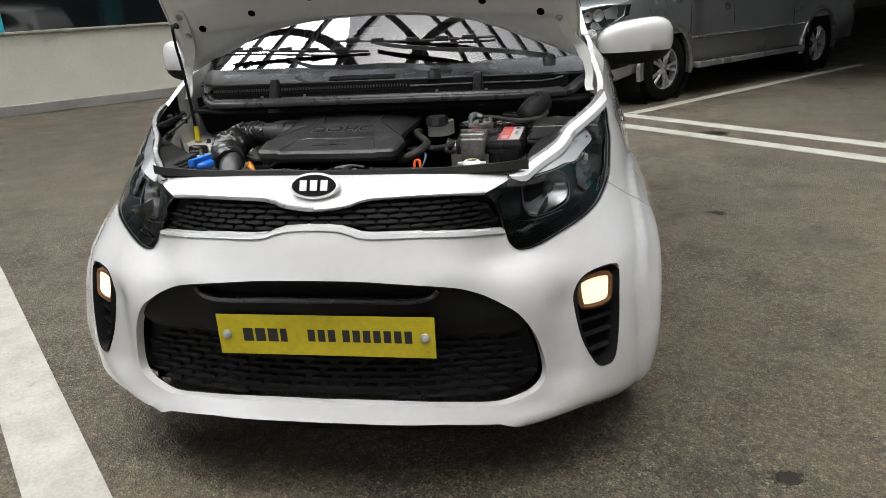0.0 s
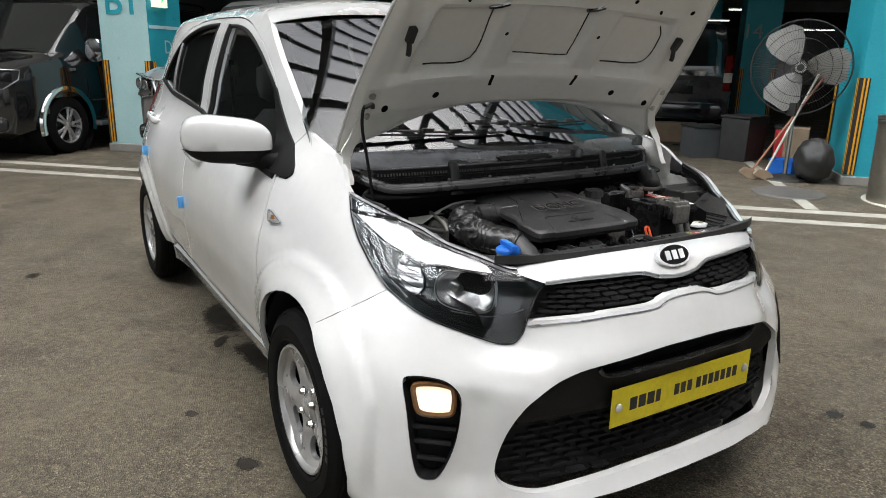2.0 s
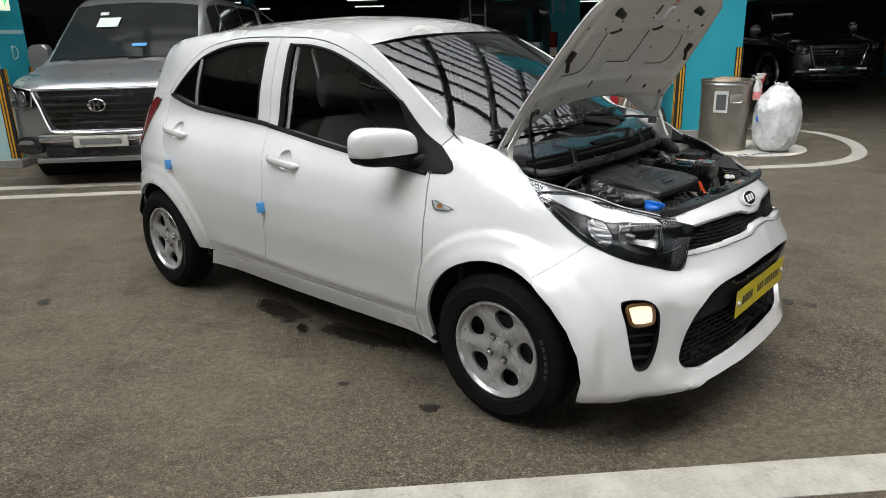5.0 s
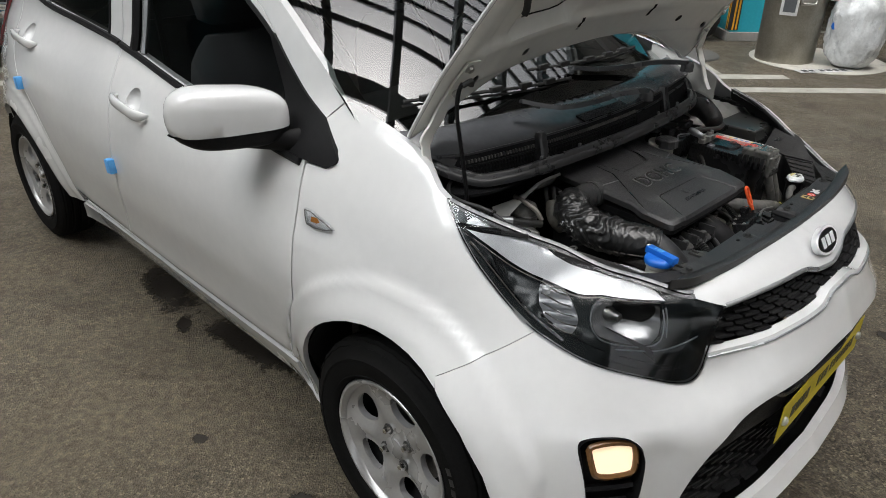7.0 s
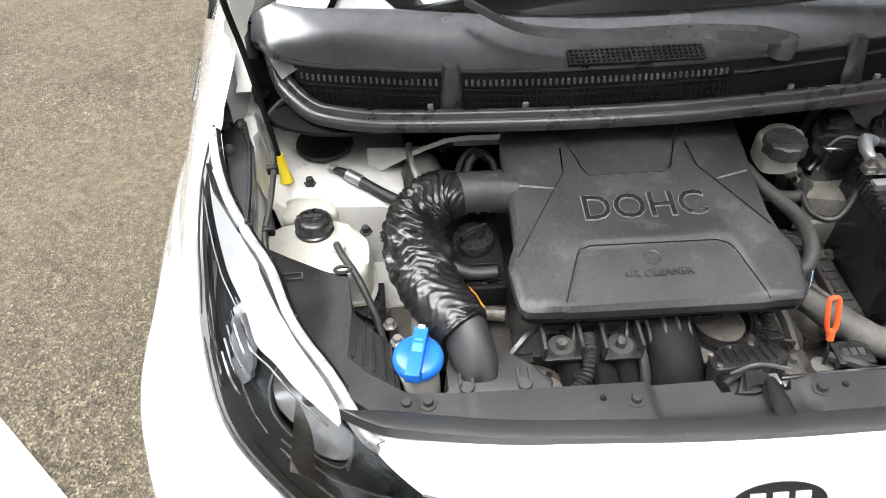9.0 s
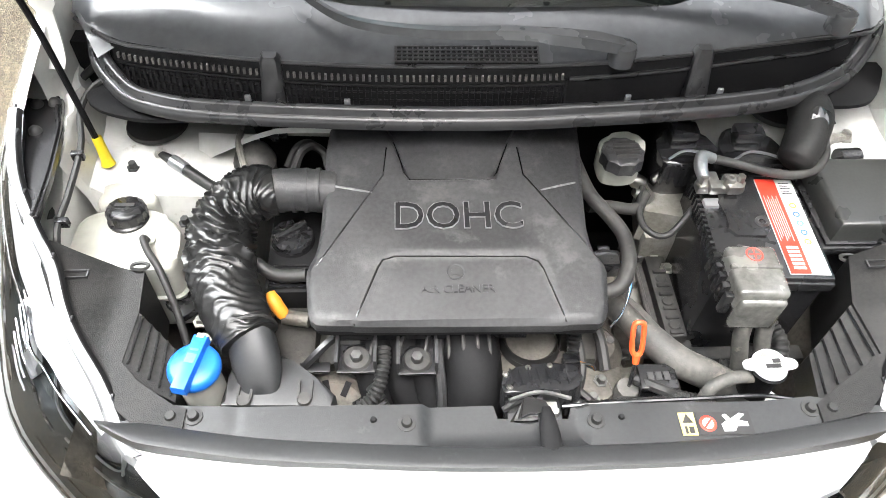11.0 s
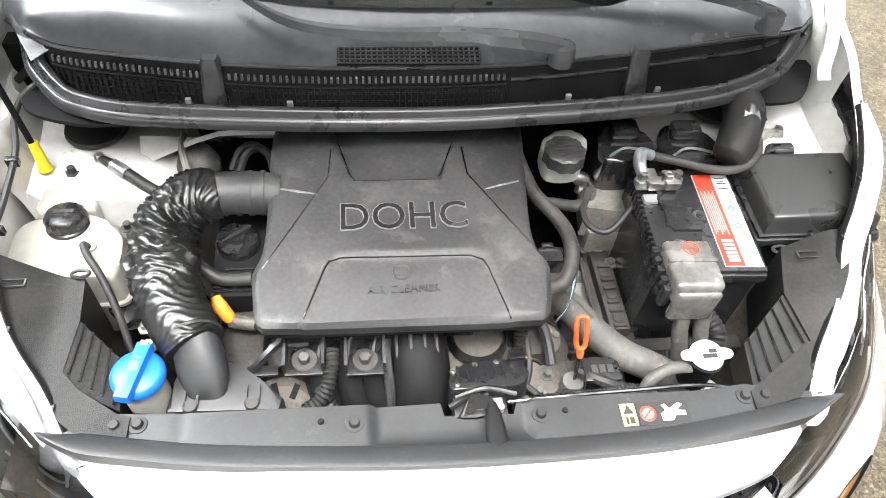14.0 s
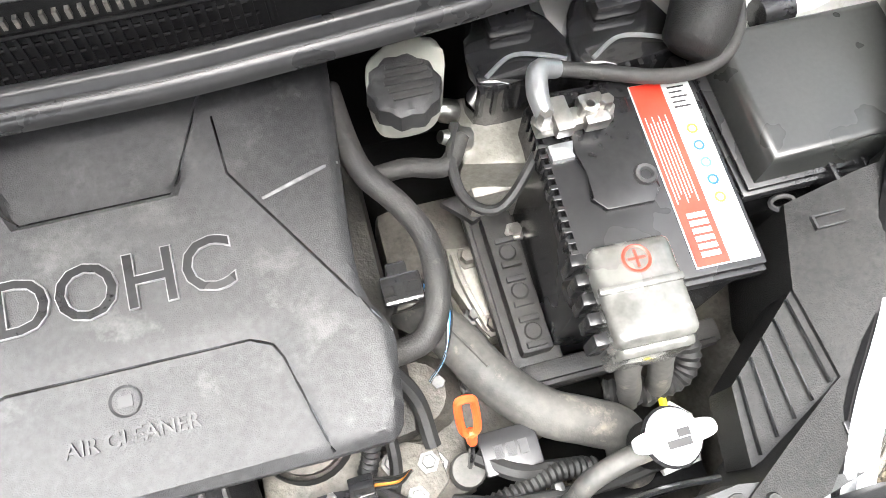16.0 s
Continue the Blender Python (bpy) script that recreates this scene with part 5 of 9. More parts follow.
def inner_height(u, v):
    a = np.abs(u)
    h = crown(u, v) + .004
    h = h - .016 * plateau(v, -.035, .045, .03) * plateau(a, -.1, .50, .06)  # the beam along the rear edge
    h = h + .023 * plateau(a, .0, .110, .02) * plateau(v, .108, .272, .02)  # the three pockets
    h = h + .023 * plateau(a, .230, .440 - .18 * np.clip(v - .12, 0, .2), .02) * plateau(v, .080, .260, .02)
    h = h - .007 * plateau(a, -.1, .475 - .18 * np.clip(v - .12, 0, .2), .016) * plateau(v, .058, .290, .014)  # the raised field round them
    h = h - .008 * plateau(v, .30, .42, .02) * plateau(a, -.1, .42, .04)
    h = h + .004 * plateau(a, .46, .50, .02) * plateau(v, .0, .3, .05)
    d = edge_distance(u, v, _EDGE)
    return h * step_up(d, .0, .03) + (crown(u, v) + .018) * (1 - step_up(d, .0, .03))


def outer_height(u, v):
    return crown(u, v) + .030 - .010 * (1 - step_up(edge_distance(u, v, _EDGE), 0, .05))


def circle(x, y, r, n=12, sx=1.0):
    return [(x + r * sx * math.cos(a), y + r * math.sin(a)) for a in np.linspace(0, 2 * math.pi, n, endpoint=False)]


_holes = [circle(s * x, a, r) for s in (-1, 1) for x, a, r in ((.497, -.030, .011), (.337, .0, .011), (.345, .302, .006), (.235, .325, .007), (.475, .31, .008), (.17, .195, .006))]
_holes += [[(s * .156 - .006, .022), (s * .156 + .006, .022), (s * .160 + .006, .060), (s * .160 - .006, .060)] for s in (-1, 1)]
bonnet = part("bonnet", sheet(*filled(HOOD_EDGE, _holes, .0105), lambda u, v, o: np.stack([u, v, inner_height(u, v) + o], -1), .0), HOODIN, car, "open bonnet with a ribbed pale grey underside")
bonnet.matrix_basis = HOOD
part("outer_skin", sheet(*filled(HOOD_EDGE, [], .04), lambda u, v, o: np.stack([u, v, outer_height(u, v)], -1)), WHITE, bonnet, "white painted outer skin")
_rim = np.vstack([HOOD_EDGE, HOOD_EDGE[:1]])
part("hem", tube(np.stack([_rim[:, 0], _rim[:, 1], crown(_rim[:, 0], _rim[:, 1]) + .0185], -1), .0045, 6, 0), WHITE, bonnet, "folded white edge")
# Black sheet between the skins stands in for the shade behind the holes.
part("hole_shade", sheet(*filled(HOOD_EDGE * .985 + [0, .002], [], .06), lambda u, v, o: np.stack([u, v, crown(u, v) + .0265], -1)), BLACK, bonnet)


def on_hood(x, a, lift=0.0):
    return Matrix.Translation((x, a, float(inner_height(np.array([x]), np.array([a]))[0]) - lift))


_slits = [[(-.10, .118), (.085, .112), (.108, .135), (.108, .262)], [(-.235, .26), (-.245, .10), (-.40, .088)], [(.40, .245), (.425, .20), (.41, .11), (.25, .098)]]
for sl in _slits:
    line = catmull(sl, n=5)
    part("panel_slit", tube(np.stack([line[:, 0], line[:, 1], inner_height(line[:, 0], line[:, 1]) - .0005], -1), .0024, 5, 0), GLOSSBLACK, bonnet)
for x, a in ((-.345, .375), (.31, .385)):
    part("bump_stop", moved(lathe([(0, -.030), (.012, -.029), (.014, -.022), (.012, -.016), (.016, -.012), (.017, 0), (.02, .004)], 16), on_hood(x, a)), RUBBER, bonnet, "black rubber bump stop")
for x, a in ((-.485, .20), (.485, .20)):
    part("bump_stop", add(moved(box(-.011, .011, -.022, .022, -.016, .004, .004), on_hood(x, a)), moved(tube([(0, -.02, -.01), (.0, -.04, -.022), (0, -.05, -.024)], .007, 8), on_hood(x, a))), RUBBER, bonnet, "black rubber side stop")
_st = [(-.018, .345, .0), (-.020, .350, -.030), (-.014, .395, -.034), (.020, .402, -.034), (.034, .385, -.032), (.030, .345, -.030), (.028, .340, 0)]
_z0 = float(inner_height(np.array([0.0]), np.array([.37]))[0])
part("striker", tube([(x + .02, a, z + _z0) for x, a, z in _st], .0055, 8, 4), BROW, bonnet, "bright steel striker loop")
part("striker_slot", moved(box(-.030, -.012, -.03, .030, -.002, .003, .002), on_hood(.03, .365)), GLOSSBLACK, bonnet)
for x, a in ((-.24, .285), (.10, .29)):
    part("release_slot", moved(tube([(-.03, -.006, 0), (.0, -.002, 0), (.03, .008, 0)], .006, 6), on_hood(x, a, .001)), GLOSSBLACK, bonnet)
for x0, x1, a, m in ((.085, .112, .412, ORANGE), (.085, .15, .398, GREYLINE), (.125, .19, .418, GREYLINE), (.125, .185, .408, GREYLINE)):
    part("label_bar", moved(box(x0 - .1, x1 - .1, -.004, .004, -.0012, .0), on_hood(.1, a)), m, bonnet, smooth=False)

for _s in (-1, 1):
    _o = .04 if _s > 0 else 0
    flat = catmull([(_s * .545, .035, 0), (_s * .548, .0, 0), (_s * .556, -.06, 0), (_s * .566 + _o * .3, -.105, -.004), (_s * .588 + _o * .7, -.15, -.022), (_s * .592 + _o, -.185, -.055), (_s * .590 + _o, -.20, -.085), (_s * .594 + _o, -.208, -.102)], n=5)
    rings = []
    for k, (x, a, z) in enumerate(flat):
        h = float(inner_height(np.array([x]), np.array([max(a, -.12)]))[0]) - .004
        w = .017 if k < 22 else .011
        rings.append([(x - w, a, z + h), (x + w, a, z + h), (x + w, a + .002, z + h - .005), (x - w, a + .002, z + h - .005)])
    hinge = part("hinge", loft(rings), HOODIN, bonnet, "painted steel bonnet hinge")
    for a in (.018, -.05):
        part("hinge_bolt", moved(lathe([(0, -.010), (.007, -.010), (.008, -.004), (.012, -.003), (.012, 0)], 8), on_hood(_s * .548, a, .006)), STEEL, hinge)
prop = part("prop_rod", tube([(-.548, .664, .80), (-.556, .670, .90), (-.567, .679, 1.0), (-.576, .682, 1.06), (-.577, .678, 1.105), (-.572, .672, 1.125)], .0045, 8), BLACK, car, "thin black bonnet prop")
part("prop_foot", tube([(-.5445, .657, .787), (-.5455, .660, .80), (-.5495, .667, .832)], [.0105, .0080, .0070], 12), YELLOWCAP, prop, "yellow plastic foot")
part("prop_hook", tube([(-.572, .672, 1.120), (-.556, .664, 1.128), (-.553, .667, 1.118)], .006, 8), RUBBER, prop)

# ---- the engine bay ----
bay = part("engine_bay", box(-.60, .60, .30, .80, .42, .45), BLACK, car, "dark floor of the engine bay", smooth=False)
part("firewall", box(-.60, .60, .80, .83, .42, .90), BLACK, bay, smooth=False)
part("radiator", box(-.42, .42, .255, .285, .30, .62), BLACK, bay, smooth=False)


def bolt(parent, at, r=.009, mat=STEEL, h=.006, washer=True, tilt=None):
    bm = lathe([(0, h), (r * .55, h), (r * .62, h * .8), (r * .62, .001), (r, .001) if washer else (r * .65, .0), (r * 1.05, -.001)], 6)
    if tilt:
        moved(bm, tilt)
    return part("bolt", moved(bm, Matrix.Translation(at)), mat, parent)


# Painted flanges under the wing edges.
for _s in (-1, 1):
    rows = []
    for y, z in catmull([(.70, .930), (.722, .946), (.786, .973), (.871, .994), (.94, 1.008)], n=4):
        p = skin(_s * float(at_y(y)), z, -.004)
        rows.append([p + np.array((-_s * d, 0, -f)) for d, f in ((0, .002), (.004, .010), (.005, .040), (.003, .090), (.004, .140))])
    part("wing_flange", loft(rows, closed=False), INNER, car, "white painted flange under the wing edge")

# White inner wings and strut towers, each with a ledge beside it.
RIDGE = {-1: pchip([.45, .529, .581, .64, .70, .748, .802, .906], [.566, .568, .570, .575, .578, .584, .597, .645]), 1: pchip([.45, .581, .669, .768, .829, .906], [.655, .652, .654, .668, .688, .724])}
for _s, dz in ((-1, 0.0), (1, .03)):
    rings = []
    front_rows = ((.615, -.16), (.628, -.06), (.638, -.012)) if _s > 0 else ((.588, -.16), (.600, -.06), (.608, -.012))
    for y, lift in (*front_rows, (.66, .002), (.70, .0), (.74, -.002), (.78, -.004), (.83, -.006), (.89, -.006)):
        e = float(RIDGE[_s](y))
        rings.append([(_s * x, y, z + lift + dz * (x < e - .02)) for x, z in ((.345, .50), (.352, .70), (.365, .765), (.40, .780), (.47, .784), (e - .035, .782))] + [(_s * (e - .014), y, .790 + .8 * dz), (_s * (e - .007), y, .815 + .5 * dz), (_s * e, y, .852)])
    tower = part("inner_wing", loft(rings, closed=False), INNER, car, "white painted inner wing and strut tower, dusty")
    rings = []
    for k, y in enumerate(np.linspace(.45, .92, 34)):
        e = float(RIDGE[_s](y)) + (.003 * math.sin(k * 1.7) + .002 * math.sin(k * 2.9)) * (.60 < y < .80)
        most = abs(float(skin(_s * float(at_y(y)), .866)[0])) - .008
        e = min(e, most - .024)
        far = min(most, e + (.2 if y > .69 else .055))
        dip = .055 * float(np.clip((.63 - y) / .08, 0, 1))
        rings.append([(_s * (e - .006), y, .60 if y < .61 else .79), (_s * (e - .003), y, .82 - dip), (_s * e, y, .852 - dip), (_s * (e + .004), y, .859 - dip), (_s * (e + .010), y, .858 - dip), (_s * (e + .018), y, .850 - dip), (_s * (e * .4 + far * .6), y, .846 - dip), (_s * far, y, .846 - dip)])
    part("wing_ledge", loft(rings, closed=False), INNER, tower, "dusty white ledge beside the wing")
    part("ledge_pad", moved(prism([(-.022, -.016), (.020, -.020), (.024, .014), (-.018, .020)], 0, .005, .002), Matrix.Translation((_s * (.634 if _s < 0 else .680), .800 if _s < 0 else .838, .847))), INNER, tower)
    bolt(tower, (_s * (.634 if _s < 0 else .680), .800 if _s < 0 else .838, .853), .013, CASTPALE, .012)
    if _s < 0:
        part("wing_shelf", box(-.44, -.345, .50, .60, .60, .66, .01), INNER, tower)
    rings = []
    for y in np.linspace(.22, .52, 9):
        rings.append([(_s * (x + .0), y, z) for x, z in ((.40, .45), (.46, .60), (.50, .68), (.52, .70))])
    part("front_apron", loft(rings, closed=False), CAST, tower)
    part("tower_hole", moved(lathe([(0, .0), (.038, .001), (.045, .004), (.047, -.002)], 24), Matrix.Translation((_s * .490, .742, .792 + dz))), RUBBER, tower, "dark strut bearing cap")
    _loop = [(.660, .714), (.641, .713), (.636, .706), (.620, .706), (.614, .716), (.597, .712), (.587, .672), (.579, .650), (.572, .600), (.566, .549), (.562, .485), (.580, .478), (.625, .56), (.648, .63)] if _s < 0 else [(.688, .700), (.690, .742), (.686, .750), (.680, .744), (.674, .748), (.668, .742), (.662, .690), (.655, .650), (.645, .610), (.655, .600), (.672, .640)]
    br = part("wing_bracket", prism([(_s * x, y) for x, y in _loop][::_s], .856, .866, .003), BEZEL, car, "black bracket on the wing edge", smooth=False)
    for x, y in (((.627, .696), (.604, .700), (.612, .640)) if _s < 0 else ((.681, .730), (.670, .728), (.668, .660))):
        part("clip", moved(lathe([(0, .009), (.005, .008), (.0085, .004), (.009, 0)], 10), Matrix.Translation((_s * x, y, .866))), RUBBER, br)
    part("bracket_rib", tube([(_s * (x + .006), y, .867) for x, y in (_loop[5:11] if _s < 0 else _loop[5:9])], .003, 6), BEZEL, br)

part("wing_cable", tube([(-.528, .742, .885), (-.545, .732, .880), (-.561, .712, .872), (-.561, .672, .868), (-.546, .614, .862), (-.548, .541, .845), (-.552, .495, .835), (-.548, .462, .82)], .0045, 8), RUBBER, car, "black cable clipped along the inner wing")
for y, z in ((.60, .859), (.50, .836)):
    part("cable_clip", moved(box(-.008, .008, -.004, .004, -.007, .006, .001), Matrix.Translation((-.547, y, z))), BEZEL, car)

# Scuttle: trough, vent wall, top plate, seal.
WALL_Y = pchip([-.60, -.56, -.50, -.40, -.30, -.20, -.10, 0, .126, .253, .40, .50, .60, .64], [.822, .782, .736, .711, .692, .680, .675, .675, .681, .699, .731, .754, .778, .816])
SEAL_Y = pchip([-.53, -.49, -.45, -.40, -.30, -.15, -.01, .167, .338, .431, .503, .564, .60], [.741, .690, .667, .652, .640, .629, .626, .637, .657, .676, .704, .743, .778])
SCUTTLE_X = np.linspace(-.515, .575, 45)


def bow(x):
    return float(WALL_Y(x)) - .675


def lifted(x):
    return -.010 * (abs(x) / .56) ** 2


def wall_point(x, t, out=0.0):
    """The scuttle's upright wall: t from its foot to its top, out towards the front."""
    return (x, float(WALL_Y(x)) - .016 * (1 - t) - out, .872 + .072 * t + lifted(x))


def scuttle_section(x):
    ys, yw, l = float(SEAL_Y(x)), float(WALL_Y(x)), lifted(x)
    m = min(ys + .022, yw - .018)
    return [(x, ys - .004, .884 + l), (x, min(ys + .012, yw - .022), .896 + l), (x, m, .868 + l), (x, max(m + .001, yw - .018), .866 + l), wall_point(x, 0), wall_point(x, .96), (x, yw, .946 + l), (x, yw + .006, .9475 + l)]


scuttle = part("scuttle", loft([scuttle_section(x) for x in SCUTTLE_X], closed=False), BLACK, car, "black plastic scuttle with vents and rubber seal", angle=25)
part("top_plate", loft([[(x, .675 + d + bow(x) * (1 - .35 * k / 4), z + lifted(x) * .5) for k, (d, z) in enumerate(((.005, .9475), (.030, .9555), (.07, .969), (.10, .983), (.12, .984)))] for x in np.linspace(-.585, .638, 43)], closed=False), TOPPLATE, scuttle, "smooth grey-black top plate")
part("plate_edge", tube([(x, float(WALL_Y(x)) + .002, .948 + lifted(x)) for x in np.linspace(-.58, .636, 40)], .0032, 6, 0), SEALRUBBER, scuttle, "rounded front edge")
seal_line = catmull([(-.556, .812, .935), (-.545, .778, .924), (-.530, .735, .912)] + [(x, float(SEAL_Y(x)), .905 + lifted(x)) for x in (-.49, -.45, -.40, -.34, -.26, -.15, -.05, .05, .15, .25, .338, .40, .45, .503, .545, .575)] + [(.603, .781, .912), (.630, .818, .922), (.652, .850, .935)], n=5)
_st2 = np.gradient(seal_line, axis=0)
rings = []
for p, d in zip(seal_line, _st2):
    n_ = np.array((-d[1], d[0], 0)) / math.hypot(d[0], d[1])
    rings.append([tuple(p + n_ * dn + np.array((0, 0, dz))) for dn, dz in ((-.015, -.014), (-.0165, -.006), (-.0135, .001), (-.009, .003), (-.0055, -.001), (-.003, .001), (-.001, .0075), (.003, .0105), (.008, .0100), (.0115, .006), (.012, -.006), (.003, -.016))])
part("seal", loft(rings), SEALRUBBER, scuttle, "black rubber bonnet seal with two ridges", angle=50)
_sl, _pg = bmesh.new(), bmesh.new()
for x in np.arange(-.505, .115, .0086):
    if abs(x + .286) < .018:
        continue
    add(_sl, loft([[(q[0] + dx, q[1] - dy, q[2]) for dx, dy in ((-.0016, 0), (-.0016, .003), (.0016, .003), (.0016, 0))] for q in (wall_point(x, .12), wall_point(x, .66))]))
    add(_pg, loft([[(q[0] + dx, q[1] - dy, q[2]) for dx, dy in ((-.0016, 0), (-.0016, .0045), (.0016, .0045), (.0016, 0))] for q in (wall_point(x, .80), wall_point(x, .90))]))
for t_ in (.24, .40, .56):
    add(_sl, tube([wall_point(x, t_, .001) for x in np.linspace(-.505, .11, 20)], .0016, 5, 0))
tagged(part("vent_slats", _sl, BLACK, scuttle, "close row of dark vent slats", smooth=False), kind="stuff")
tagged(part("vent_comb", _pg, HOSE, scuttle, "row of small pale pegs along the vent", smooth=False), kind="stuff")
part("vent_ledge", tube([wall_point(x, .70, .002) for x in np.linspace(-.51, .118, 22)], .0022, 6, 0), BLACK, scuttle)
part("wall_ledge", tube([wall_point(x, .80, .002) for x in np.linspace(.125, .50, 14)] + [wall_point(.535, .86, .002), wall_point(.56, .97, .002)], .0034, 6, 0), SEALRUBBER, scuttle, "long ledge on the scuttle wall")
part("wall_step", tube([wall_point(.12, .30, .002), wall_point(.12, .80, .002)], .003, 6, 0), BLACK, scuttle)
for x in (-.286, .318):
    yw, l0 = float(WALL_Y(x)), lifted(x)
    peg = loft([[(x - w, yw - d, z + l0), (x - w * .7, yw - d - .004, z + l0), (x + w * .7, yw - d - .004, z + l0), (x + w, yw - d, z + l0), (x + w, yw + .004, z + l0), (x - w, yw + .004, z + l0)] for z, w, d in ((.870, .021, .034), (.885, .018, .030), (.925, .0145, .018), (.945, .0135, .012), (.956, .013, .010), (.962, .0095, .006))])
    part("support_peg", peg, SEALRUBBER, scuttle, "black support post")
for x in (-.318, -.183, .206, .344):
    part("seal_clip", moved(box(-.004, .004, -.0025, .0025, -.010, .012, .001), Matrix.Translation((x, float(SEAL_Y(x)) + .013, .908 + lifted(x)))), GREYLINE, scuttle, smooth=False)
_slope = Matrix.Translation((0, .680, .9495)) @ Matrix.Rotation(radians(15), 4, "X")
vent = part("top_vent", moved(box(-.118, .078, .0, .028, .0, .0035, .001), _slope), BLACK, scuttle, "square-meshed top vent", smooth=False)
_g = bmesh.new()
for x in np.arange(-.117, .078, .0075):
    add(_g, moved(box(x, x + .0022, 0, .028, .0035, .0058), _slope))
for y in np.arange(.0, .028, .0066):
    add(_g, moved(box(-.118, .078, y, y + .002, .0035, .0058), _slope))
tagged(part("vent_mesh", _g, COVER, vent, smooth=False), kind="stuff")

part("end_plate", loft([[(-.578, .808, .946), (-.556, .818, .950)], [(-.556, .768, .938), (-.532, .776, .944)], [(-.534, .730, .922), (-.506, .742, .934)]], closed=False), SEALRUBBER, scuttle, "grey-black plate at the end of the scuttle", smooth=False)

# Wipers.
def wiper(pivot, points, blade, label):
    w = part("wiper", moved(lathe([(0, .013), (.010, .012), (.017, .008), (.0195, 0), (.0195, -.02)], 24), Matrix.Translation(pivot)), TOPPLATE, car, label)
    line = catmull([pivot, *points], n=6)
    t = np.linspace(0, 1, len(line))
    rings = []
    for p, k in zip(line, t):
        hw, hh = np.interp(k, [0, .15, .36, .40, 1], [.015, .017, .015, .011, .006]), np.interp(k, [0, .5, 1], [.007, .006, .004])
        rings.append([(p[0], p[1] - hw, p[2]), (p[0], p[1] - hw * .6, p[2] + hh + .006), (p[0], p[1] + hw * .6, p[2] + hh + .006), (p[0], p[1] + hw, p[2])])
    part("arm", loft(rings), TOPPLATE, w, "dark wiper arm")
    b = catmull(blade, n=8)
    part("blade", add(tube(b, .004, 6, 0), tube(b - np.array((0, -.004, .012)), .003, 5, 0)), RUBBER, w, "black wiper blade")
    for k in (.15, .32, .5, .68, .85):
        c = b[int(k * (len(b) - 1))]
        part("claw", moved(box(-.02, .02, -.006, .006, -.004, .010, .002), Matrix.Translation(c)), RUBBER, w)


wiper((.195, .692, .966), [(.155, .694, .974), (.10, .698, .978), (.042, .702, .980), (-.073, .702, .981), (-.181, .722, .986), (-.26, .772, 1.006)], [(-.53, .895, 1.035), (-.38, .845, 1.035), (-.20, .81, 1.028), (-.02, .80, 1.022)], "black wiper resting at the foot of the windscreen")
wiper((.520, .745, .985), [(.48, .764, .990), (.43, .778, .996), (.34, .783, 1.006), (.228, .786, 1.012), (.08, .795, 1.026), (.0, .81, 1.040)], [(-.14, .855, 1.052), (.02, .84, 1.046), (.20, .835, 1.044), (.36, .845, 1.046)], "black wiper resting at the foot of the windscreen")

# Rubber flaps at the ends of the scuttle.
for loop in ([(-.551, .729), (-.556, .70), (-.540, .680), (-.517, .667), (-.472, .654), (-.419, .653), (-.351, .661), (-.36, .70), (-.46, .735)], [(.650, .790), (.628, .735), (.603, .700), (.575, .685), (.530, .682), (.485, .688), (.49, .725), (.56, .775)]):
    part("scuttle_flap", prism(catmull(loop, closed=True, n=3), .870, .876, .002), BLACK, scuttle, "black rubber flap at the end of the scuttle")

# Engine cover.
COVER_LOOP = catmull([(-.212, .690), (-.2175, .63), (-.2165, .55), (-.219, .465), (-.231, .428), (-.229, .395), (-.226, .370), (-.219, .357), (-.19, .3525), (0, .350), (.115, .349), (.136, .352), (.145, .366), (.1495, .40), (.1515, .428), (.136, .465), (.1405, .55), (.149, .63), (.153, .690)], n=3)
COVER_LOOP = COVER_LOOP[np.r_[True, np.hypot(*np.diff(COVER_LOOP, axis=0).T) > 1e-4]]
_CL = COVER_LOOP[::2]


def line_side(u, v, a, b):
    return ((b[0] - a[0]) * (v - a[1]) - (b[1] - a[1]) * (u - a[0])) / math.hypot(b[0] - a[0], b[1] - a[1])


def cover_height(u, v):
    h = .812 + (v - .335) * .155
    left_out = np.clip(line_side(u, v, (-.229, .414), (-.136, .570)), 0, 1)
    right_out = np.clip(-line_side(u, v, (.151, .425), (.057, .570)), 0, 1)
    h = h - .16 * left_out - .16 * right_out
    low_l, low_r = line_side(u, v, (-.170, .352), (-.132, .445)), -line_side(u, v, (.092, .346), (.068, .445))
    inside_low = step_up(-low_l, -.003, .003) * step_up(-low_r, -.003, .003) * (1 - step_up(v, .440, .452))
    h = h - .0028 * inside_low
    up_l, up_r = line_side(u, v, (-.102, .565), (-.122, .63)), -line_side(u, v, (.016, .565), (.042, .63))
    h = h - .006 * step_up(-up_l, -.003, .003) * step_up(-up_r, -.003, .003) * step_up(v, .560, .568)
    d = edge_distance(u, v, _CL)
    return h - .006 * (1 - step_up(d, 0, .008)) ** 2


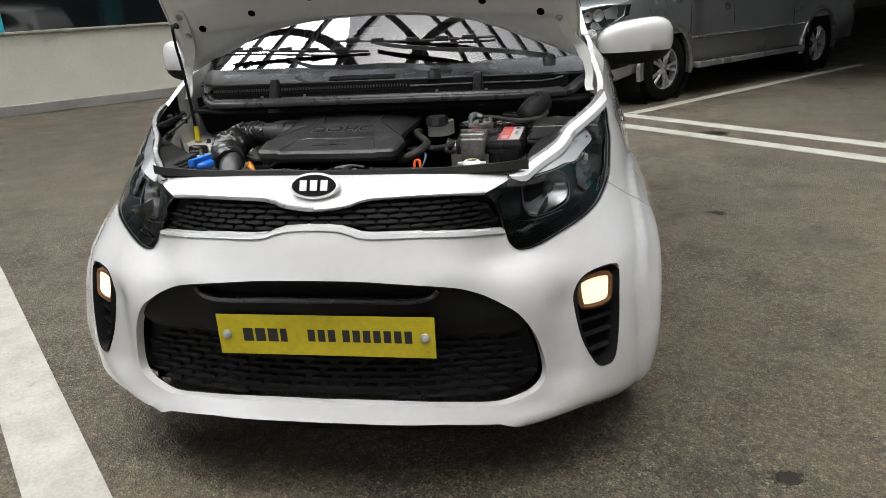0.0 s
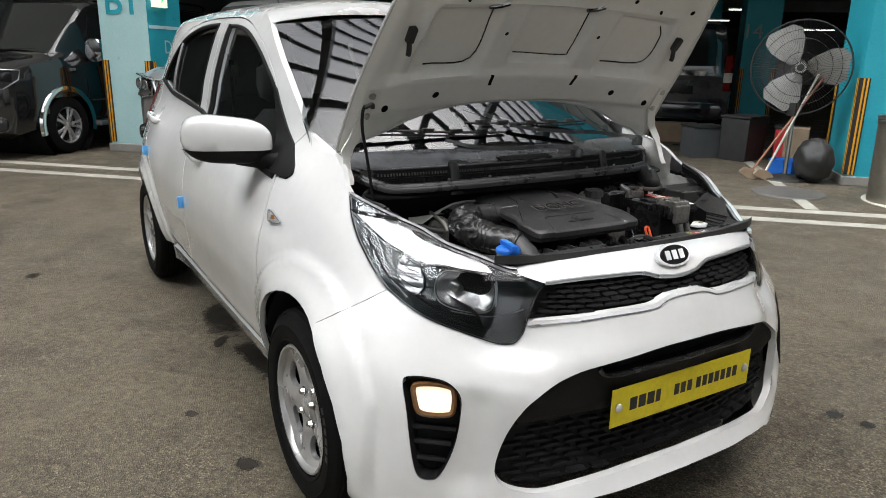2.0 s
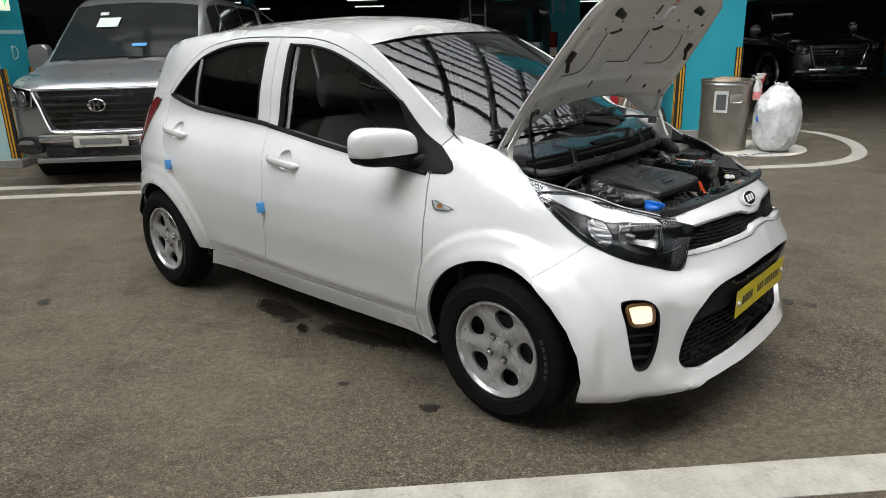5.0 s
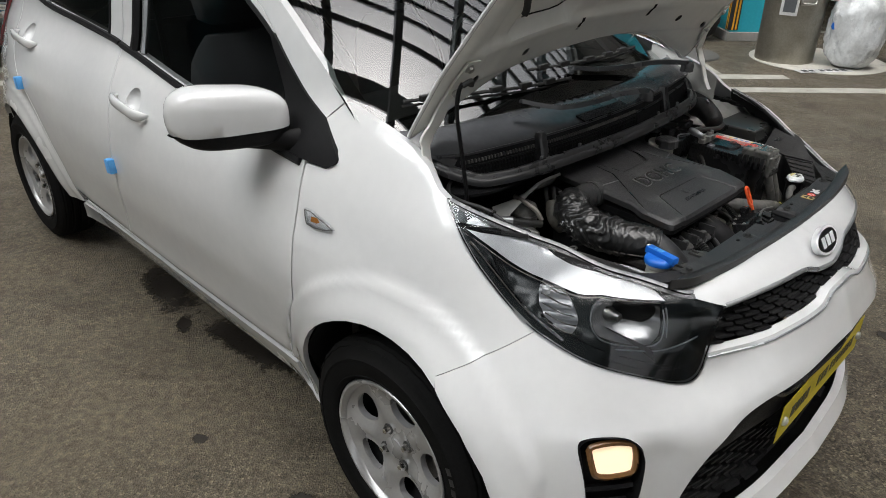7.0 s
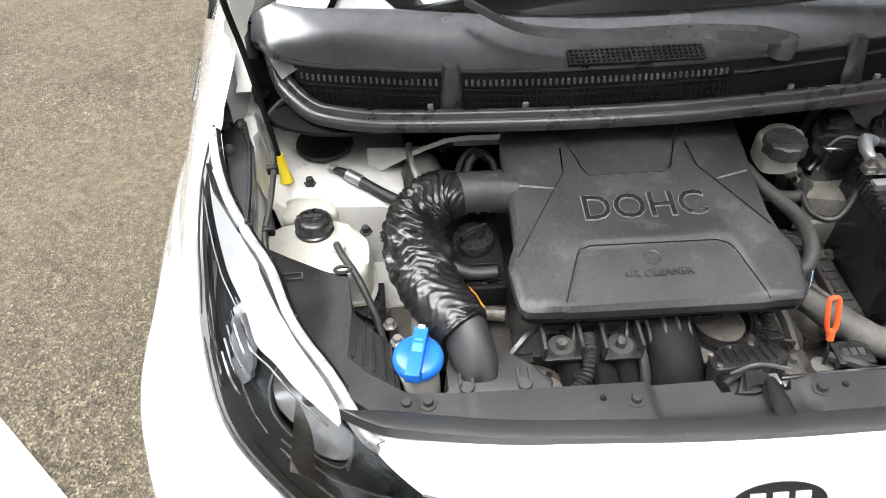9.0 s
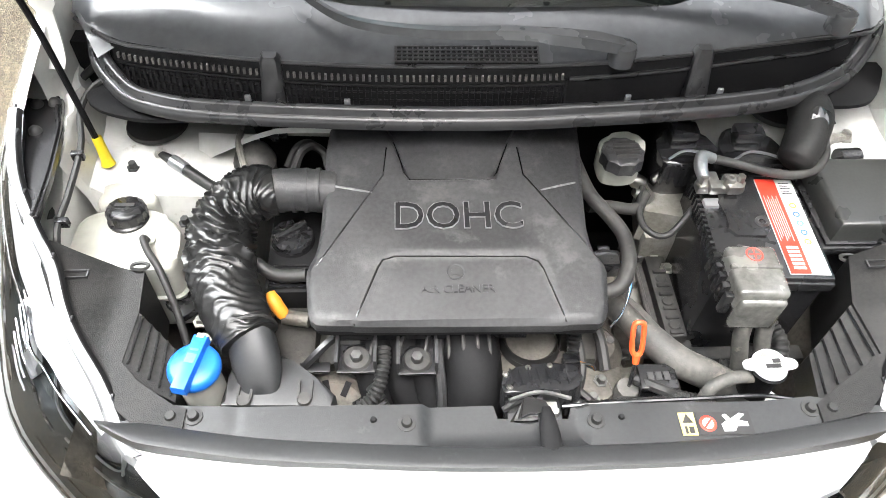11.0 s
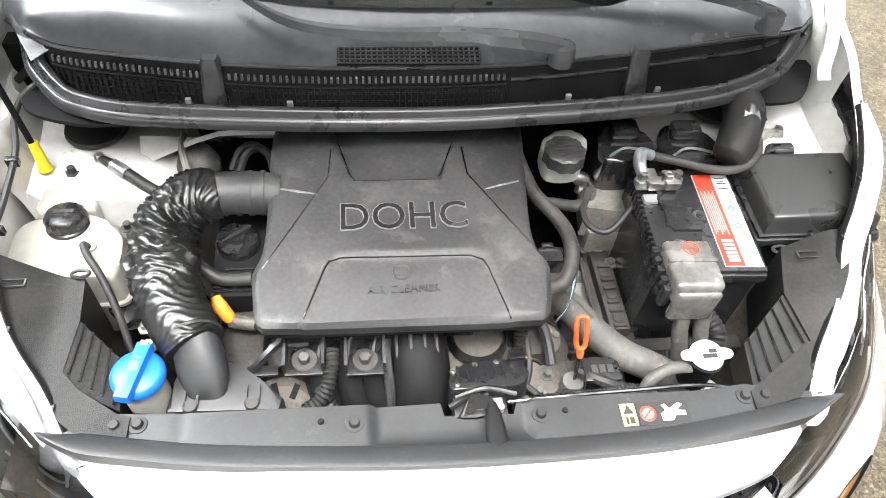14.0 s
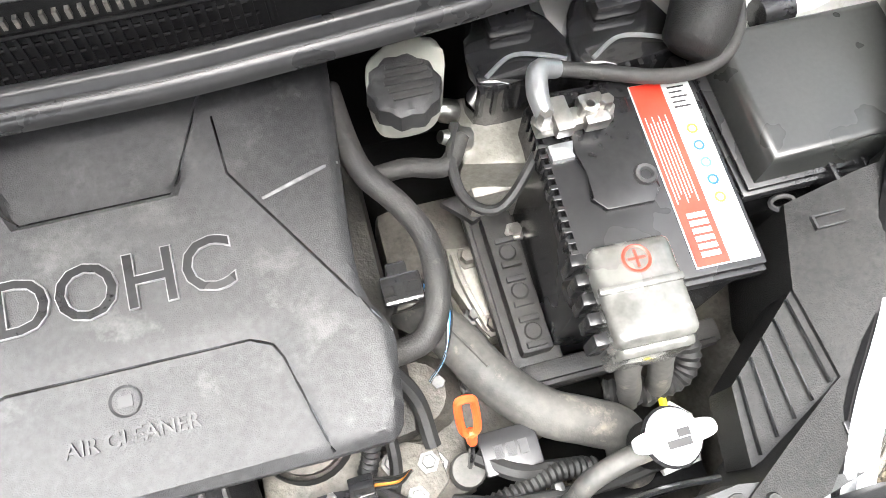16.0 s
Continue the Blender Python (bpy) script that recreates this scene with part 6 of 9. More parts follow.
cover = part("engine_cover", sheet(*filled(COVER_LOOP, [], .0055), lambda u, v, o: np.stack([u, v, cover_height(u, v) + o], -1), .013), COVER, car, "worn black plastic engine cover with raised lettering", angle=30)
# Black threads on the cover stand in for the shade in its grooves.
for pts in ([(-.132, .62), (-.136, .570), (-.229, .414)], [(.053, .62), (.057, .570), (.151, .425)], [(-.170, .353), (-.141, .429), (-.135, .440), (-.121, .445), (.049, .443), (.064, .436), (.070, .426), (.091, .352)], [(-.122, .632), (-.107, .574), (-.098, .565), (.012, .565), (.021, .574), (.042, .632)]):
    q = np.concatenate([np.linspace(a, b, 8)[:-1] for a, b in zip(pts, pts[1:])] + [np.array(pts[-1:])])
    part("groove_shade", tube(np.stack([q[:, 0], q[:, 1], cover_height(q[:, 0], q[:, 1]) - .0004], -1), .0013, 5, 0), GLOSSBLACK, cover)
part("cover_body", prism((COVER_LOOP - COVER_LOOP.mean(0)) * .985 + COVER_LOOP.mean(0), .785, .80), BLACK, cover, smooth=False)
SCUFFGLINT = surface("scuff_and_glint_grey", (.10, .10, .10), (.24, .24, .24), (.4, .5), scale=60)
_tilt = Matrix.Rotation(math.atan(.155), 4, "X")
# Bolder pale letters underneath paint highlights along the raised letters' edges.
words("DOHC", .058, .0013, Matrix.Translation((-.0360, .501, .8392)) @ _tilt @ Matrix.Diagonal((1.0, 1.0, 1, 1)), SCUFFGLINT, cover, "pale letter edges painted as highlights", bold=.0012)
words("DOHC", .058, .0020, Matrix.Translation((-.0360, .501, .8392)) @ _tilt @ Matrix.Diagonal((1.0, 1.0, 1, 1)), BEZEL, cover, "raised dark letters", bold=.0002)
words("AIR CLEANER", .0155, .0008, Matrix.Translation((-.041, .397, .8200)) @ _tilt, SEALRUBBER, cover, "small raised letters")
part("cover_badge", moved(add(lathe([(.0095, 0), (.0115, .0012), (.0115, 0)], 24), box(-.005, .005, -.004, .004, 0, .001)), Matrix.Translation((-.043, .422, .8226)) @ _tilt), SEALRUBBER, cover)
for a, b in (((-.2155, .5635), (-.151, .5415)), ((.1405, .5675), (.079, .5445))):
    pts = np.linspace(a, b, 6)
    part("scuffed_edge", tube(np.stack([pts[:, 0], pts[:, 1], cover_height(pts[:, 0], pts[:, 1]) - .0005], -1), [.0016, .0022, .0016], 5, 0), SCUFFGLINT, cover)

# Intake duct in its wrinkled wrap, and the snorkel.
duct = part("intake_duct", tube([(-.205, .569, .815), (-.25, .569, .822), (-.30, .566, .822)], .030, 20, 4), COVER, car, "black intake duct")
for x in (-.225, -.242, -.259, -.276):
    part("duct_rib", tube([(x - .003, .569, .8205), (x + .003, .569, .8205)], .0315, 20, 0), COVER, duct)
wrap_line = catmull([(-.285, .567, .822), (-.318, .560, .822), (-.345, .530, .815), (-.352, .49, .806), (-.345, .445, .800), (-.330, .405, .796), (-.308, .365, .794), (-.297, .346, .790)], n=24)
_t = np.gradient(wrap_line, axis=0)
_t /= np.linalg.norm(_t, axis=1)[:, None]
_up = np.array((0, 0, 1.0))
rings = []
for k, (p, d) in enumerate(zip(wrap_line, _t)):
    s_ = np.cross(d, _up)
    s_ /= np.linalg.norm(s_)
    u_ = np.cross(s_, d)
    far = k / len(wrap_line)
    loose = .28 + .85 * math.exp(-((far - .38) / .22) ** 2)  # deepest folds on the bend, pulled smooth towards the snorkel
    ring = []
    for a in np.linspace(0, 2 * math.pi, 80, endpoint=False):
        ca, sa = math.cos(a), math.sin(a)
        warp = noise.noise(Vector((far * 5, ca * 1.1, sa * 1.1)))
        phase = far * 19 + .5 * ca - 1.1 * abs(ca - .25) + 2.3 * warp
        ridge = (1 - abs(math.sin(math.pi * phase))) ** 2.0 - .25
        deep = .35 + .95 * abs(noise.noise(Vector((far * 7 + 3, ca * .9, sa * .9 + 5)))) * 2
        small = 1 - abs(noise.noise(Vector((far * 26 + 1.8 * ca, ca * 1.6 + 9, sa * 1.6)))) * 2.4
        fold = loose * (.0088 * ridge * deep + .0020 * (small - .5))
        r = np.interp(far, [0, .04, .3, .55, .85, .95, 1], [.032, .0345, .038, .040, .036, .033, .033]) + fold
        ring.append(p + r * (ca * s_ * 1.08 + sa * u_))
    rings.append(ring)
WRAP = surface("black_foil_wrap", (.007, .007, .007), (.013, .013, .013), (.26, .38), scale=18, coat=.15, coat_rough=.2, bump=.0002, bump_scale=140)
wrap = part("duct_wrap", loft(rings), WRAP, car, "wrinkled shiny black wrap round the intake hose", angle=75)
part("wrap_tie", tube([wrap_line[-14] + .034 * np.array((math.cos(a), .0, math.sin(a))) * np.array((1, 0, 1)) + np.array((0, .012 * math.cos(a), 0)) for a in np.linspace(0, 2 * math.pi, 24)], .003, 6, 0), RUBBER, wrap)
part("wrap_seam", tube([p + np.array((-.033, -.012, -.016)) for p in wrap_line[52:-10:10]], .003, 6), HOSE, wrap)
snork = [(-.328, .272), (-.196, .268), (-.192, .284), (-.215, .305), (-.245, .330), (-.268, .345), (-.315, .345), (-.322, .31)]
snorkel = part("snorkel", prism(snork, .70, .766, .006), PANELBLACK, car, "black air intake snorkel")
rings = []
for y, x, w, z, h in ((.352, -.297, .031, .789, .031), (.335, -.292, .031, .782, .029), (.315, -.287, .030, .774, .022), (.295, -.283, .024, .766, .012), (.285, -.281, .018, .762, .004)):
    rings.append([(x + w * math.cos(a), y, z + h * math.sin(a)) for a in np.linspace(0, 2 * math.pi, 20, endpoint=False)])
part("neck", loft(rings), PANELBLACK, snorkel)
for x in (-.299, -.228):
    part("clip", add(moved(lathe([(0, .004), (.008, .004), (.009, 0)], 14), Matrix.Translation((x, .277, .767))), add(box(x - .009, x - .006, .277, .302, .766, .771), box(x + .006, x + .009, .277, .302, .766, .771))), DUSTY, snorkel)

# Coolant reservoir, washer filler.
res = part("coolant_tank", prism(catmull([(-.574, .500), (-.575, .548), (-.553, .580), (-.50, .588), (-.478, .585), (-.432, .562), (-.417, .525), (-.418, .482), (-.436, .470), (-.50, .474), (-.556, .482)], closed=True, n=3), .64, .770, .012, 4, .03), WHITEPLASTIC, car, "cloudy white coolant tank with a black cap")
part("tank_neck", prism(catmull([(-.545, .585), (-.54, .632), (-.515, .64), (-.485, .635), (-.468, .59)], closed=True, n=4), .70, .776, .010, 3), WHITEPLASTIC, res)
part("tank_seam", prism(catmull([(-.579, .498), (-.580, .551), (-.556, .585), (-.50, .593), (-.476, .590), (-.427, .566), (-.412, .526), (-.413, .479), (-.434, .465), (-.50, .469), (-.558, .477)], closed=True, n=3), .706, .711), WHITEPLASTIC, res, smooth=False)
cap = lathe([(0, .024), (.022, .024), (.026, .021), (.0275, .016), (.0265, .004), (.029, .002), (.029, -.002), (.02, -.012)], 32)
for v in cap.verts:
    r = math.hypot(v.co.x, v.co.y)
    if .025 < r < .028:
        k = 1 + .03 * math.cos(16 * math.atan2(v.co.y, v.co.x))
        v.co.x *= k
        v.co.y *= k
tank_cap = part("tank_cap", moved(cap, Matrix.Translation((-.499, .565, .768)) @ Matrix.Rotation(radians(-8), 4, "X")), BEZEL, res, "black ribbed cap")
for k, y in enumerate((.571, .561)):
    part("cap_mark", box(-.513 + .002 * k, -.486 - .002 * k, y - .003, y + .003, .7915, .7925), COVER, tank_cap, smooth=False)
part("overflow_hose", tube([(-.462, .520, .772), (-.462, .512, .788), (-.454, .495, .782), (-.436, .470, .768), (-.415, .43, .74), (-.40, .39, .70)], .0052, 10), RUBBER, res, "thin black overflow hose")
part("hose_stub", moved(lathe([(.010, -.01), (.010, .012), (.007, .014), (0, .014)], 14), Matrix.Translation((-.462, .522, .762))), WHITEPLASTIC, res)
for x, y, z in ((-.509, .655, .783), (-.425, .572, .752)):
    bolt(res, (x, y, z), .010, RUBBER, .010)
washer = part("washer_filler", moved(lathe([(.026, -.10), (.026, -.03), (.024, .0), (.028, .004), (.028, .010), (.0, .010)], 24), Matrix.Translation((-.356, .308, .778))), WHITEPLASTIC, car, "white washer filler neck with a blue cap")
wcap = lathe([(0, .010), (.0248, .010), (.0302, .006), (.0314, .001), (.0310, -.004), (.025, -.006)], 36)
wc = part("washer_cap", moved(wcap, Matrix.Translation((-.356, .308, .793))), BLUE, washer, "bright blue washer cap")
_grip = prism([(-.0088, -.039), (.0088, -.039), (.0088, .033), (-.0088, .033)], .0, .014, .003)
part("cap_grip", moved(_grip, pose(-.356, .308, .800, 0, 0, -12)), BLUE, wc)
part("cap_tab", moved(box(-.0045, .0045, .029, .0355, .008, .0145, .001), pose(-.356, .308, .800, 0, 0, -12)), WHITEPLASTIC, wc)
part("cap_mark", moved(add(box(-.0058, .0058, -.005, .007, .0140, .0146), box(-.005, .005, .0115, .014, .0140, .0146)), pose(-.356, .308, .800, 0, 0, -12)), BLUETAPE, wc, smooth=False)

# Air guides, lamp edges, front panel.
PALEEDGE = surface("pale_clear_edge", (.16, .165, .17), (.32, .325, .33), (.18, .3), scale=45, fine=160, coat=.5)
LAMPRAIL = surface("ribbed_grey_lamp_edge", (.08, .082, .083), (.14, .143, .143), (.3, .4), scale=30, fine=200)
for _s in (-1, 1):
    if _s < 0:
        g = [(-.445, .452), (-.518, .462), (-.560, .470), (-.552, .43), (-.528, .38), (-.500, .334), (-.455, .274), (-.409, .236), (-.356, .229), (-.356, .256), (-.372, .261), (-.418, .292), (-.442, .317), (-.438, .388)]
        louvre_face = [(-.438, .388), (-.385, .341), (-.379, .277), (-.418, .292), (-.442, .317)]
    else:
        g = [(.494, .452), (.566, .458), (.580, .47), (.572, .435), (.548, .385), (.518, .330), (.478, .272), (.435, .232), (.374, .218), (.375, .244), (.420, .272), (.480, .308), (.475, .383)]
        louvre_face = [(.475, .383), (.409, .325), (.400, .262), (.425, .270), (.480, .308)]
    guide = part("air_guide", sheet(*filled(np.array(g), [], .012), lambda u, v, o: np.stack([u, v, .793 + .045 * np.clip((np.abs(u) - .47) / .08, 0, 1) * np.clip((v - .25) / .12, 0, 1) + o], -1), .12), GRAINED, car, "black grained air guide beside the radiator", angle=40)
    lf = np.array(louvre_face)
    part("louvre_face", sheet(*filled(lf, [], .02), lambda u, v, o, s_=_s: np.stack([u, v, .792 - .42 * np.clip((.475 if s_ > 0 else .440) - np.abs(u), 0, .1) + o], -1), .05), GRAINED, guide)
    for k in range(5):
        f = .1 + .2 * k
        a0 = lf[0] * (1 - f) + lf[1] * f
        b0 = (lf[4] * (1 - f) + lf[2] * f) * .96 + a0 * .04
        za, zb = [.7935 - .42 * float(np.clip((.475 if _s > 0 else .440) - abs(q[0]), 0, .1)) for q in (a0, b0)]
        part("louvre_slit", tube([(*a0, za), (*b0, zb)], .0017, 5, 0), GLOSSBLACK, guide)
    hx, hy = g[0]
    part("locating_loop", moved(tube([(.011 * math.cos(a), .006 * math.sin(a), 0) for a in np.linspace(0, 2 * math.pi, 17)], .0025, 5, 0), Matrix.Translation((hx + _s * .006, hy + .005, .797))), RUBBER, guide)
    for y0, x0, x1 in ((.430, .50, .545), (.420, .498, .545), (.425, .498, .500), (.425, .543, .545)):
        h = .006 if x1 - x0 < .01 else .0006
        part("moulded_mark", box(*sorted((_s * x0, _s * x1)), y0 - h, y0 + h, .822, .826), COVER, guide, smooth=False)
    line = catmull([(1.155, .902), *LAMP_UP, (.47, .778)], n=6) * [_s, 1]
    pts = skin(line[:, 0], line[:, 1], 0)
    band_top, band_low = skin(line[:, 0], line[:, 1] - .001, .001), skin(line[:, 0], line[:, 1] - .007, .0006)
    inward = np.stack([-_s * np.ones(len(pts)), .35 * np.ones(len(pts)), 0 * np.ones(len(pts))], -1)
    inward /= np.linalg.norm(inward, axis=1)[:, None]
    up = np.array((0, 0, 1.0))
    lift = np.interp(np.arange(len(pts)), [0, 5, 8, len(pts) - 4, len(pts) - 1], [.0, .001, .002, .002, .001])
    strip = [[p + i * .004 - up * .03, p + i * .0105 + up * (h - .004), p + i * .007 + up * h, p - i * .003 + up * (h + .002), p - i * .004 - up * .002] for p, i, h in zip(pts, inward, lift)]
    rail = part("lamp_edge", loft(strip, closed=False), BLACK, car, "black rubber strip along the lamp with clips", angle=30)
    part("bright_edge", loft([[p + i * .0055 + up * (h + .0022), p + i * .002 + up * (h + .0036), p - i * .0040 + up * (h + .0032), p - i * .0066 + up * (h + .001)] for p, i, h in zip(pts, inward, lift)], closed=False), PALEEDGE, rail, "pale clear moulded edge")
    part("ribbed_band", loft([[p, q] for p, q in zip(band_top, band_low)], closed=False), LAMPRAIL, rail, "fine-ribbed grey band inside the lens")
    if _s > 0:
        wide = np.interp(np.linspace(0, 1, len(pts)), [0, .12, .85, 1], [.15, 1, 1, .3])
        part("brow_top", loft([[p - i * .0045 + up * (h + .0015), p - i * (.004 + .010 * w) + up * (h - .0005 * w), p - i * (.004 + .021 * w) + up * (h - .006 * w), p - i * (.004 + .023 * w) + up * (h - .020 * w)] for p, i, h, w in zip(pts, inward, lift, wide)], closed=False), BROW, rail, "silver brow along the lamp's upper edge")
    for k in range(4, len(pts) - 4, 7):
        part("clip", moved(box(-.0035, .0035, -.005, .005, -.002, .0022, .001), Matrix.Translation(pts[k] + inward[k] * .005 + up * (lift[k] - .0008))), BEZEL, rail, smooth=False)
    for k in range(5, len(pts) - 2, 4):
        part("band_tick", tube([band_top[k] * .9 + band_low[k] * .1, band_top[k] * .5 + band_low[k] * .5], .0008, 4, 0), GREYLINE, rail)

PANEL_BACK = [(-.372, .262), (-.295, .258), (-.096, .256), (-.006, .257), (-.002, .240), (.080, .238), (.086, .252), (.306, .250), (.372, .255)]
PANEL_FRONT = [(.470, .238), (.38, .219), (.25, .203), (.11, .196), (.09, .189), (-.03, .189), (-.05, .200), (-.20, .209), (-.30, .220), (-.43, .242)]
panel_loop = np.array(PANEL_BACK + PANEL_FRONT)


def panel_height(u, v):
    well = plateau(u, -.082, .094, .008) * step_up(v, .204, .212)
    return .790 - .006 * u ** 2 - .010 * well - .002 * np.exp(-((u + .30) / .004) ** 2)


front_panel = part("radiator_panel", sheet(*filled(panel_loop, [], .008), lambda u, v, o: np.stack([u, v, panel_height(u, v) + o], -1), .03), PANELBLACK, car, "satin black panel over the radiator with bolts and stickers", angle=35)
for x, y in ((-.372, .247), (-.347, .247), (-.107, .233), (.110, .231), (.366, .239), (.391, .238)):
    part("panel_bolt", moved(lathe([(0, .0075), (.005, .0075), (.0062, .005), (.0065, .002), (.0105, .0018), (.011, 0)], 12), Matrix.Translation((x, y, .789))), RUBBER, front_panel, "black-headed panel bolt")
for x, y in ((-.145, .238), (.140, .234)):
    part("panel_stud", moved(lathe([(0, .003), (.003, .003), (.004, 0)], 10), Matrix.Translation((x, y, .790))), BLACK, front_panel)
lip = [[(x, y + .014 * w, .787), (x, y + .0125 * w, .7965 + e), (x, y + .010 * w, .7990 + e), (x, y - .010 * w, .8050 + e), (x, y - .0145 * w, .8045 + e), (x, y - .0155 * w, .790)] for x, y in catmull([(-.447, .237), (-.40, .224), (-.27, .204), (-.145, .194), (-.02, .187), (.11, .186), (.245, .190), (.39, .207), (.478, .226)], n=5) for w in (min(1.0, .15 + (x + .447) / .06, .15 + (.478 - x) / .06),) for e in (.007 * max(0, (abs(x) - .28) / .18),)]
part("front_seal", loft(lip, closed=False), PANELBLACK, front_panel, "rubber lip behind the nose panel")
PALEYELLOW = surface("pale_yellow_sticker", (.46, .38, .12), (.54, .45, .17), (.3, .45), scale=20)
st = part("sticker", box(.206, .224, .209, .237, .7905, .7915), PALEYELLOW, front_panel, "pale yellow warning sticker", smooth=False)
part("pictogram", add(prism([(.2085, .224), (.2215, .224), (.215, .2355)], .7915, .792), box(.210, .213, .211, .220, .7915, .792)), INK, st, smooth=False)
part("pictogram", box(.2148, .2205, .2115, .2195, .7915, .792), INK, st, smooth=False)
st = part("sticker", box(.226, .290, .209, .237, .7903, .7911), INK, front_panel, "black warning sticker with a red ring and white marks", smooth=False)
part("pictogram", moved(lathe([(0, .0003), (.0065, .0003), (.0068, 0)], 20), Matrix.Translation((.2385, .223, .7912))), LABELWHITE, st, smooth=False)
part("pictogram", moved(lathe([(.0065, 0), (.0085, .0008), (.0100, 0)], 24), Matrix.Translation((.2385, .223, .7912))), LABELRED, st, smooth=False)
part("pictogram", moved(box(-.0085, .0085, -.0012, .0012, 0, .0009), pose(.2385, .223, .7912, 0, 0, 45)), LABELRED, st, smooth=False)
part("pictogram", prism([(.255, .213), (.268, .213), (.272, .219), (.285, .219), (.285, .224), (.275, .226), (.284, .233), (.278, .235), (.266, .228), (.262, .234), (.257, .233), (.261, .226), (.254, .222)], .7911, .7916), LABELWHITE, st, smooth=False)
latch = part("bonnet_latch", add(box(.010, .075, .238, .265, .74, .778, .003), add(tube([(.005, .25, .782), (.03, .262, .786), (.06, .255, .782)], .004, 6), box(.045, .052, .21, .262, .776, .790))), BEZEL, car, "dark steel bonnet latch with a black lever")
for k in range(4):
    part("latch_plate", prism([(.012 + .004 * k, .236), (.035, .232 + .003 * k), (.062, .240), (.066 - .004 * k, .256), (.03, .262)], .7785 + .004 * k, .780 + .004 * k), DULLBOLT if k == 1 else GLOSSBLACK, latch, smooth=False)
part("latch_pin", tube([(.012, .258, .790), (.048, .266, .794), (.085, .258, .792)], .0028, 6), DULLBOLT, latch)
part("latch_claw", box(.050, .068, .240, .256, .782, .790, .002), STEEL, latch)
part("latch_lever", loft([[(.0535 + w * math.cos(a), y, .795 + h * math.sin(a)) for a in np.linspace(0, 2 * math.pi, 12, endpoint=False)] for y, w, h in ((.246, .005, .004), (.236, .0085, .006), (.216, .0115, .006), (.200, .0125, .0055), (.192, .0115, .005), (.189, .008, .003))]), BLACK, latch, "black release lever")
part("latch_spring", tube([(.065 + .004 * math.cos(a), .245 + .004 * math.sin(a), .772 + a * .0006) for a in np.linspace(0, 30, 80)], .001, 4, 0), STEEL, latch)
part("release_cable", tube([(.075, .254, .780), (.16, .258, .780), (.24, .262, .776), (.32, .266, .772), (.37, .262, .766)], .0028, 8), GLOSSBLACK, car, "black bonnet release cable")

# Engine below and around the cover.
block = part("engine_block", box(-.23, .16, .36, .66, .46, .70, .02), CASTDARK, car, "dirty cast engine block, coloured dark for the shade deep in the bay")
part("fuel_rail", tube([(-.20, .375, .752), (.05, .375, .752)], .008, 8), BEZEL, block)
part("rail_bracket", add(box(-.245, -.205, .335, .350, .722, .728, .002), tube([(-.24, .34, .73), (-.215, .36, .745), (-.20, .372, .75)], .006, 6)), BEZEL, block)
part("timing_case", box(-.29, -.225, .34, .60, .50, .72, .015), CASTDARK, block)
part("gearbox_side", box(.165, .30, .34, .62, .46, .62, .02), CAST, block)
head = part("cam_cover", box(-.30, -.225, .44, .62, .70, .757, .012), BLACK, car, "black cam cover end")
ocap = lathe([(0, .022), (.012, .022), (.014, .016), (.028, .015), (.031, .010), (.031, 0)], 28)
oil = part("oil_filler_cap", moved(ocap, Matrix.Translation((-.266, .530, .757))), BEZEL, head, "black oil filler cap")
part("cap_grip", moved(box(-.024, .024, -.005, .005, .012, .028, .003), pose(-.266, .530, .757, 0, 0, 35)), BEZEL, oil)
for k in range(7):
    part("rib", box(-.292, -.235, .447 + .006 * k, .4495 + .006 * k, .752, .760), BEZEL, head, smooth=False)
part("breather_hose", tube([(-.318, .49, .765), (-.305, .475, .775), (-.285, .462, .770), (-.262, .458, .770), (-.24, .458, .772)], .009, 10), RUBBER, head, "ribbed black breather hose")
dip = part("oil_dipstick", tube([(-.286, .434, .768), (-.281, .424, .761), (-.270, .413, .748), (-.263, .408, .742)], [.006, .010, .009, .005], 10), DIPAMBER, car, "amber oil dipstick handle")
part("tube_end", tube([(-.270, .412, .742), (-.235, .405, .742)], .010, 10, 0), CAST, dip)
for k, x in enumerate((-.165, -.128, -.095)):
    runner = part("intake_runner", tube([(x + .03, .40, .735), (x + .012, .345, .722), (x + .03, .302, .66), (x + .05, .285, .56)], .021, 14), BLACK, block, "black plastic intake runner")
    part("runner_rib", tube([(x + .03, .398, .757), (x + .012, .343, .744), (x + .03, .284, .675)], .0035, 6), DUSTY, runner)
plen = part("intake_plenum", tube([(-.022, .408, .725), (-.022, .35, .725), (-.018, .31, .690), (-.018, .29, .60)], .040, 22), BLACK, block, "dusty black plenum bend")
for k in (-.030, -.012, .006, .022):
    part("plenum_rib", tube([(-.022 + k, .40, .725 + math.sqrt(.0405 ** 2 - k * k)), (-.022 + k, .35, .725 + math.sqrt(.0405 ** 2 - k * k)), (-.018 + k, .314, .695 + .7 * math.sqrt(.0405 ** 2 - k * k))], .0028, 6), DUSTY, plen)
part("plenum_flange", tube([(-.060, .395, .735), (-.066, .35, .745), (-.062, .31, .72), (-.060, .285, .66)], .007, 8), COVER, plen)
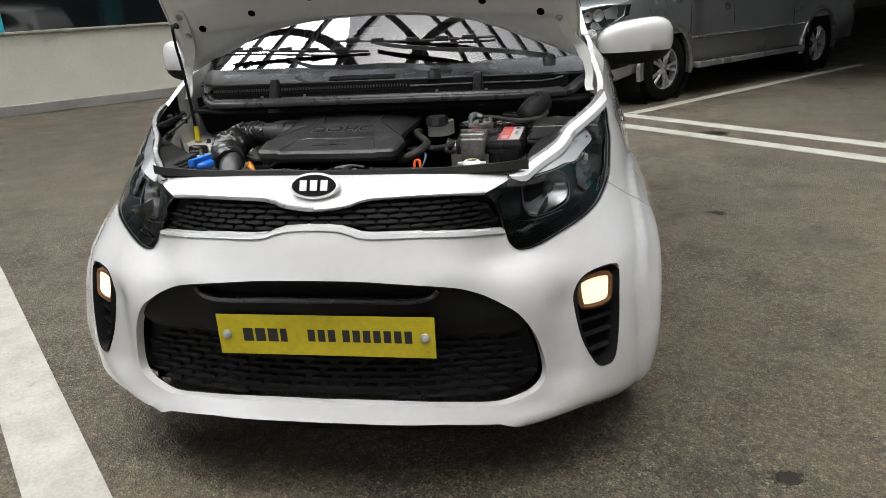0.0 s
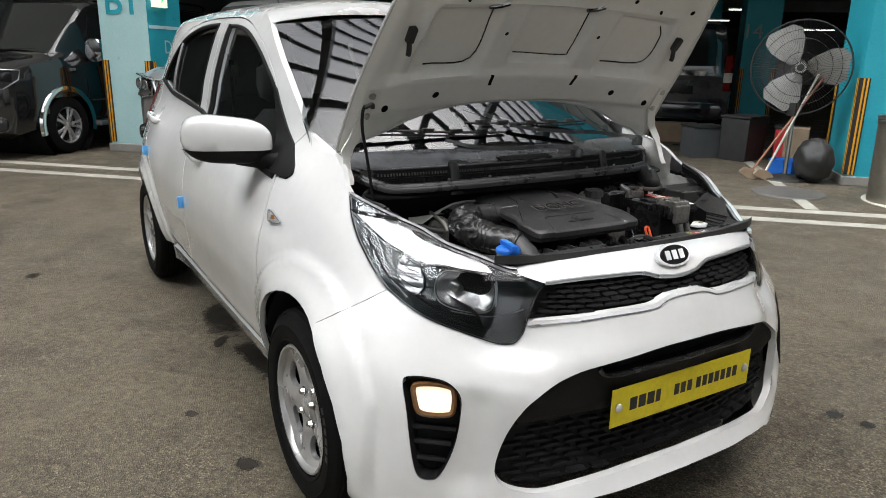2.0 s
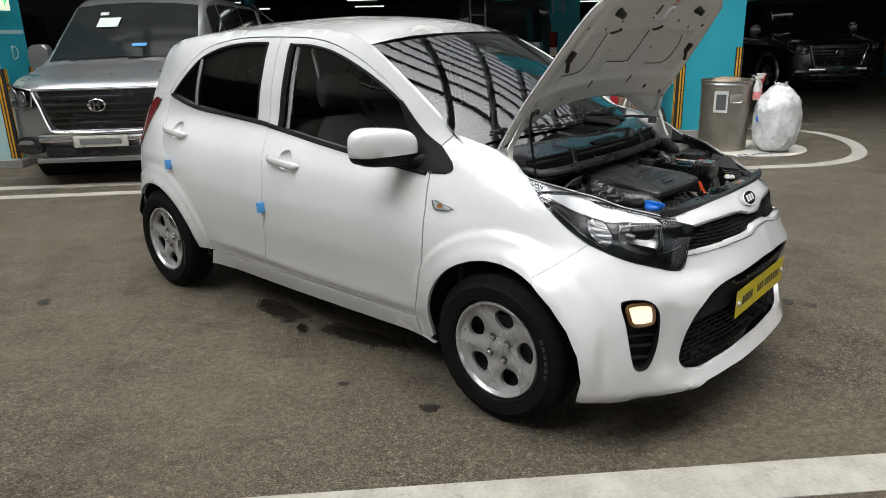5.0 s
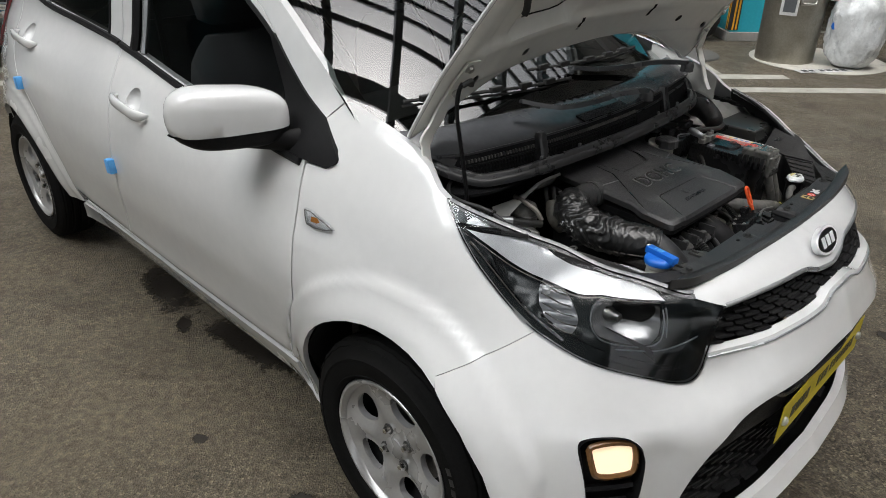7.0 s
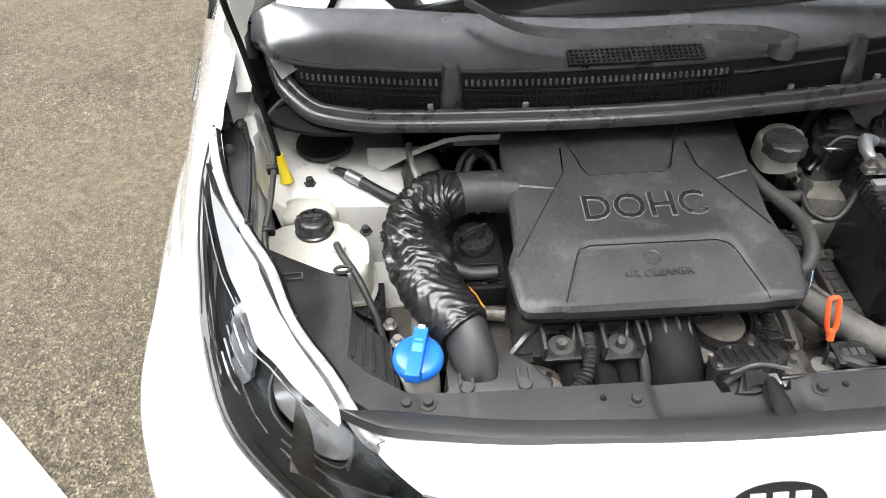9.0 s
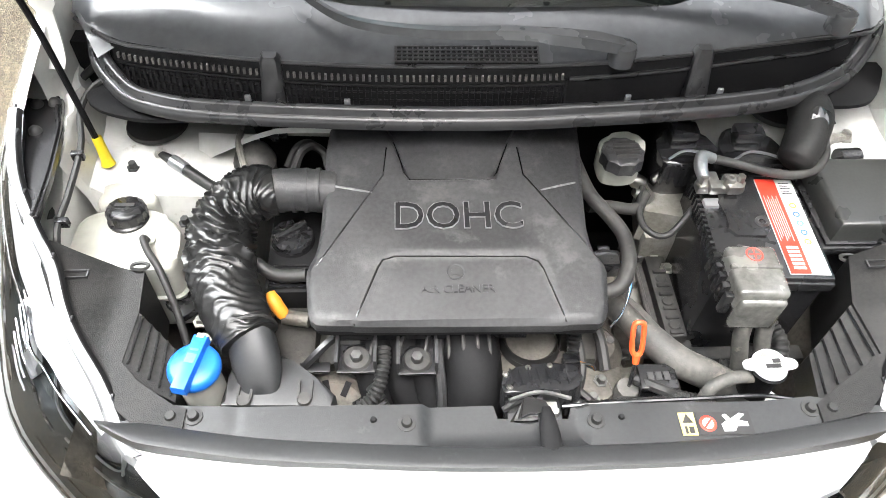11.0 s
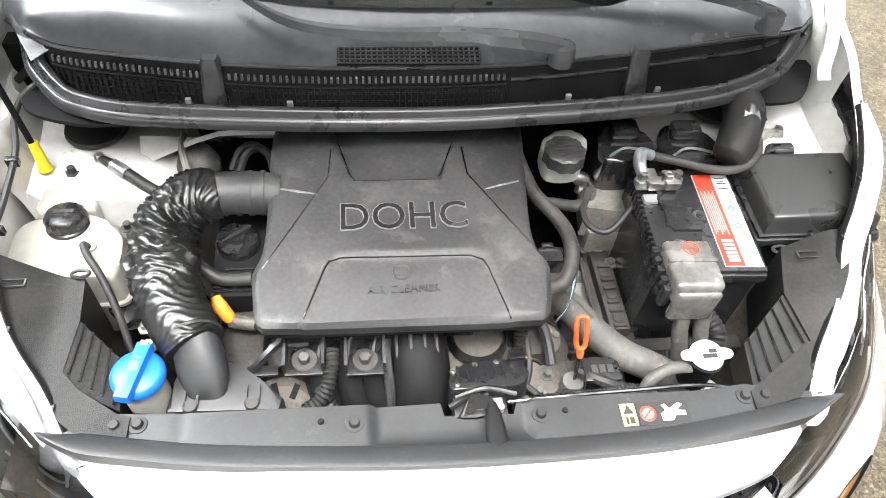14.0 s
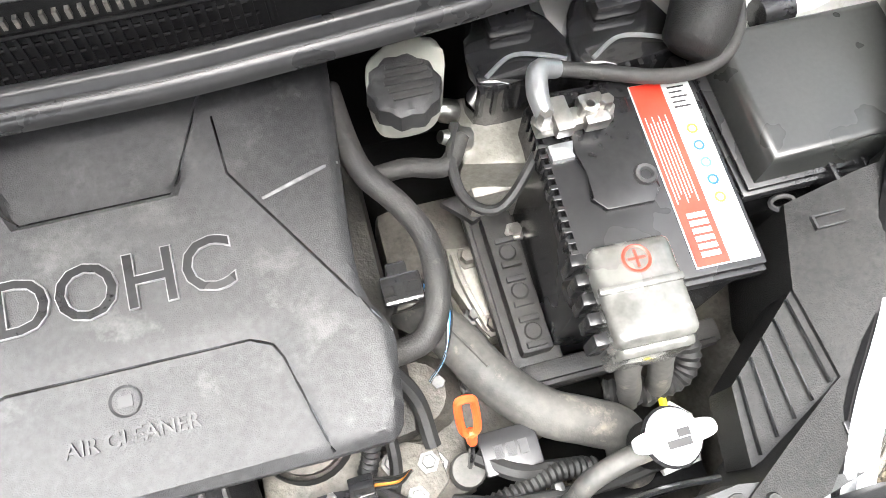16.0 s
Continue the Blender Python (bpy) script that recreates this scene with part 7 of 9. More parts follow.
for x, y in ((-.170, .342), (-.093, .338)):
    bb = part("cover_bracket", box(x - .024, x + .024, y - .020, y + .022, .742, .748, .002), BEZEL, block, "black bracket with a nut")
    bolt(bb, (x, y, .748), .0125, DULLBOLT, .012)
    part("bracket_pad", moved(lathe([(.008, .004), (.016, .0035), (.019, 0)], 24), Matrix.Translation((x, y, .748))), DUSTY, bb)
    for s in (-1, 1):
        part("bracket_wall", box(x + s * .024 - .002, x + s * .024 + .002, y - .016, y + .024, .742, .768), COVER, bb, smooth=False)
part("wiring_conduit", tube([(-.135, .352, .757), (-.136, .325, .752), (-.148, .295, .735), (-.185, .275, .72), (-.215, .27, .712)], .0085, 10, 6, True, .0012, .006), RUBBER, block, "ribbed black wiring conduit")
part("wiring_conduit", tube([(-.150, .31, .735), (-.130, .285, .70), (-.105, .27, .66)], .0085, 10, 6, True, .0012, .006), RUBBER, block, "ribbed black wiring conduit")
alt = part("alternator", lathe([(0, .02), (.045, .02), (.055, .01), (.058, -.04), (.05, -.06)], 28), CAST, car, "cast alternator with slots")
alt.matrix_basis = pose(-.205, .305, .665, 35, 10, 0)
for k in range(10):
    a = radians(36 * k)
    part("slot", box(.030, .050, -.004, .004, .0185, .0215), BLACK, alt, smooth=False).matrix_basis = Matrix.Rotation(a, 4, "Z")
thr = part("throttle_body", add(lathe([(.032, -.05), (.036, -.02), (.040, -.015), (.040, .0), (.034, .004), (.034, .02), (0, .02)], 28), box(-.045, .05, -.055, -.01, -.03, .005, .006)), CAST, car, "cast throttle body under a ribbed black housing")
thr.matrix_basis = pose(.062, .385, .70, 0, 0, 0)
motor = part("throttle_motor", prism(catmull([(-.055, -.028), (-.05, .008), (-.02, .020), (.03, .022), (.062, .010), (.066, -.012), (.04, -.030), (0, -.026)], closed=True, n=4), -.02, .014, .005), BEZEL, thr, "ribbed black housing")
motor.matrix_basis = pose(-.004, -.079, .040, -16, 0, 2) @ Matrix.Diagonal((.84, .9, 1, 1))
for k in range(7):
    part("rib", box(-.042 + .014 * k, -.040 + .014 * k, -.018, .012, .013, .018), BEZEL, motor, smooth=False)
for x, y in ((-.048, .006), (-.012, .016), (.022, .018), (-.046, -.020)):
    bolt(motor, (x, y, .014), .005, STEEL, .003)
part("plug", box(.040, .064, .004, .024, .010, .030, .003), GLOSSBLACK, motor)
for k in range(4):
    part("wire", tube([(.060, .012 + .003 * k, .022), (.085, .010 + .004 * k, .018 - .004 * k), (.10, .03, -.01)], .0014, 5), AMBER if k == 1 else RUBBER, motor)
ring = part("rubber_coupling", lathe([(.040, 0), (.042, .006), (.039, .012), (.042, .018), (.039, .024), (.040, .03)], 32), RUBBER, thr, "ribbed rubber coupling")
part("clamp", tube([(.041 * math.cos(a), .041 * math.sin(a), .003) for a in np.linspace(0, 2 * math.pi, 32)], .002, 5, 0), STEEL, thr)
gear = part("gearbox_casing", add(box(.115, .20, .30, .46, .52, .665, .02), moved(lathe([(0, .68), (.03, .678), (.045, .66), (.05, .6)], 20), Matrix.Translation((.16, .40, 0)))), CAST, car, "dirty cast gearbox casing")
for x, y, z in ((.135, .372, .672), (.165, .335, .668), (.148, .31, .668), (.125, .335, .668), (.185, .405, .668)):
    bolt(gear, (x, y, z), .011, DULLBOLT, .012)
for k, pts in enumerate([[(.10, .41, .73), (.125, .39, .72), (.13, .345, .70), (.118, .31, .68)], [(.14, .42, .74), (.16, .39, .71), (.165, .35, .69)], [(.105, .33, .70), (.14, .30, .69), (.16, .29, .66)], [(.20, .33, .70), (.225, .31, .71), (.25, .305, .70), (.29, .30, .69)], [(.17, .30, .70), (.22, .285, .72), (.30, .28, .71), (.36, .285, .70)]]):
    part("loom", tube(pts, .006 + .002 * (k % 2), 8), RUBBER, gear, "black wiring loom")
_a, _b = np.array((.1935, .368, .780)), np.array((.1955, .347, .737))
_side = np.array((.0068, 0, 0))
casting = part("selector_housing", prism([(.205, .468), (.238, .476), (.252, .430), (.244, .395), (.216, .392), (.204, .425)], .58, .642, .008), CAST, gear, "dusty cast selector housing")
for x, y in ((.214, .462), (.240, .468), (.246, .404), (.214, .402)):
    bolt(casting, (x, y, .642), .010, DULLBOLT, .009)
arm = part("mount_arm", prism([(.230, .545), (.262, .540), (.267, .47), (.270, .437), (.246, .440), (.227, .50)], .595, .648, .006), CASTPALE, gear, "dusty cast mount arm")
part("arm_rib", tube([(.236, .535, .648), (.238, .50, .650), (.250, .448, .648)], .004, 6), CASTPALE, arm)
for x, y in ((.250, .528), (.256, .452)):
    bolt(arm, (x, y, .648), .013, CAST, .010)
plate_ = part("mount_plate", prism([(.108, .348), (.140, .362), (.168, .350), (.172, .318), (.150, .300), (.118, .306)], .672, .682, .003), CAST, gear, "dusty pressed mounting plate")
for x, y in ((.126, .345), (.158, .338), (.142, .312)):
    bolt(plate_, (x, y, .682), .010, DULLBOLT, .010)
part("harness_end", tube([(.128, .398, .748), (.118, .372, .742), (.112, .352, .730), (.104, .338, .716)], .0075, 10, 6, True, .0011, .005), RUBBER, gear, "ribbed wiring harness end")
part("white_connector", box(.088, .098, .382, .394, .742, .756, .002), LABELWHITE, gear, "small white connector")
for k in range(7):
    part("spring_coil", tube([(.122 + .008 * math.cos(a), .392 + .008 * math.sin(a) - .004 * k, .716 - .003 * k) for a in np.linspace(0, 2 * math.pi, 11)], .0012, 4, 0), DULLBOLT, gear)
for k in range(5):
    part("harness_clip", box(.108 + .036 * k, .117 + .036 * k, .276, .292, .700 + .004 * (k % 2), .722, .003), BEZEL if k % 2 else DULLBOLT, gear)
part("front_harness", tube([(.095, .288, .705), (.15, .286, .712), (.21, .290, .708), (.262, .300, .700), (.30, .296, .69)], .0085, 10, 6, True, .0010, .006), RUBBER, gear, "ribbed black front harness")
lower = part("radiator_bracket", prism([(.352, .318), (.395, .335), (.412, .318), (.404, .276), (.366, .272)], .655, .662, .002), INNER, car, "white painted radiator bracket")
for x, y in ((.385, .318), (.396, .298)):
    part("bracket_hole", moved(lathe([(0, .0012), (.005, .0012), (.0052, 0)], 14), Matrix.Translation((x, y, .662))), INK, lower, smooth=False)
part("yellow_tape", tube([(.374, .352, .700), (.378, .336, .690), (.380, .322, .676)], .004, 6), YELLOWCAP, lower, "yellow wire sleeve")
part("cable_run", tube([(.40, .40, .72), (.408, .372, .715), (.398, .352, .70), (.366, .348, .69), (.33, .356, .68)], .012, 10, 6, True, .0010, .007), RUBBER, lower, "taped cable run")
tdip = part("gearbox_dipstick", add(tube([_b - _side * .5, _b * .8 + _a * .2 - _side, _a * .85 + _b * .15 - _side, _a - _side * .6, _a + _side * .6, _a * .85 + _b * .15 + _side, _b * .8 + _a * .2 + _side, _b + _side * .5, _b - _side * .5], .0036, 8, 5), tube([_b, _b * 1.3 - _a * .3], [.006, .0045], 8, 0)), ORANGE, car, "orange gearbox dipstick loop")
part("stick", tube([_b * 1.25 - _a * .25, (.192, .325, .695), (.188, .318, .66)], .0026, 6), GLOSSBLACK, tdip)
part("tube_end", moved(lathe([(.016, -.08), (.016, -.004), (.0145, .002), (.0, .003)], 18), Matrix.Translation((.190, .322, .690))), HOSE, tdip, "dusty rubber tube end")
relay = part("relay_box", box(.205, .250, .312, .345, .66, .705, .004), GLOSSBLACK, car, "small black relay box")
part("relay_lid", box(.202, .253, .310, .347, .700, .712, .003), BEZEL, relay)
for k in range(3):
    part("lid_mark", box(.213 + .011 * k, .221 + .011 * k, .322, .334, .712, .7128), COVER, relay, smooth=False)

# Radiator hoses, cap and reservoirs on the left.
big = part("radiator_hose", tube([(.145, .505, .655), (.178, .476, .688), (.206, .436, .704), (.232, .388, .708), (.266, .352, .705), (.305, .333, .698), (.334, .318, .682), (.345, .285, .64)], .0215, 20), HOSE, car, "thick dusty grey radiator hose")
part("hose_mark", tube([(.196, .452, .7270), (.214, .420, .7305), (.226, .398, .7315)], .0016, 5), HOSE, big)
radcap = part("radiator_cap", moved(lathe([(0, .008), (.017, .0085), (.020, .006), (.022, .0), (.020, -.004)], 28), Matrix.Translation((.340, .300, .785))), BROW, car, "silver radiator cap with a yellow and white label")
for s in (-1, 1):
    part("ear", moved(prism(catmull([(.014, -.009), (.031, -.006), (.034, 0), (.031, .006), (.014, .009)], closed=False, n=4), -.001, .003, .001), pose(.340, .300, .786, 0, 0, 0 if s > 0 else 180)), BROW, radcap)
part("label", moved(lathe([(0, .0092), (.015, .0090), (.015, .008)], 24), Matrix.Translation((.340, .300, .785))), LABELWHITE, radcap, "pale printed label")
part("label_half", moved(prism([(.015 * math.cos(a), .015 * math.sin(a)) for a in np.linspace(.45, math.pi - .45, 14)], .0092, .0098), Matrix.Translation((.340, .300, .785))), PALEYELLOW, radcap, smooth=False)
part("label_mark", moved(add(box(-.010, .009, -.009, -.003, .0093, .0098), box(.000, .010, -.002, .004, .0093, .0098)), Matrix.Translation((.340, .300, .785))), INK, radcap, smooth=False)
part("filler_neck", moved(lathe([(.020, -.06), (.020, -.01), (.024, -.004), (0, -.004)], 20), Matrix.Translation((.340, .300, .785))), BLACK, radcap)
part("overflow_hose", tube([(.325, .296, .765), (.30, .293, .768), (.272, .285, .760), (.262, .275, .735), (.258, .272, .70)], .0085, 10), HOSE, radcap, "black overflow hose")
hose = part("heater_hose", tube([(.148, .66, .80), (.152, .60, .808), (.160, .565, .808), (.182, .535, .800), (.197, .500, .796), (.195, .455, .794), (.180, .425, .786), (.158, .418, .778), (.135, .420, .770)], .0105, 14), DUSTY, car, "bent rubber heater hose")
part("heater_hose", tube([(.165, .58, .77), (.20, .585, .765), (.235, .575, .77), (.255, .60, .775)], .009, 10), DUSTY, hose, "thin rubber hose")
sens = part("sensor_plug", add(box(.150, .185, .452, .478, .765, .795, .004), box(.158, .176, .470, .49, .77, .79, .003)), GLOSSBLACK, car, "black sensor plug with wires")
for k in range(4):
    part("wire", tube([(.185, .456 + .005 * k, .785), (.198 + .002 * k, .448, .775), (.192, .415, .745), (.175, .40, .72)], .0014, 5), (RUBBER, LABELWHITE, BLUETAPE, RUBBER)[k], sens)
bres = part("brake_reservoir", prism(catmull([(.181, .612), (.183, .655), (.212, .672), (.245, .67), (.250, .645), (.238, .612), (.222, .600), (.195, .600)], closed=True, n=4), .795, .834, .008, 3), WHITEPLASTIC, car, "white brake fluid reservoir with a black cap")
bc = lathe([(0, .022), (.026, .022), (.030, .019), (.031, .0), (.026, -.004)], 40)
for v in bc.verts:
    r = math.hypot(v.co.x, v.co.y)
    if r > .028:
        k = 1 + .05 * math.cos(10 * math.atan2(v.co.y, v.co.x))
        v.co.x *= k
        v.co.y *= k
bcap = part("reservoir_cap", moved(bc, Matrix.Translation((.208, .616, .828))), COVER, bres, "black scalloped cap with raised marks")
for k in range(5):
    part("cap_mark", box(.192 + .002 * abs(k - 2), .232 - .002 * abs(k - 2), .601 + .0075 * k, .605 + .0075 * k, .850, .8512), DUSTY, bcap, smooth=False)
brk = part("engine_mount_bracket", add(prism([(.250, .575), (.262, .648), (.345, .652), (.352, .60), (.31, .562)], .70, .765, .010), box(.26, .33, .56, .60, .60, .72, .008)), CASTPALE, car, "pale cast aluminium bracket")
for x, y in ((.262, .60), (.258, .632)):
    part("stud", moved(lathe([(0, .03), (.006, .03), (.008, .02), (.012, .012), (.012, 0)], 10), Matrix.Translation((x, y, .765)) @ Matrix.Rotation(radians(-60), 4, "Y")), STEEL, brk)
part("fuel_line", tube([(.252, .61, .78), (.240, .575, .775), (.245, .54, .765), (.275, .525, .77), (.33, .575, .80)], .005, 8), RUBBER, brk)
for x, y, w in ((.314, .655, .042), (.412, .652, .044)):
    ecu = part("control_unit_plug", prism(catmull([(x - w, y - .040), (x - w, y + .006), (x - w * .55, y + .038), (x + w * .45, y + .038), (x + w, y + .0), (x + w * 1.1, y - .035), (x, y - .045)], closed=True, n=3), .765, .828, .008, 3), GLOSSBLACK, car, "black multi-pin control unit plug")
    part("lever", box(x - w * .5, x + w * .5, y + .0, y + .030, .828, .846, .006), BEZEL, ecu)
    # Grey thread paints the highlight along the plug's front edge.
    part("edge_glint", tube([(x - w * .8, y - .036, .829), (x - w * .2, y - .022, .832), (x + w * .4, y - .026, .832), (x + w * .95, y - .034, .829)], .0022, 6), GREYLINE, ecu)
    for k in range(6):
        part("tooth", box(x - w + .012 * k, x - w + .004 + .012 * k, y - .050, y - .034, .79, .826), BEZEL, ecu, smooth=False)
    part("cable_tail", tube([(x + w * .3, y + .03, .80), (x + w * .6, y + .07, .80), (x + w, y + .10, .78)], .010, 10, 6, True, .001, .006), RUBBER, ecu)
boot = part("cable_boot", tube([(.506, .704, .860), (.500, .688, .868), (.490, .655, .870), (.468, .615, .857), (.455, .598, .846), (.450, .592, .842)], [.020, .030, .031, .029, .026, .016], 28), GRAINED, car, "bulging black cable boot")
part("boot_badge", moved(lathe([(0, .003), (.014, .002), (.016, 0)], 24), Matrix.Translation((.484, .630, .890)) @ Matrix.Rotation(radians(38), 4, "X") @ Matrix.Diagonal((.9, 1.4, 1, 1))), GLOSSBLACK, boot)
part("boot_strap", tube([(.462, .632, .868), (.478, .640, .896), (.498, .645, .898), (.516, .640, .878)], .002, 6), RUBBER, boot)
part("positive_cable", tube([(.514, .640, .850), (.508, .612, .842), (.488, .588, .840), (.466, .578, .839), (.445, .576, .838), (.415, .578, .841), (.375, .588, .846), (.335, .602, .846)], .0066, 10), DUSTY, car, "thick grey battery cable")

# Battery.
bpose = pose(.372, .498, 0, 0, 0, -2.3)
batt = part("battery", moved(box(-.066, .080, -.086, .096, .60, .806, .004), bpose), BEZEL, car, "black car battery with a red and white label")
part("battery_lid", moved(box(-.063, .0835, -.090, .099, .804, .819, .003), bpose), BEZEL, batt)
part("lid_foot", moved(box(-.060, .0845, -.094, -.086, .796, .812, .002), bpose), BEZEL, batt)
lid_raise = [(-.050, .078), (-.02, .083), (.018, .078), (.017, .045), (.021, .03), (.014, .012), (.019, -.010), (.010, -.022), (-.030, -.022), (-.040, -.010), (-.035, .015), (-.043, .035), (-.037, .05)]
part("lid_panel", moved(prism(lid_raise, .818, .8245, .002), bpose), BEZEL, batt)
part("vent_plug", moved(lathe([(.0045, .001), (.006, .003), (.009, .003), (.010, 0)], 20), bpose @ Matrix.Translation((.010, .002, .8245))), COVER, batt)
label = part("battery_label", moved(box(.0245, .0790, -.084, .089, .8185, .8200, .0005), bpose), LABELWHITE, batt, "red and white battery label", smooth=False)
part("label_red", moved(box(.0255, .0530, -.083, .088, .8200, .8208), bpose), LABELRED, label, smooth=False)
for k in range(6):
    part("label_mark", moved(box(.032, .048, -.076 + .0068 * k, -.0715 + .0068 * k, .8208, .8213), bpose), LABELWHITE, label, smooth=False)
for k, m in enumerate((YELLOWCAP, BLUE, BLUETAPE, BLUE, YELLOWCAP)):
    part("label_dot", moved(lathe([(.0030, 0), (.0036, .0006), (.0046, .0006), (.0050, 0)], 12), bpose @ Matrix.Translation((.066, -.028 + .0165 * k, .8200))), m, label, smooth=False)
for k in range(7):
    part("label_line", moved(box(.0285 + .003 * k, .0293 + .003 * k, -.028 + .004 * (k % 3), .055 - .006 * (k % 2), .8208, .8212), bpose), LABELWHITE, label, smooth=False)
for k in range(5):
    part("label_line", moved(box(.058, .073 - .003 * (k % 2), .060 + .005 * k, .0615 + .005 * k, .8200, .8205), bpose), INK, label, smooth=False)
for k in range(14):
    part("lid_tooth", moved(box(-.0685, -.056, -.052 + .0098 * k, -.0475 + .0098 * k, .797, .8185, .001), bpose), BEZEL, batt, smooth=False)
tcov = part("terminal_cover", moved(box(-.064, .002, -.136, -.056, .806, .846, .010, 4), bpose), CLEARCOVER, batt, "milky terminal cover with a red plus mark")
part("cover_skirt", moved(box(-.060, .000, -.142, -.126, .776, .834, .007, 3), bpose), CLEARCOVER, tcov)
part("cover_flap", moved(box(-.066, .000, -.096, -.090, .842, .849, .002), bpose), CLEARCOVER, tcov)
part("plus_mark", moved(add(lathe([(.009, 0), (.0105, .0006), (.0115, 0)], 24), add(box(-.007, .007, -.0010, .0010, 0, .0006), box(-.0010, .0010, -.007, .007, 0, .0006))), bpose @ Matrix.Translation((-.030, -.073, .8462))), LABELRED, tcov, smooth=False)
for k in range(5):
    part("hinge_pin", moved(box(-.074, -.062, -.128 + .016 * k, -.118 + .016 * k, .792 + .003 * (k % 2), .828, .002), bpose), BEZEL, tcov)
# Added black filler: puts the gap's darkness in front of the white wing.
part("gap_filler", box(.455, .540, .600, .660, .70, .806, .006), BEZEL, car, "black filler that darkens the gap beside the fuse box")
for k in (0, 1):
    part("battery_cable", tube([(.338 + .025 * k, .375, .79), (.335 + .03 * k, .362, .755), (.345 + .028 * k, .350, .71), (.355 + .02 * k, .345, .66)], .011, 10), HOSE, batt, "thick battery cable")
clamp = part("battery_clamp", add(add(box(.304, .372, .552, .570, .824, .836, .003), box(.318, .334, .545, .578, .830, .845, .003)), add(box(.344, .366, .546, .576, .828, .843, .004), moved(lathe([(.004, .014), (.0075, .013), (.0085, 0)], 16), Matrix.Translation((.350, .561, .836))))), STEEL, car, "bright steel battery clamp")
part("sensor_plug", box(.312, .342, .530, .546, .812, .824, .003), GREYLINE, clamp, "pale plug")
part("cable_lug", tube([(.336, .602, .846), (.318, .600, .852), (.311, .582, .850), (.312, .562, .844)], [.008, .0095, .0095, .008], 10), GREYLINE, clamp)
for x, y in ((.311, .560), (.364, .561)):
    bolt(clamp, (x, y, .838), .010, STEEL, .014)
tray = part("battery_tray", box(.258, .312, .392, .578, .640, .658, .004), DUSTY, car, "dusty black battery tray with bolts")
part("tray_lip", box(.262, .470, .378, .402, .625, .662, .004), DUSTY, tray)
part("tray_step", box(.270, .302, .410, .560, .655, .676, .004), DUSTY, tray)
part("tray_edge", tube([(.257, .578, .662), (.257, .40, .662), (.275, .380, .664), (.46, .378, .664)], .004, 6, 0), DUSTY, tray)
for x, y in ((.286, .568), (.300, .534)):
    bolt(tray, (x, y, .676), .011, STEEL, .008)
for k in range(3):
    y = .430 + .042 * k
    part("boss", moved(lathe([(.003, .002), (.0075, .002), (.009, 0)], 16), Matrix.Translation((.286, y, .676))), DUSTY, tray)
    for d in (-.013, .013):
        part("rib", box(.276, .296, y + d - .003, y + d + .003, .675, .680, .001), DUSTY, tray)
part("tray_foot", moved(prism([(.235, .585), (.300, .60), (.312, .575), (.262, .556)], .664, .674, .002), Matrix.Identity(4)), DUSTY, tray)

# Fuse box.
fuse = part("fuse_box", box(.472, .650, .472, .625, .60, .792, .008), BEZEL, car, "black fuse box with a sloping lid")
lid = part("lid", prism([(.474, .474), (.648, .474), (.652, .614), (.478, .614)], .806, .841, .008, 3, .07), SATINLID, fuse, "satin black lid")
part("lid_rim", box(.464, .656, .466, .622, .790, .806, .006), BEZEL, fuse)
part("lid_lip", box(.468, .652, .470, .618, .8055, .811, .002), BEZEL, fuse)
for x in (.545, .575, .615):
    part("lid_clip", box(x - .003, x + .003, .456, .476, .780, .816, .002), BEZEL, fuse)
part("latch", box(.548, .572, .455, .468, .786, .802, .003), GLOSSBLACK, fuse)
part("side_plug", tube([(.548, .634, .815), (.580, .636, .815)], .015, 14, 0), BEZEL, fuse)
part("earth_strap", tube([(.530, .652, .826), (.548, .668, .824), (.576, .678, .816)], [.008, .009, .006], 8), CASTPALE, fuse)
bolt(fuse, (.578, .680, .815), .013, STEEL, .012)

# Cables along the right-hand tower.
earth = part("earth_cable", tube([(-.472, .676, .790), (-.455, .660, .795), (-.425, .640, .790), (-.395, .62, .782), (-.365, .605, .775)], [.005, .008, .0085, .0085], 10), RUBBER, car, "black earth cable with a silver sleeve")
part("sleeve", tube([(-.450, .657, .7945), (-.428, .642, .7905)], .0098, 12, 0), GREYLINE, earth)
bolt(earth, (-.472, .677, .790), .010, STEEL, .008)
part("thin_hose", tube([(-.575, .80, .86), (-.60, .765, .845), (-.603, .70, .825), (-.598, .64, .812), (-.59, .58, .80), (-.592, .545, .79)], .006, 8), RUBBER, car, "thin black hose along the inner wing")
mount = part("engine_mount", add(box(-.365, -.31, .40, .46, .62, .70, .006), box(-.40, -.33, .42, .50, .60, .66, .008)), CAST, car, "pale cast engine mount")
for x, y in ((-.395, .44), (-.385, .41), (-.345, .43)):
    bolt(mount, (x, y, .69), .011, STEEL, .01)
canister = part("vacuum_canister", moved(lathe([(0, .030), (.012, .029), (.026, .020), (.032, .004), (.030, -.03), (.028, -.08)], 24), Matrix.Translation((-.335, .678, .772))), HOSE, car, "grey dusty canister by the firewall")
part("canister_band", tube([(-.335 + .031 * math.cos(a), .678 + .031 * math.sin(a), .772) for a in np.linspace(0, 2 * math.pi, 24)], .002, 5, 0), DULLBOLT, canister)
part("canister_pipe", tube([(-.352, .700, .812), (-.353, .680, .810), (-.349, .662, .802), (-.342, .640, .790), (-.340, .622, .770)], .0055, 8), CASTPALE, canister, "bent alloy pipe")
loops = part("vacuum_hose", tube([(-.270, .640, .79), (-.258, .655, .812), (-.242, .668, .812), (-.226, .664, .800), (-.22, .645, .79)], .0065, 8), RUBBER, car, "black vacuum hose by the firewall")
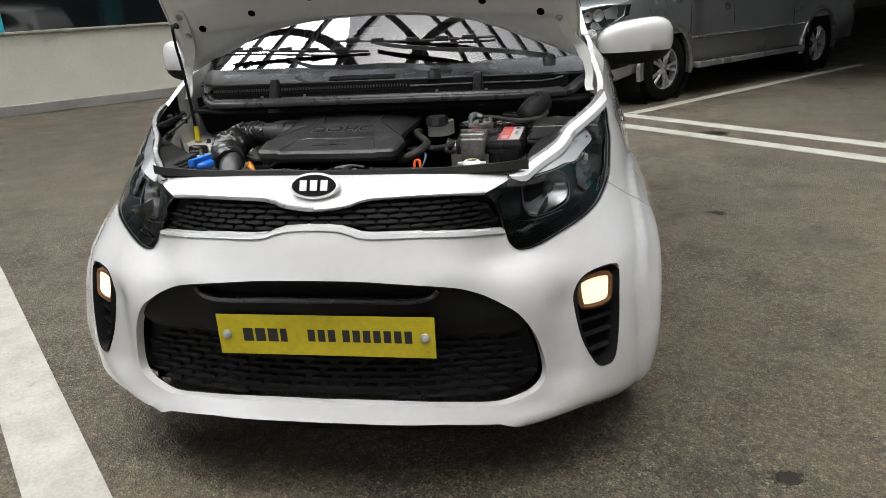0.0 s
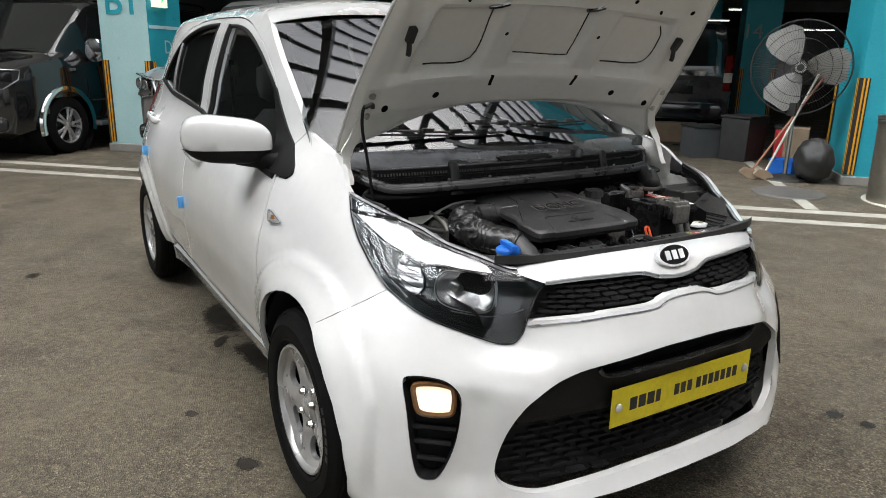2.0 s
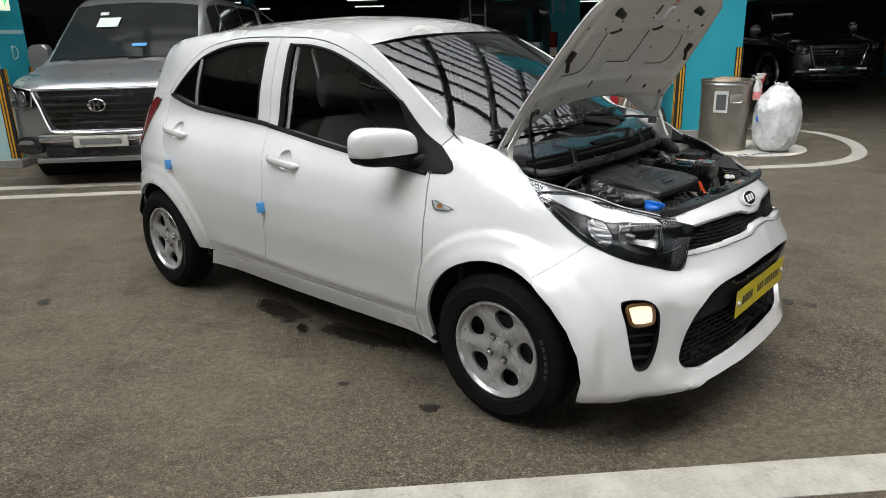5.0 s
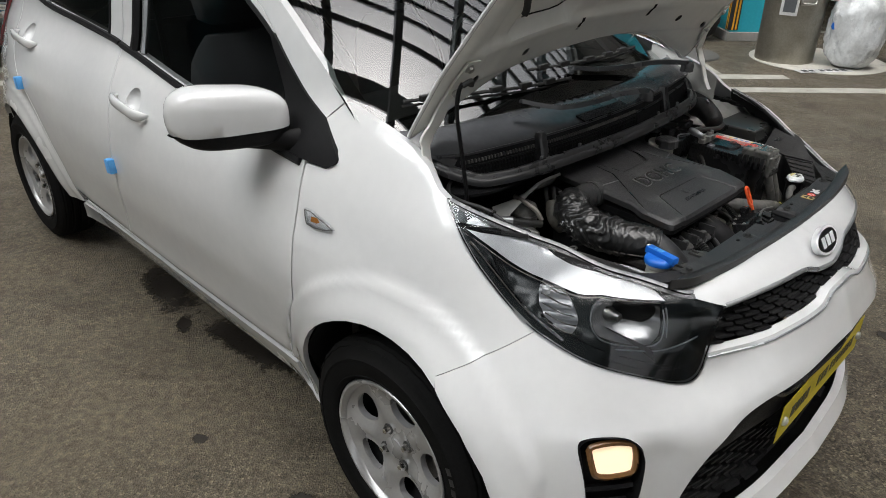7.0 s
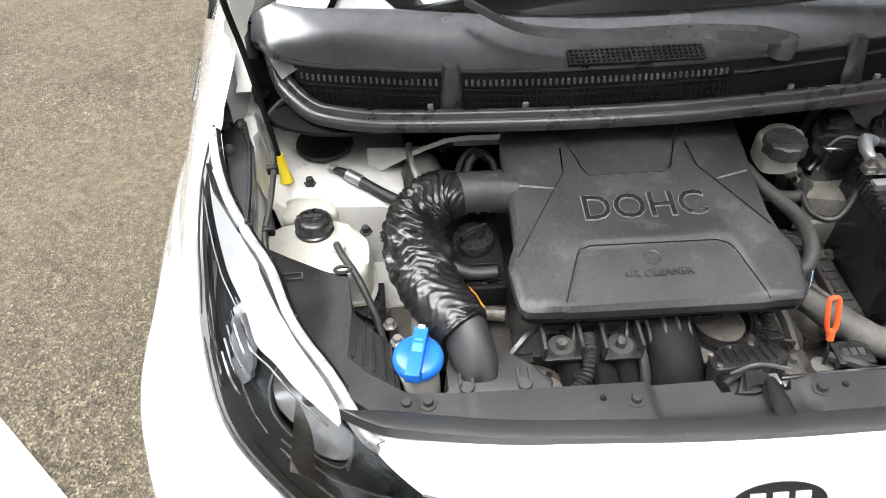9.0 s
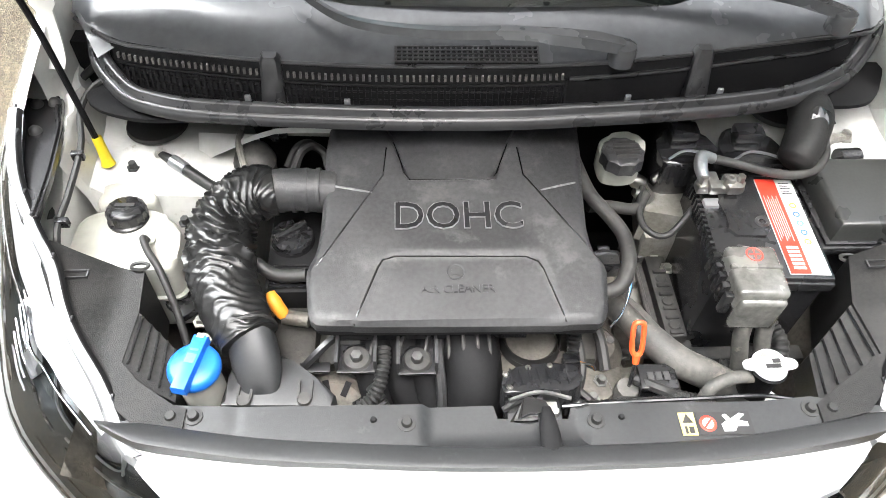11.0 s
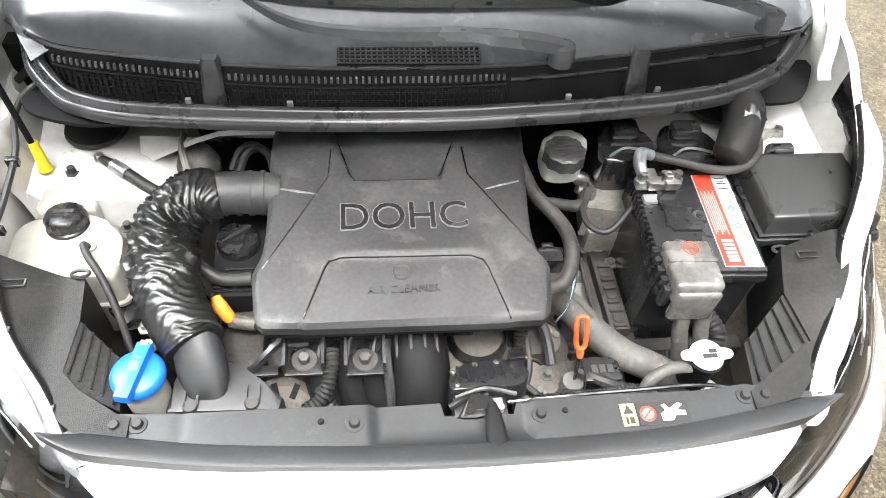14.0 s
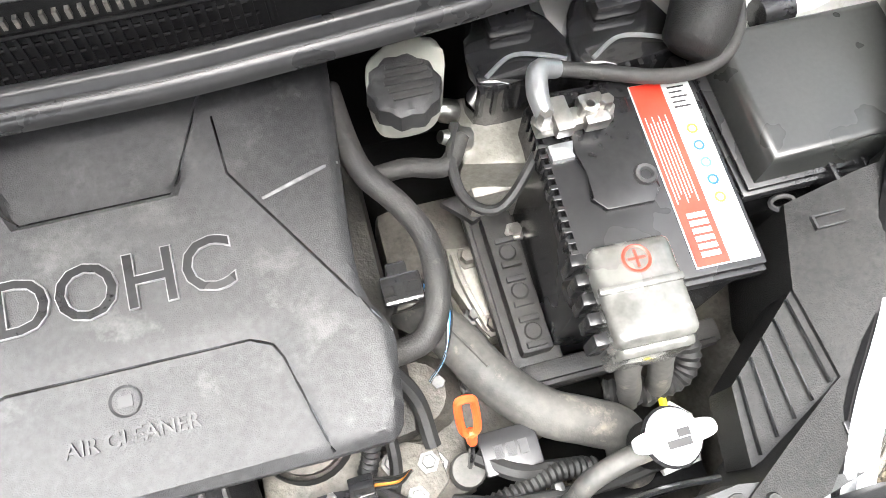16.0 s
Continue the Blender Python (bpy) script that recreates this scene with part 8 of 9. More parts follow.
part("hose_loop", tube([(-.282, .652, .785), (-.268, .670, .806), (-.250, .682, .806), (-.23, .68, .79)], .0055, 8), RUBBER, loops)
part("hose_clip", add(box(-.318, -.282, .690, .700, .806, .816, .002), box(-.306, -.294, .686, .704, .804, .820, .002)), BEZEL, loops)
side_bracket = part("side_bracket", prism([(-.452, .512), (-.402, .512), (-.400, .455), (-.418, .440), (-.446, .464)], .690, .702, .003), BEZEL, car, "black bracket with a steel bush")
part("bush", moved(lathe([(0, .002), (.008, .003), (.014, .008), (.017, .008), (.018, 0)], 24), Matrix.Translation((-.428, .486, .702))), GLOSSBLACK, side_bracket)
part("bush_core", moved(lathe([(0, .006), (.007, .0055), (.008, 0)], 16), Matrix.Translation((-.428, .486, .702))), STEEL, side_bracket)
part("alloy_pipe", tube([(-.30, .625, .80), (-.315, .612, .788), (-.318, .60, .77), (-.30, .59, .75)], .016, 12), CAST, car, "pale alloy pipe by the firewall")
part("white_reinforcement", loft([[(x, .70 + .0 * x + bow(x) * .3, .80), (x, .672 + bow(x) * .3, .842 - .9 * max(0, -.28 - x) ** 1.3), (x, .665 + bow(x) * .3, .838 - .9 * max(0, -.28 - x) ** 1.3)] for x in np.linspace(-.42, -.20, 8)], closed=False), INNER, car)

# ---- vans in the bays ----
VANSILVER = surface("silver_van_paint", (.31, .32, .33), (.37, .38, .39), (.26, .34), metal=.75, scale=2, coat=.5, coat_rough=.22)
VANBLACK = surface("black_van_paint", (.008, .008, .009), (.014, .014, .015), (.10, .16), scale=2, coat=1, coat_rough=.03)
VANNAVY = surface("dark_blue_van_paint", (.012, .016, .022), (.02, .025, .033), (.12, .2), scale=2, coat=1, coat_rough=.04)
VANGLASS = surface("dark_van_glass", (.010, .012, .012), (.016, .018, .018), (.05, .08), scale=3, spec=.22)
PAPER = surface("pale_paper", (.52, .60, .55), (.62, .69, .63), (.7, .8), scale=10)
HEADLAMP = surface("headlamp_reflector", (.22, .225, .23), (.42, .43, .44), (.10, .22), metal=.7, scale=22, fine=60)
DIRTYWHITE = surface("dirty_white_plastic", (.50, .49, .44), (.64, .62, .56), (.4, .55), scale=6, fine=50, grime=((.34, .30, .22), 9, .56))
CARDBOARD = surface("brown_cardboard", (.24, .17, .11), (.33, .25, .17), (.75, .85), scale=6, fine=90, grime=((.16, .11, .07), 8, .62))
ZINC = surface("brushed_zinc", (.26, .24, .20), (.38, .36, .31), (.32, .48), metal=.85, scale=5, fine=70, grime=((.26, .22, .17), 5, .60))
BAGFILM = surface("thin_white_film", (.48, .49, .49), (.66, .67, .67), (.18, .32), scale=7, fine=50, grime=((.42, .43, .44), 9, .55))


def van_section(y):
    """Half width, belt height, roof half width and top height at a distance behind the front."""
    w = np.interp(y, [0, .06, .16, .35, .8, 1.6, 4.7, 5.0, 5.12], [.74, .83, .90, .935, .955, .96, .96, .94, .91])
    top = np.interp(y, [0, .05, .15, .40, .80, .86, 1.62, 1.8, 2.2, 4.7, 5.02, 5.12], [.93, 1.00, 1.04, 1.10, 1.165, 1.20, 1.80, 1.86, 1.90, 1.89, 1.82, 1.10])
    wt = np.interp(y, [0, .15, .8, .86, 1.62, 2.0, 4.8, 5.12], [.66, .78, .84, .84, .72, .74, .74, .80])
    return w, wt, top


def van_ring(y, out=0.0):
    w, wt, top = van_section(y)
    belt = min(1.14, top - .05)
    low = np.interp(y, [0, .2, .5, 4.7, 5.12], [.30, .24, .30, .30, .34])
    half = [(w * .84, low), (w * .965, low + .05), (w, low + .2), (w * 1.004, .68), (w * .998, .86), (w * .985, belt - .06), (w * .965, belt)]
    half += [(w * .965 + (wt - w * .965) * k, belt + (top - .055 - belt) * k) for k in (.25, .5, .75, 1)]
    half += [(wt - .05, top - .018), (wt * .72, top - .004), (wt * .36, top + .006), (0, top + .008)]
    half = [(x + (out if x else 0), z) for x, z in half]
    return [(-x, y, z) for x, z in half] + [(x, y, z) for x, z in half[-2::-1]]


def van_side(y, k, s, out=.006):
    """A point on the van's glasshouse: k from the belt (0) to the roof (1)."""
    w, wt, top = van_section(y)
    belt = min(1.14, top - .05)
    return (s * (w * .965 + (wt - w * .965) * k + out), y, belt + (top - .055 - belt) * k)


def van_wheel(parent, x, y, s):
    tyre = part("wheel", lathe([(.20, -.11), (.30, -.105), (.335, -.08), (.343, -.03), (.343, .06), (.335, .09), (.30, .108), (.225, .104), (.215, .09)], 40, "x"), TYRE, parent, "black tyre on a silver alloy rim")
    tyre.matrix_basis = pose(x, y, .343, 0, 0, 0 if s > 0 else 180)
    part("rim", lathe([(.218, .10), (.222, .092), (.205, .085), (.195, .02), (.19, -.08)], 40, "x"), SILVER, tyre, "silver rim")
    part("disc", lathe([(0, .028), (.19, .025), (.19, .0)], 24, "x"), BEZEL, tyre)
    for k in range(10):
        a = radians(72 * (k // 2) + (11 if k % 2 else -11))
        spoke = part("spoke", loft([[(dx, r * math.cos(a) + v * math.sin(a), r * math.sin(a) - v * math.cos(a)) for dx, v in ((.060 + b, -h), (.072 + b, -h * .7), (.072 + b, h * .7), (.060 + b, h))] for r, h, b in ((.045, .020, .010), (.12, .017, .012), (.208, .022, .008))]), SILVER, tyre)
    part("hub", moved(lathe([(0, .012), (.03, .011), (.045, .0), (.048, -.03)], 20, "x"), Matrix.Translation((.078, 0, 0))), SILVER, tyre)


def van(paint, label, trim, papers=False, rails=True, ladder=False):
    v = empty("van", label, "van", group="parked vans")
    ys = sorted(set(list(np.linspace(0, .2, 6)) + list(np.linspace(.2, 1.9, 22)) + list(np.linspace(1.9, 5.0, 40)) + [5.03, 5.06, 5.09, 5.12]))
    bm = loft([van_ring(y) for y in ys])
    kill = []
    for f in bm.faces:
        c = f.calc_center_median()
        if abs(c.x) > .70 and any(math.hypot(c.y - wy, c.z - .36) < .40 for wy in (.90, 4.10)) and len(f.verts) == 4:
            kill.append(f)
    bmesh.ops.delete(bm, geom=kill, context="FACES")
    part("body", bm, paint, v, "", angle=35)
    for wy in (.90, 4.10):
        part("wheel_well", moved(add(add(lathe([(.44, -.94), (.44, .94)], 24, "x"), box(-.70, -.62, -.46, .46, -.2, .44)), box(.62, .70, -.46, .46, -.2, .44)), Matrix.Translation((0, wy, .36))), BLACK, v, smooth=False)
        for s in (-1, 1):
            van_wheel(v, s * .85, wy, s)
            w = van_section(wy)[0]
            rings = []
            for a in np.radians(np.linspace(-14, 194, 26)):
                c_, s_ = math.cos(a), math.sin(a)
                rings.append([(s * (w + dx), wy + r * c_, .36 + r * s_) for dx, r in ((-.03, .385), (.012, .388), (.020, .41), (.016, .45), (-.02, .462))])
            part("arch_trim", loft(rings), trim, v, "bright wheel arch trim")
    # Glass.
    rings = [[(x * (1 - .035), y - .006, z + .014) for x, z in ((-wt * .97, tp - .03), (-wt * .6, tp - .003), (0, tp + .012), (wt * .6, tp - .003), (wt * .97, tp - .03))] for y in np.linspace(.87, 1.60, 6) for (w_, wt, tp) in (van_section(y),)]
    wind = part("windscreen", loft(rings, closed=False), VANGLASS, v, "dark raked windscreen")
    part("wiper", tube([(-.55, .83, 1.20), (-.2, .86, 1.225), (.15, .88, 1.235)], .008, 6), BLACK, wind)
    part("wiper", tube([(.05, .84, 1.21), (.35, .88, 1.23), (.62, .90, 1.23)], .008, 6), BLACK, wind)
    for s in (-1, 1):
        for y0, y1, slant in ((1.36, 2.05, .38), (2.13, 3.35, 0), (3.43, 4.75, 0)):
            vs = []
            for k in np.linspace(.06, .93, 5):
                a, b = y0 + slant * k * .9, y1
                vs.append([van_side(a + (b - a) * t, k, s) for t in np.linspace(0, 1, 7)])
            part("side_window", loft(vs, closed=False), VANGLASS, v, "dark side window")
        for y in (1.28, 2.09, 3.39):
            part("door_gap", tube([(s * (van_section(y)[0] * f + .0), y, z) for f, z in ((.975, .50), (1.004, .68), (.998, .86), (.970, 1.12))], .004, 5, 4), BEZEL, v)
        for y in (1.95, 2.28):
            part("door_handle", moved(box(-.018, .018, -.09, .09, -.016, .016, .007), Matrix.Translation((s * (van_section(y)[0] * .995 + .012), y, 1.0))), CHROME, v, "chrome door handle")
        part("side_line", tube([(s * (van_section(y)[0] + .004), y, .62) for y in np.linspace(1.32, 3.66, 10)], .012, 6, 0), trim, v, "bright line along the sill")
        step = part("side_step", box(*sorted((s * .86, s * 1.03)), 1.38, 3.62, .30, .36, .015), GREYLINE, v, "grey side step")
        part("step_pad", box(*sorted((s * .88, s * 1.0)), 1.45, 3.55, .36, .368), RUBBER, step, smooth=False)
        mir = part("door_mirror", prism(catmull([(-.10, -.12), (-.11, .06), (-.08, .13), (.05, .14), (.10, .09), (.11, -.08), (.07, -.13)], closed=True, n=4), -.06, .07, .03, 3), CHROME if trim is CHROME else paint, v, "chrome door mirror")
        mir.matrix_basis = pose(s * 1.08, 1.36, 1.23, 90, 0, 0)
        part("arm", tube([(s * .93, 1.40, 1.13), (s * 1.0, 1.38, 1.14), (s * 1.06, 1.37, 1.16)], .025, 8), BLACK, v)
        part("side_lamp", moved(box(-.01, .012, -.045, .045, -.02, .02, .006), Matrix.Translation((s * .955, 1.05, 1.0))), HEADLAMP, v)
    # Front.
    grille = part("grille", loft([[(x * w, y_ - (1 - (x * 1.0) ** 2) * .03, z) for x in np.linspace(-1, 1, 9)] for z, w, y_ in ((.565, .42, -.012), (.60, .46, -.016), (.80, .53, -.008), (.94, .57, .002))], closed=False), BEZEL, v, "black grille with slats and a chrome surround")
    for k in range(5):
        z = .625 + .062 * k
        w = .44 + .025 * k
        part("slat", loft([[(x, -.006 - (1 - (x / .66) ** 2) * .036 - d, z + h) for d, h in ((0, -.014), (.016, -.012), (.02, .006), (.0, .016))] for x in np.linspace(-w, w, 9)]), GLOSSBLACK if paint is VANSILVER else BEZEL, grille)
    _sur = [(-.61, .945), (-.56, .80), (-.50, .60), (-.43, .545), (0, .535), (.43, .545), (.50, .60), (.56, .80), (.61, .945)]
    part("grille_surround", tube([(x, -.014 - (1 - (x / .72) ** 2) * .034, z) for x, z in _sur], .020, 8), CHROME, grille, "chrome surround")
    part("grille_top", tube([(x, -.0 - (1 - (x / .72) ** 2) * .034, .952) for x in np.linspace(-.61, .61, 9)], .013, 8), CHROME, grille)
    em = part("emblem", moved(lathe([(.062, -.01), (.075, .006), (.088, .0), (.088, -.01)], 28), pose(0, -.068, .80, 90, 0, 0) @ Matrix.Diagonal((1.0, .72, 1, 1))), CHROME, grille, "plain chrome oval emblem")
    part("emblem_bar", moved(add(box(-.030, -.016, -.04, .04, -.004, .006), add(box(.016, .030, -.04, .04, -.004, .006), box(-.02, .02, -.008, .008, -.004, .005))), pose(0, -.068, .80, 90, 0, 0)), CHROME, em, smooth=False)
    for s in (-1, 1):
        lamp = [(.60, .955), (.72, .985), (.86, 1.01), (.925, 1.0), (.92, .90), (.86, .80), (.74, .775), (.63, .80)]
        def face(x, d=0.0):
            return np.interp(abs(x), [0, .66, .74, .83, .90, .935], [-.03, -.01, .0, .05, .15, .34]) - d
        rings = [[(s * x, face(x, .018), zc + (z - zc) * f) for x, z in lamp] for f, zc in ((1, .9),)]
        bm = bmesh.new()
        front = [bm.verts.new((s * x, face(x, .022), z)) for x, z in lamp]
        back = [bm.verts.new((s * x, face(x, -.05), z)) for x, z in lamp]
        bm.faces.new(front)
        for k in range(len(lamp)):
            bm.faces.new((front[k], front[(k + 1) % len(lamp)], back[(k + 1) % len(lamp)], back[k]))
        hl = part("headlamp", bm, BEZEL, v, "clear wrap-round headlamp", angle=20)
        for x, z, r in ((.70, .90, .05), (.80, .915, .055)):
            part("reflector", moved(lathe([(0, -.012), (r * .5, -.008), (r, .006), (r * 1.06, .0)], 20), pose(s * x, face(x, .026), z, 90, 0, s * 28)), HEADLAMP, hl)
        part("lamp_edge", tube([(s * x, face(x, .024), z) for x, z in [*lamp, lamp[0]]], .009, 6, 0), HEADLAMP, hl)
        fog = part("fog_lamp_pocket", moved(prism(catmull([(-.15, -.07), (-.16, .05), (-.05, .09), (.11, .06), (.13, -.03), (.08, -.08)], closed=True, n=4), -.03, .02, .008), pose(s * .74, .01, .42, 90, 0, s * 22) @ Matrix.Diagonal((s, 1, 1, 1))), BEZEL, v, "black fog lamp pocket")
        part("fog_lamp", moved(prism(catmull([(-.09, -.02), (-.06, .02), (.07, .022), (.09, -.012)], closed=True, n=3), .02, .028, .003), pose(s * .74, .0, .45, 90, 0, s * 22)), HEADLAMP, fog)
    bump = part("bumper_bar", loft([[(x, -.02 - (1 - (x / .8) ** 2) * .045 - d, z) for d, z in ((0, .44), (.025, .45), (.03, .50), (.02, .525), (-.01, .53))] for x in np.linspace(-.60, .60, 11)]), CHROME, v, "chrome bumper bar with a plate")
    part("number_plate", moved(box(-.26, .26, -.006, .006, -.055, .055, .003), Matrix.Translation((0, -.105, .455))), DIRTYWHITE if paint is VANSILVER else BEZEL, bump, "plate holder")
    part("plate_bar", moved(box(-.20, .20, -.002, .002, -.028, .028), Matrix.Translation((0, -.113, .455))), GREYLINE if paint is VANSILVER else BEZEL, bump, smooth=False)
    part("lower_grille", moved(box(-.56, .56, -.02, .02, -.05, .05, .02), Matrix.Translation((0, -.045, .36))), BEZEL, v, "black lower grille")
    part("skid_bar", loft([[(x, -.01 - (1 - (x / .9) ** 2) * .05 - d, z) for d, z in ((0, .245), (.02, .25), (.025, .285), (.0, .30))] for x in np.linspace(-.66, .66, 11)]), CHROME if trim is CHROME else paint, v, "bright lower bumper lip")
    if papers:
        for x, yy, w, h, m in ((-.26, 1.31, .24, .16, PAPER), (-.33, 1.43, .09, .05, PAPER), (.14, 1.0, .16, .05, BLUETAPE)):
            z = van_section(yy)[2] + .038
            part("paper", moved(box(-w / 2, w / 2, -h / 2, h / 2, 0, .003), pose(x, yy, z - .002, 38, 0, -6)), m, wind, "sheet of paper behind the glass", smooth=False)
    if rails:
        for s in (-1, 1):
            rail = part("roof_rail", tube([(s * .62, 1.95, 1.91), (s * .62, 2.1, 1.965), (s * .62, 3.3, 1.975), (s * .62, 4.5, 1.965), (s * .62, 4.65, 1.90)], .02, 8), BLACK, v, "black roof rail")
        for y in (2.25, 3.2):
            part("roof_bar", tube([(-.62, y, 1.97), (0, y, 1.985), (.62, y, 1.97)], .022, 8), BLACK, v, "black roof bar")
        part("bar_end", box(-.30, -.12, 2.22, 2.24, 1.985, 1.995), HEADLAMP, v, smooth=False)
    # Rear.
    rear = part("tailgate_glass", loft([[(x, 5.035 + .085 * (1 - (z - 1.18) / .56) + .018 - .03 * (x / .7) ** 2, z) for x in np.linspace(-.66, .66, 7)] for z in (1.18, 1.36, 1.55, 1.74)], closed=False), VANGLASS, v, "dark rear window")
    for s in (-1, 1):
        tl = part("tail_lamp", loft([[(s * x, y, z) for x, y in ((.80, 5.135), (.90, 5.125), (.955, 5.03), (.90, 5.0), (.80, 5.05))] for z in (.80, .95, 1.1, 1.24, 1.34)]), RED, v, "tall red and white tail lamp")
        part("white_band", box(*sorted((s * .80, s * .925)), 5.10, 5.143, .93, 1.08, .004), DIRTYWHITE, tl, smooth=False)
    part("tailgate_bar", loft([[(x, 5.115 + d - .04 * (x / .8) ** 2, z) for d, z in ((0, 1.02), (.022, 1.03), (.024, 1.11), (0, 1.12))] for x in np.linspace(-.78, .78, 9)]), CHROME, v, "chrome bar over the rear plate")
    part("plate_recess", box(-.36, .36, 5.10, 5.128, .74, .96, .01), BEZEL, v, "plate recess")
    part("rear_emblem", moved(lathe([(.05, -.01), (.062, .004), (.072, -.01)], 24), pose(0, 5.145, 1.15, -90, 0, 0) @ Matrix.Diagonal((1, .7, 1, 1))), CHROME, v)
    part("rear_bumper", loft([[(x, 5.12 + d - .12 * (x / .92) ** 4, z) for d, z in ((-.05, .36), (.06, .38), (.08, .50), (.06, .60), (-.03, .62))] for x in np.linspace(-.92, .92, 13)]), paint, v, "rear bumper")
    if ladder:
        for x in (.36, .62):
            rail = part("ladder_rail", tube([(x, 5.16, .66), (x, 5.20, .72), (x, 5.20, 1.15), (x, 5.12, 1.80), (x, 5.02, 1.98), (x, 4.9, 2.0)], .016, 8), STEEL, v, "steel ladder rail")
        for z, y in ((.78, 5.20), (.98, 5.20), (1.18, 5.195), (1.42, 5.165), (1.66, 5.135)):
            part("rung", tube([(.36, y, z), (.62, y, z)], .012, 8, 0), STEEL, v)
    return v


silver_van = van(VANSILVER, "silver van with a chrome grille, papers behind its windscreen", HEADLAMP, papers=True)
silver_van.matrix_basis = HALL @ pose(-4.22, 4.88, 0)
black_van = van(VANBLACK, "glossy black van with chrome trim, parked against the wall", CHROME)
black_van.matrix_basis = HALL @ pose(-7.60, 4.84, 0)
navy_van = van(VANNAVY, "dark blue van seen from behind, with a roof ladder", CHROME, rails=False, ladder=True)
navy_van.matrix_basis = HALL @ pose(.72, 15.55, 0, 0, 0, 180)
dark_van = van(VANNAVY, "dark van parked deep in the unlit hall", GREYLINE)
dark_van.matrix_basis = HALL @ pose(7.6, 11.5, 0, 0, 0, 0)


def sedan():
    """A white saloon, tail towards the aisle (tail at y = 0)."""
    car_ = empty("saloon_car", "white saloon car with red tail lamps, parked deep inside", "car")
    rings = []
    for y, w, low, top, wt in ((0, .80, .45, .92, .72), (.06, .87, .34, 1.0, .76), (.5, .90, .26, 1.05, .78), (.75, .905, .25, 1.08, .76), (1.3, .91, .25, 1.40, .58), (1.9, .91, .25, 1.46, .56), (2.6, .91, .25, 1.43, .57), (3.3, .905, .25, 1.02, .75), (4.3, .86, .26, .86, .70), (4.65, .72, .35, .70, .6)):
        belt = min(.95, top - .04)
        half = [(w * .86, low), (w * .98, low + .08), (w, .6), (w * .98, belt), (wt, top - .03), (wt * .6, top)]
        rings.append([(-x, y, z) for x, z in half] + [(x, y, z) for x, z in half[::-1]])
    part("body", loft(rings), WHITE, car_, "", angle=40)
    part("rear_glass", loft([[(-w, y, z), (0, y - .02, z + .012), (w, y, z)] for y, z, w in ((.76, 1.10, .68), (1.02, 1.26, .62), (1.27, 1.41, .55))], closed=False), VANGLASS, car_, "dark rear window")
    for s in (-1, 1):
        part("tail_lamp", loft([[(s * x, y, z) for x, y in ((x0, -.012), (.72, -.004), (.885, .10), (.82, .12), (x0, .05))] for z, x0 in ((.76, .68), (.80, .56), (.86, .44), (.90, .40))]), RED, car_, "slim red tail lamp")
        for wy in (1.0, 3.75):
            part("wheel", moved(lathe([(0, .09), (.21, .09), (.22, .11), (.30, .105), (.32, .07), (.32, -.1)], 28, "x"), pose(s * .81, wy, .32, 0, 0, 0 if s > 0 else 180)), TYRE, car_, "black wheel")
    part("chrome_bar", tube([(-.62, .012, .70), (-.3, -.008, .695), (.3, -.008, .695), (.62, .012, .70)], .012, 6), CHROME, car_, "chrome bar under the boot lid")
    part("boot_seam", tube([(-.66, .022, .665), (0, -.004, .66), (.66, .022, .665)], .007, 6), BEZEL, car_)
    part("boot_badge", moved(prism([(.07 * math.cos(a), .04 * math.sin(a)) for a in np.linspace(0, 2 * math.pi, 24, endpoint=False)], 0, .01), pose(0, .02, .955, 90, 0, 0)), GREYLINE, car_, "plain oval badge")
    for s in (-1, 1):
        part("bumper_reflector", box(*sorted((s * .50, s * .80)), -.016, .06, .455, .485, .008), RED, car_, "slim red reflector")
    part("lower_bumper", box(-.70, .70, -.004, .05, .30, .40, .02), BEZEL, car_, "dark lower bumper")
    part("trim_bar", tube([(-.45, -.012, .87), (0, -.02, .875), (.45, -.012, .87)], .01, 6), CHROME, car_)
    return car_


saloon = sedan()
saloon.matrix_basis = HALL @ pose(-2.05, 11.75, 0, 0, 0, -3)

# ---- wheel stops and cartons ----
def wheel_stop():
    ws = empty("wheel_stop", "black rubber wheel stop with yellow patches on the floor", "wheel stop", group="wheel stops")
    part("body", loft([[(x, y, z) for y, z in ((-.075, 0), (-.05, .105), (.05, .105), (.075, 0))] for x in (-.375, -.36, .36, .375)]), GUARDBLACK, ws, smooth=False)
    for x, w in ((-.345, .02), (0, .10), (.345, .02)):
        part("patch", loft([[(xx, y, z) for y, z in ((-.0765, .012), (-.0535, .098), (-.047, .1075), (.047, .1075), (.047, .104), (-.045, .10))] for xx in (x - w, x + w)]), GUARDYELLOW, ws, "yellow patch", smooth=False)
    for x in (-.22, .22):
        part("reflector", moved(lathe([(0, .008), (.022, .007), (.028, 0)], 14), pose(x, -.064, .055, 104, 0, 0)), AMBER, ws, "round amber reflector")
    return ws


_stop = wheel_stop()
_stop.matrix_basis = HALL @ pose(-.40, 10.6, 0)
for _p, _q in ((1.40, 10.6), (-2.55, 10.6), (3.25, 10.6), (5.1, 10.6), (-.75, 12.6), (.85, 12.4), (-2.7, 12.8), (-3.45, 15.8), (-1.95, 15.8)):
    copy_thing(_stop, HALL @ pose(_p, _q, 0))


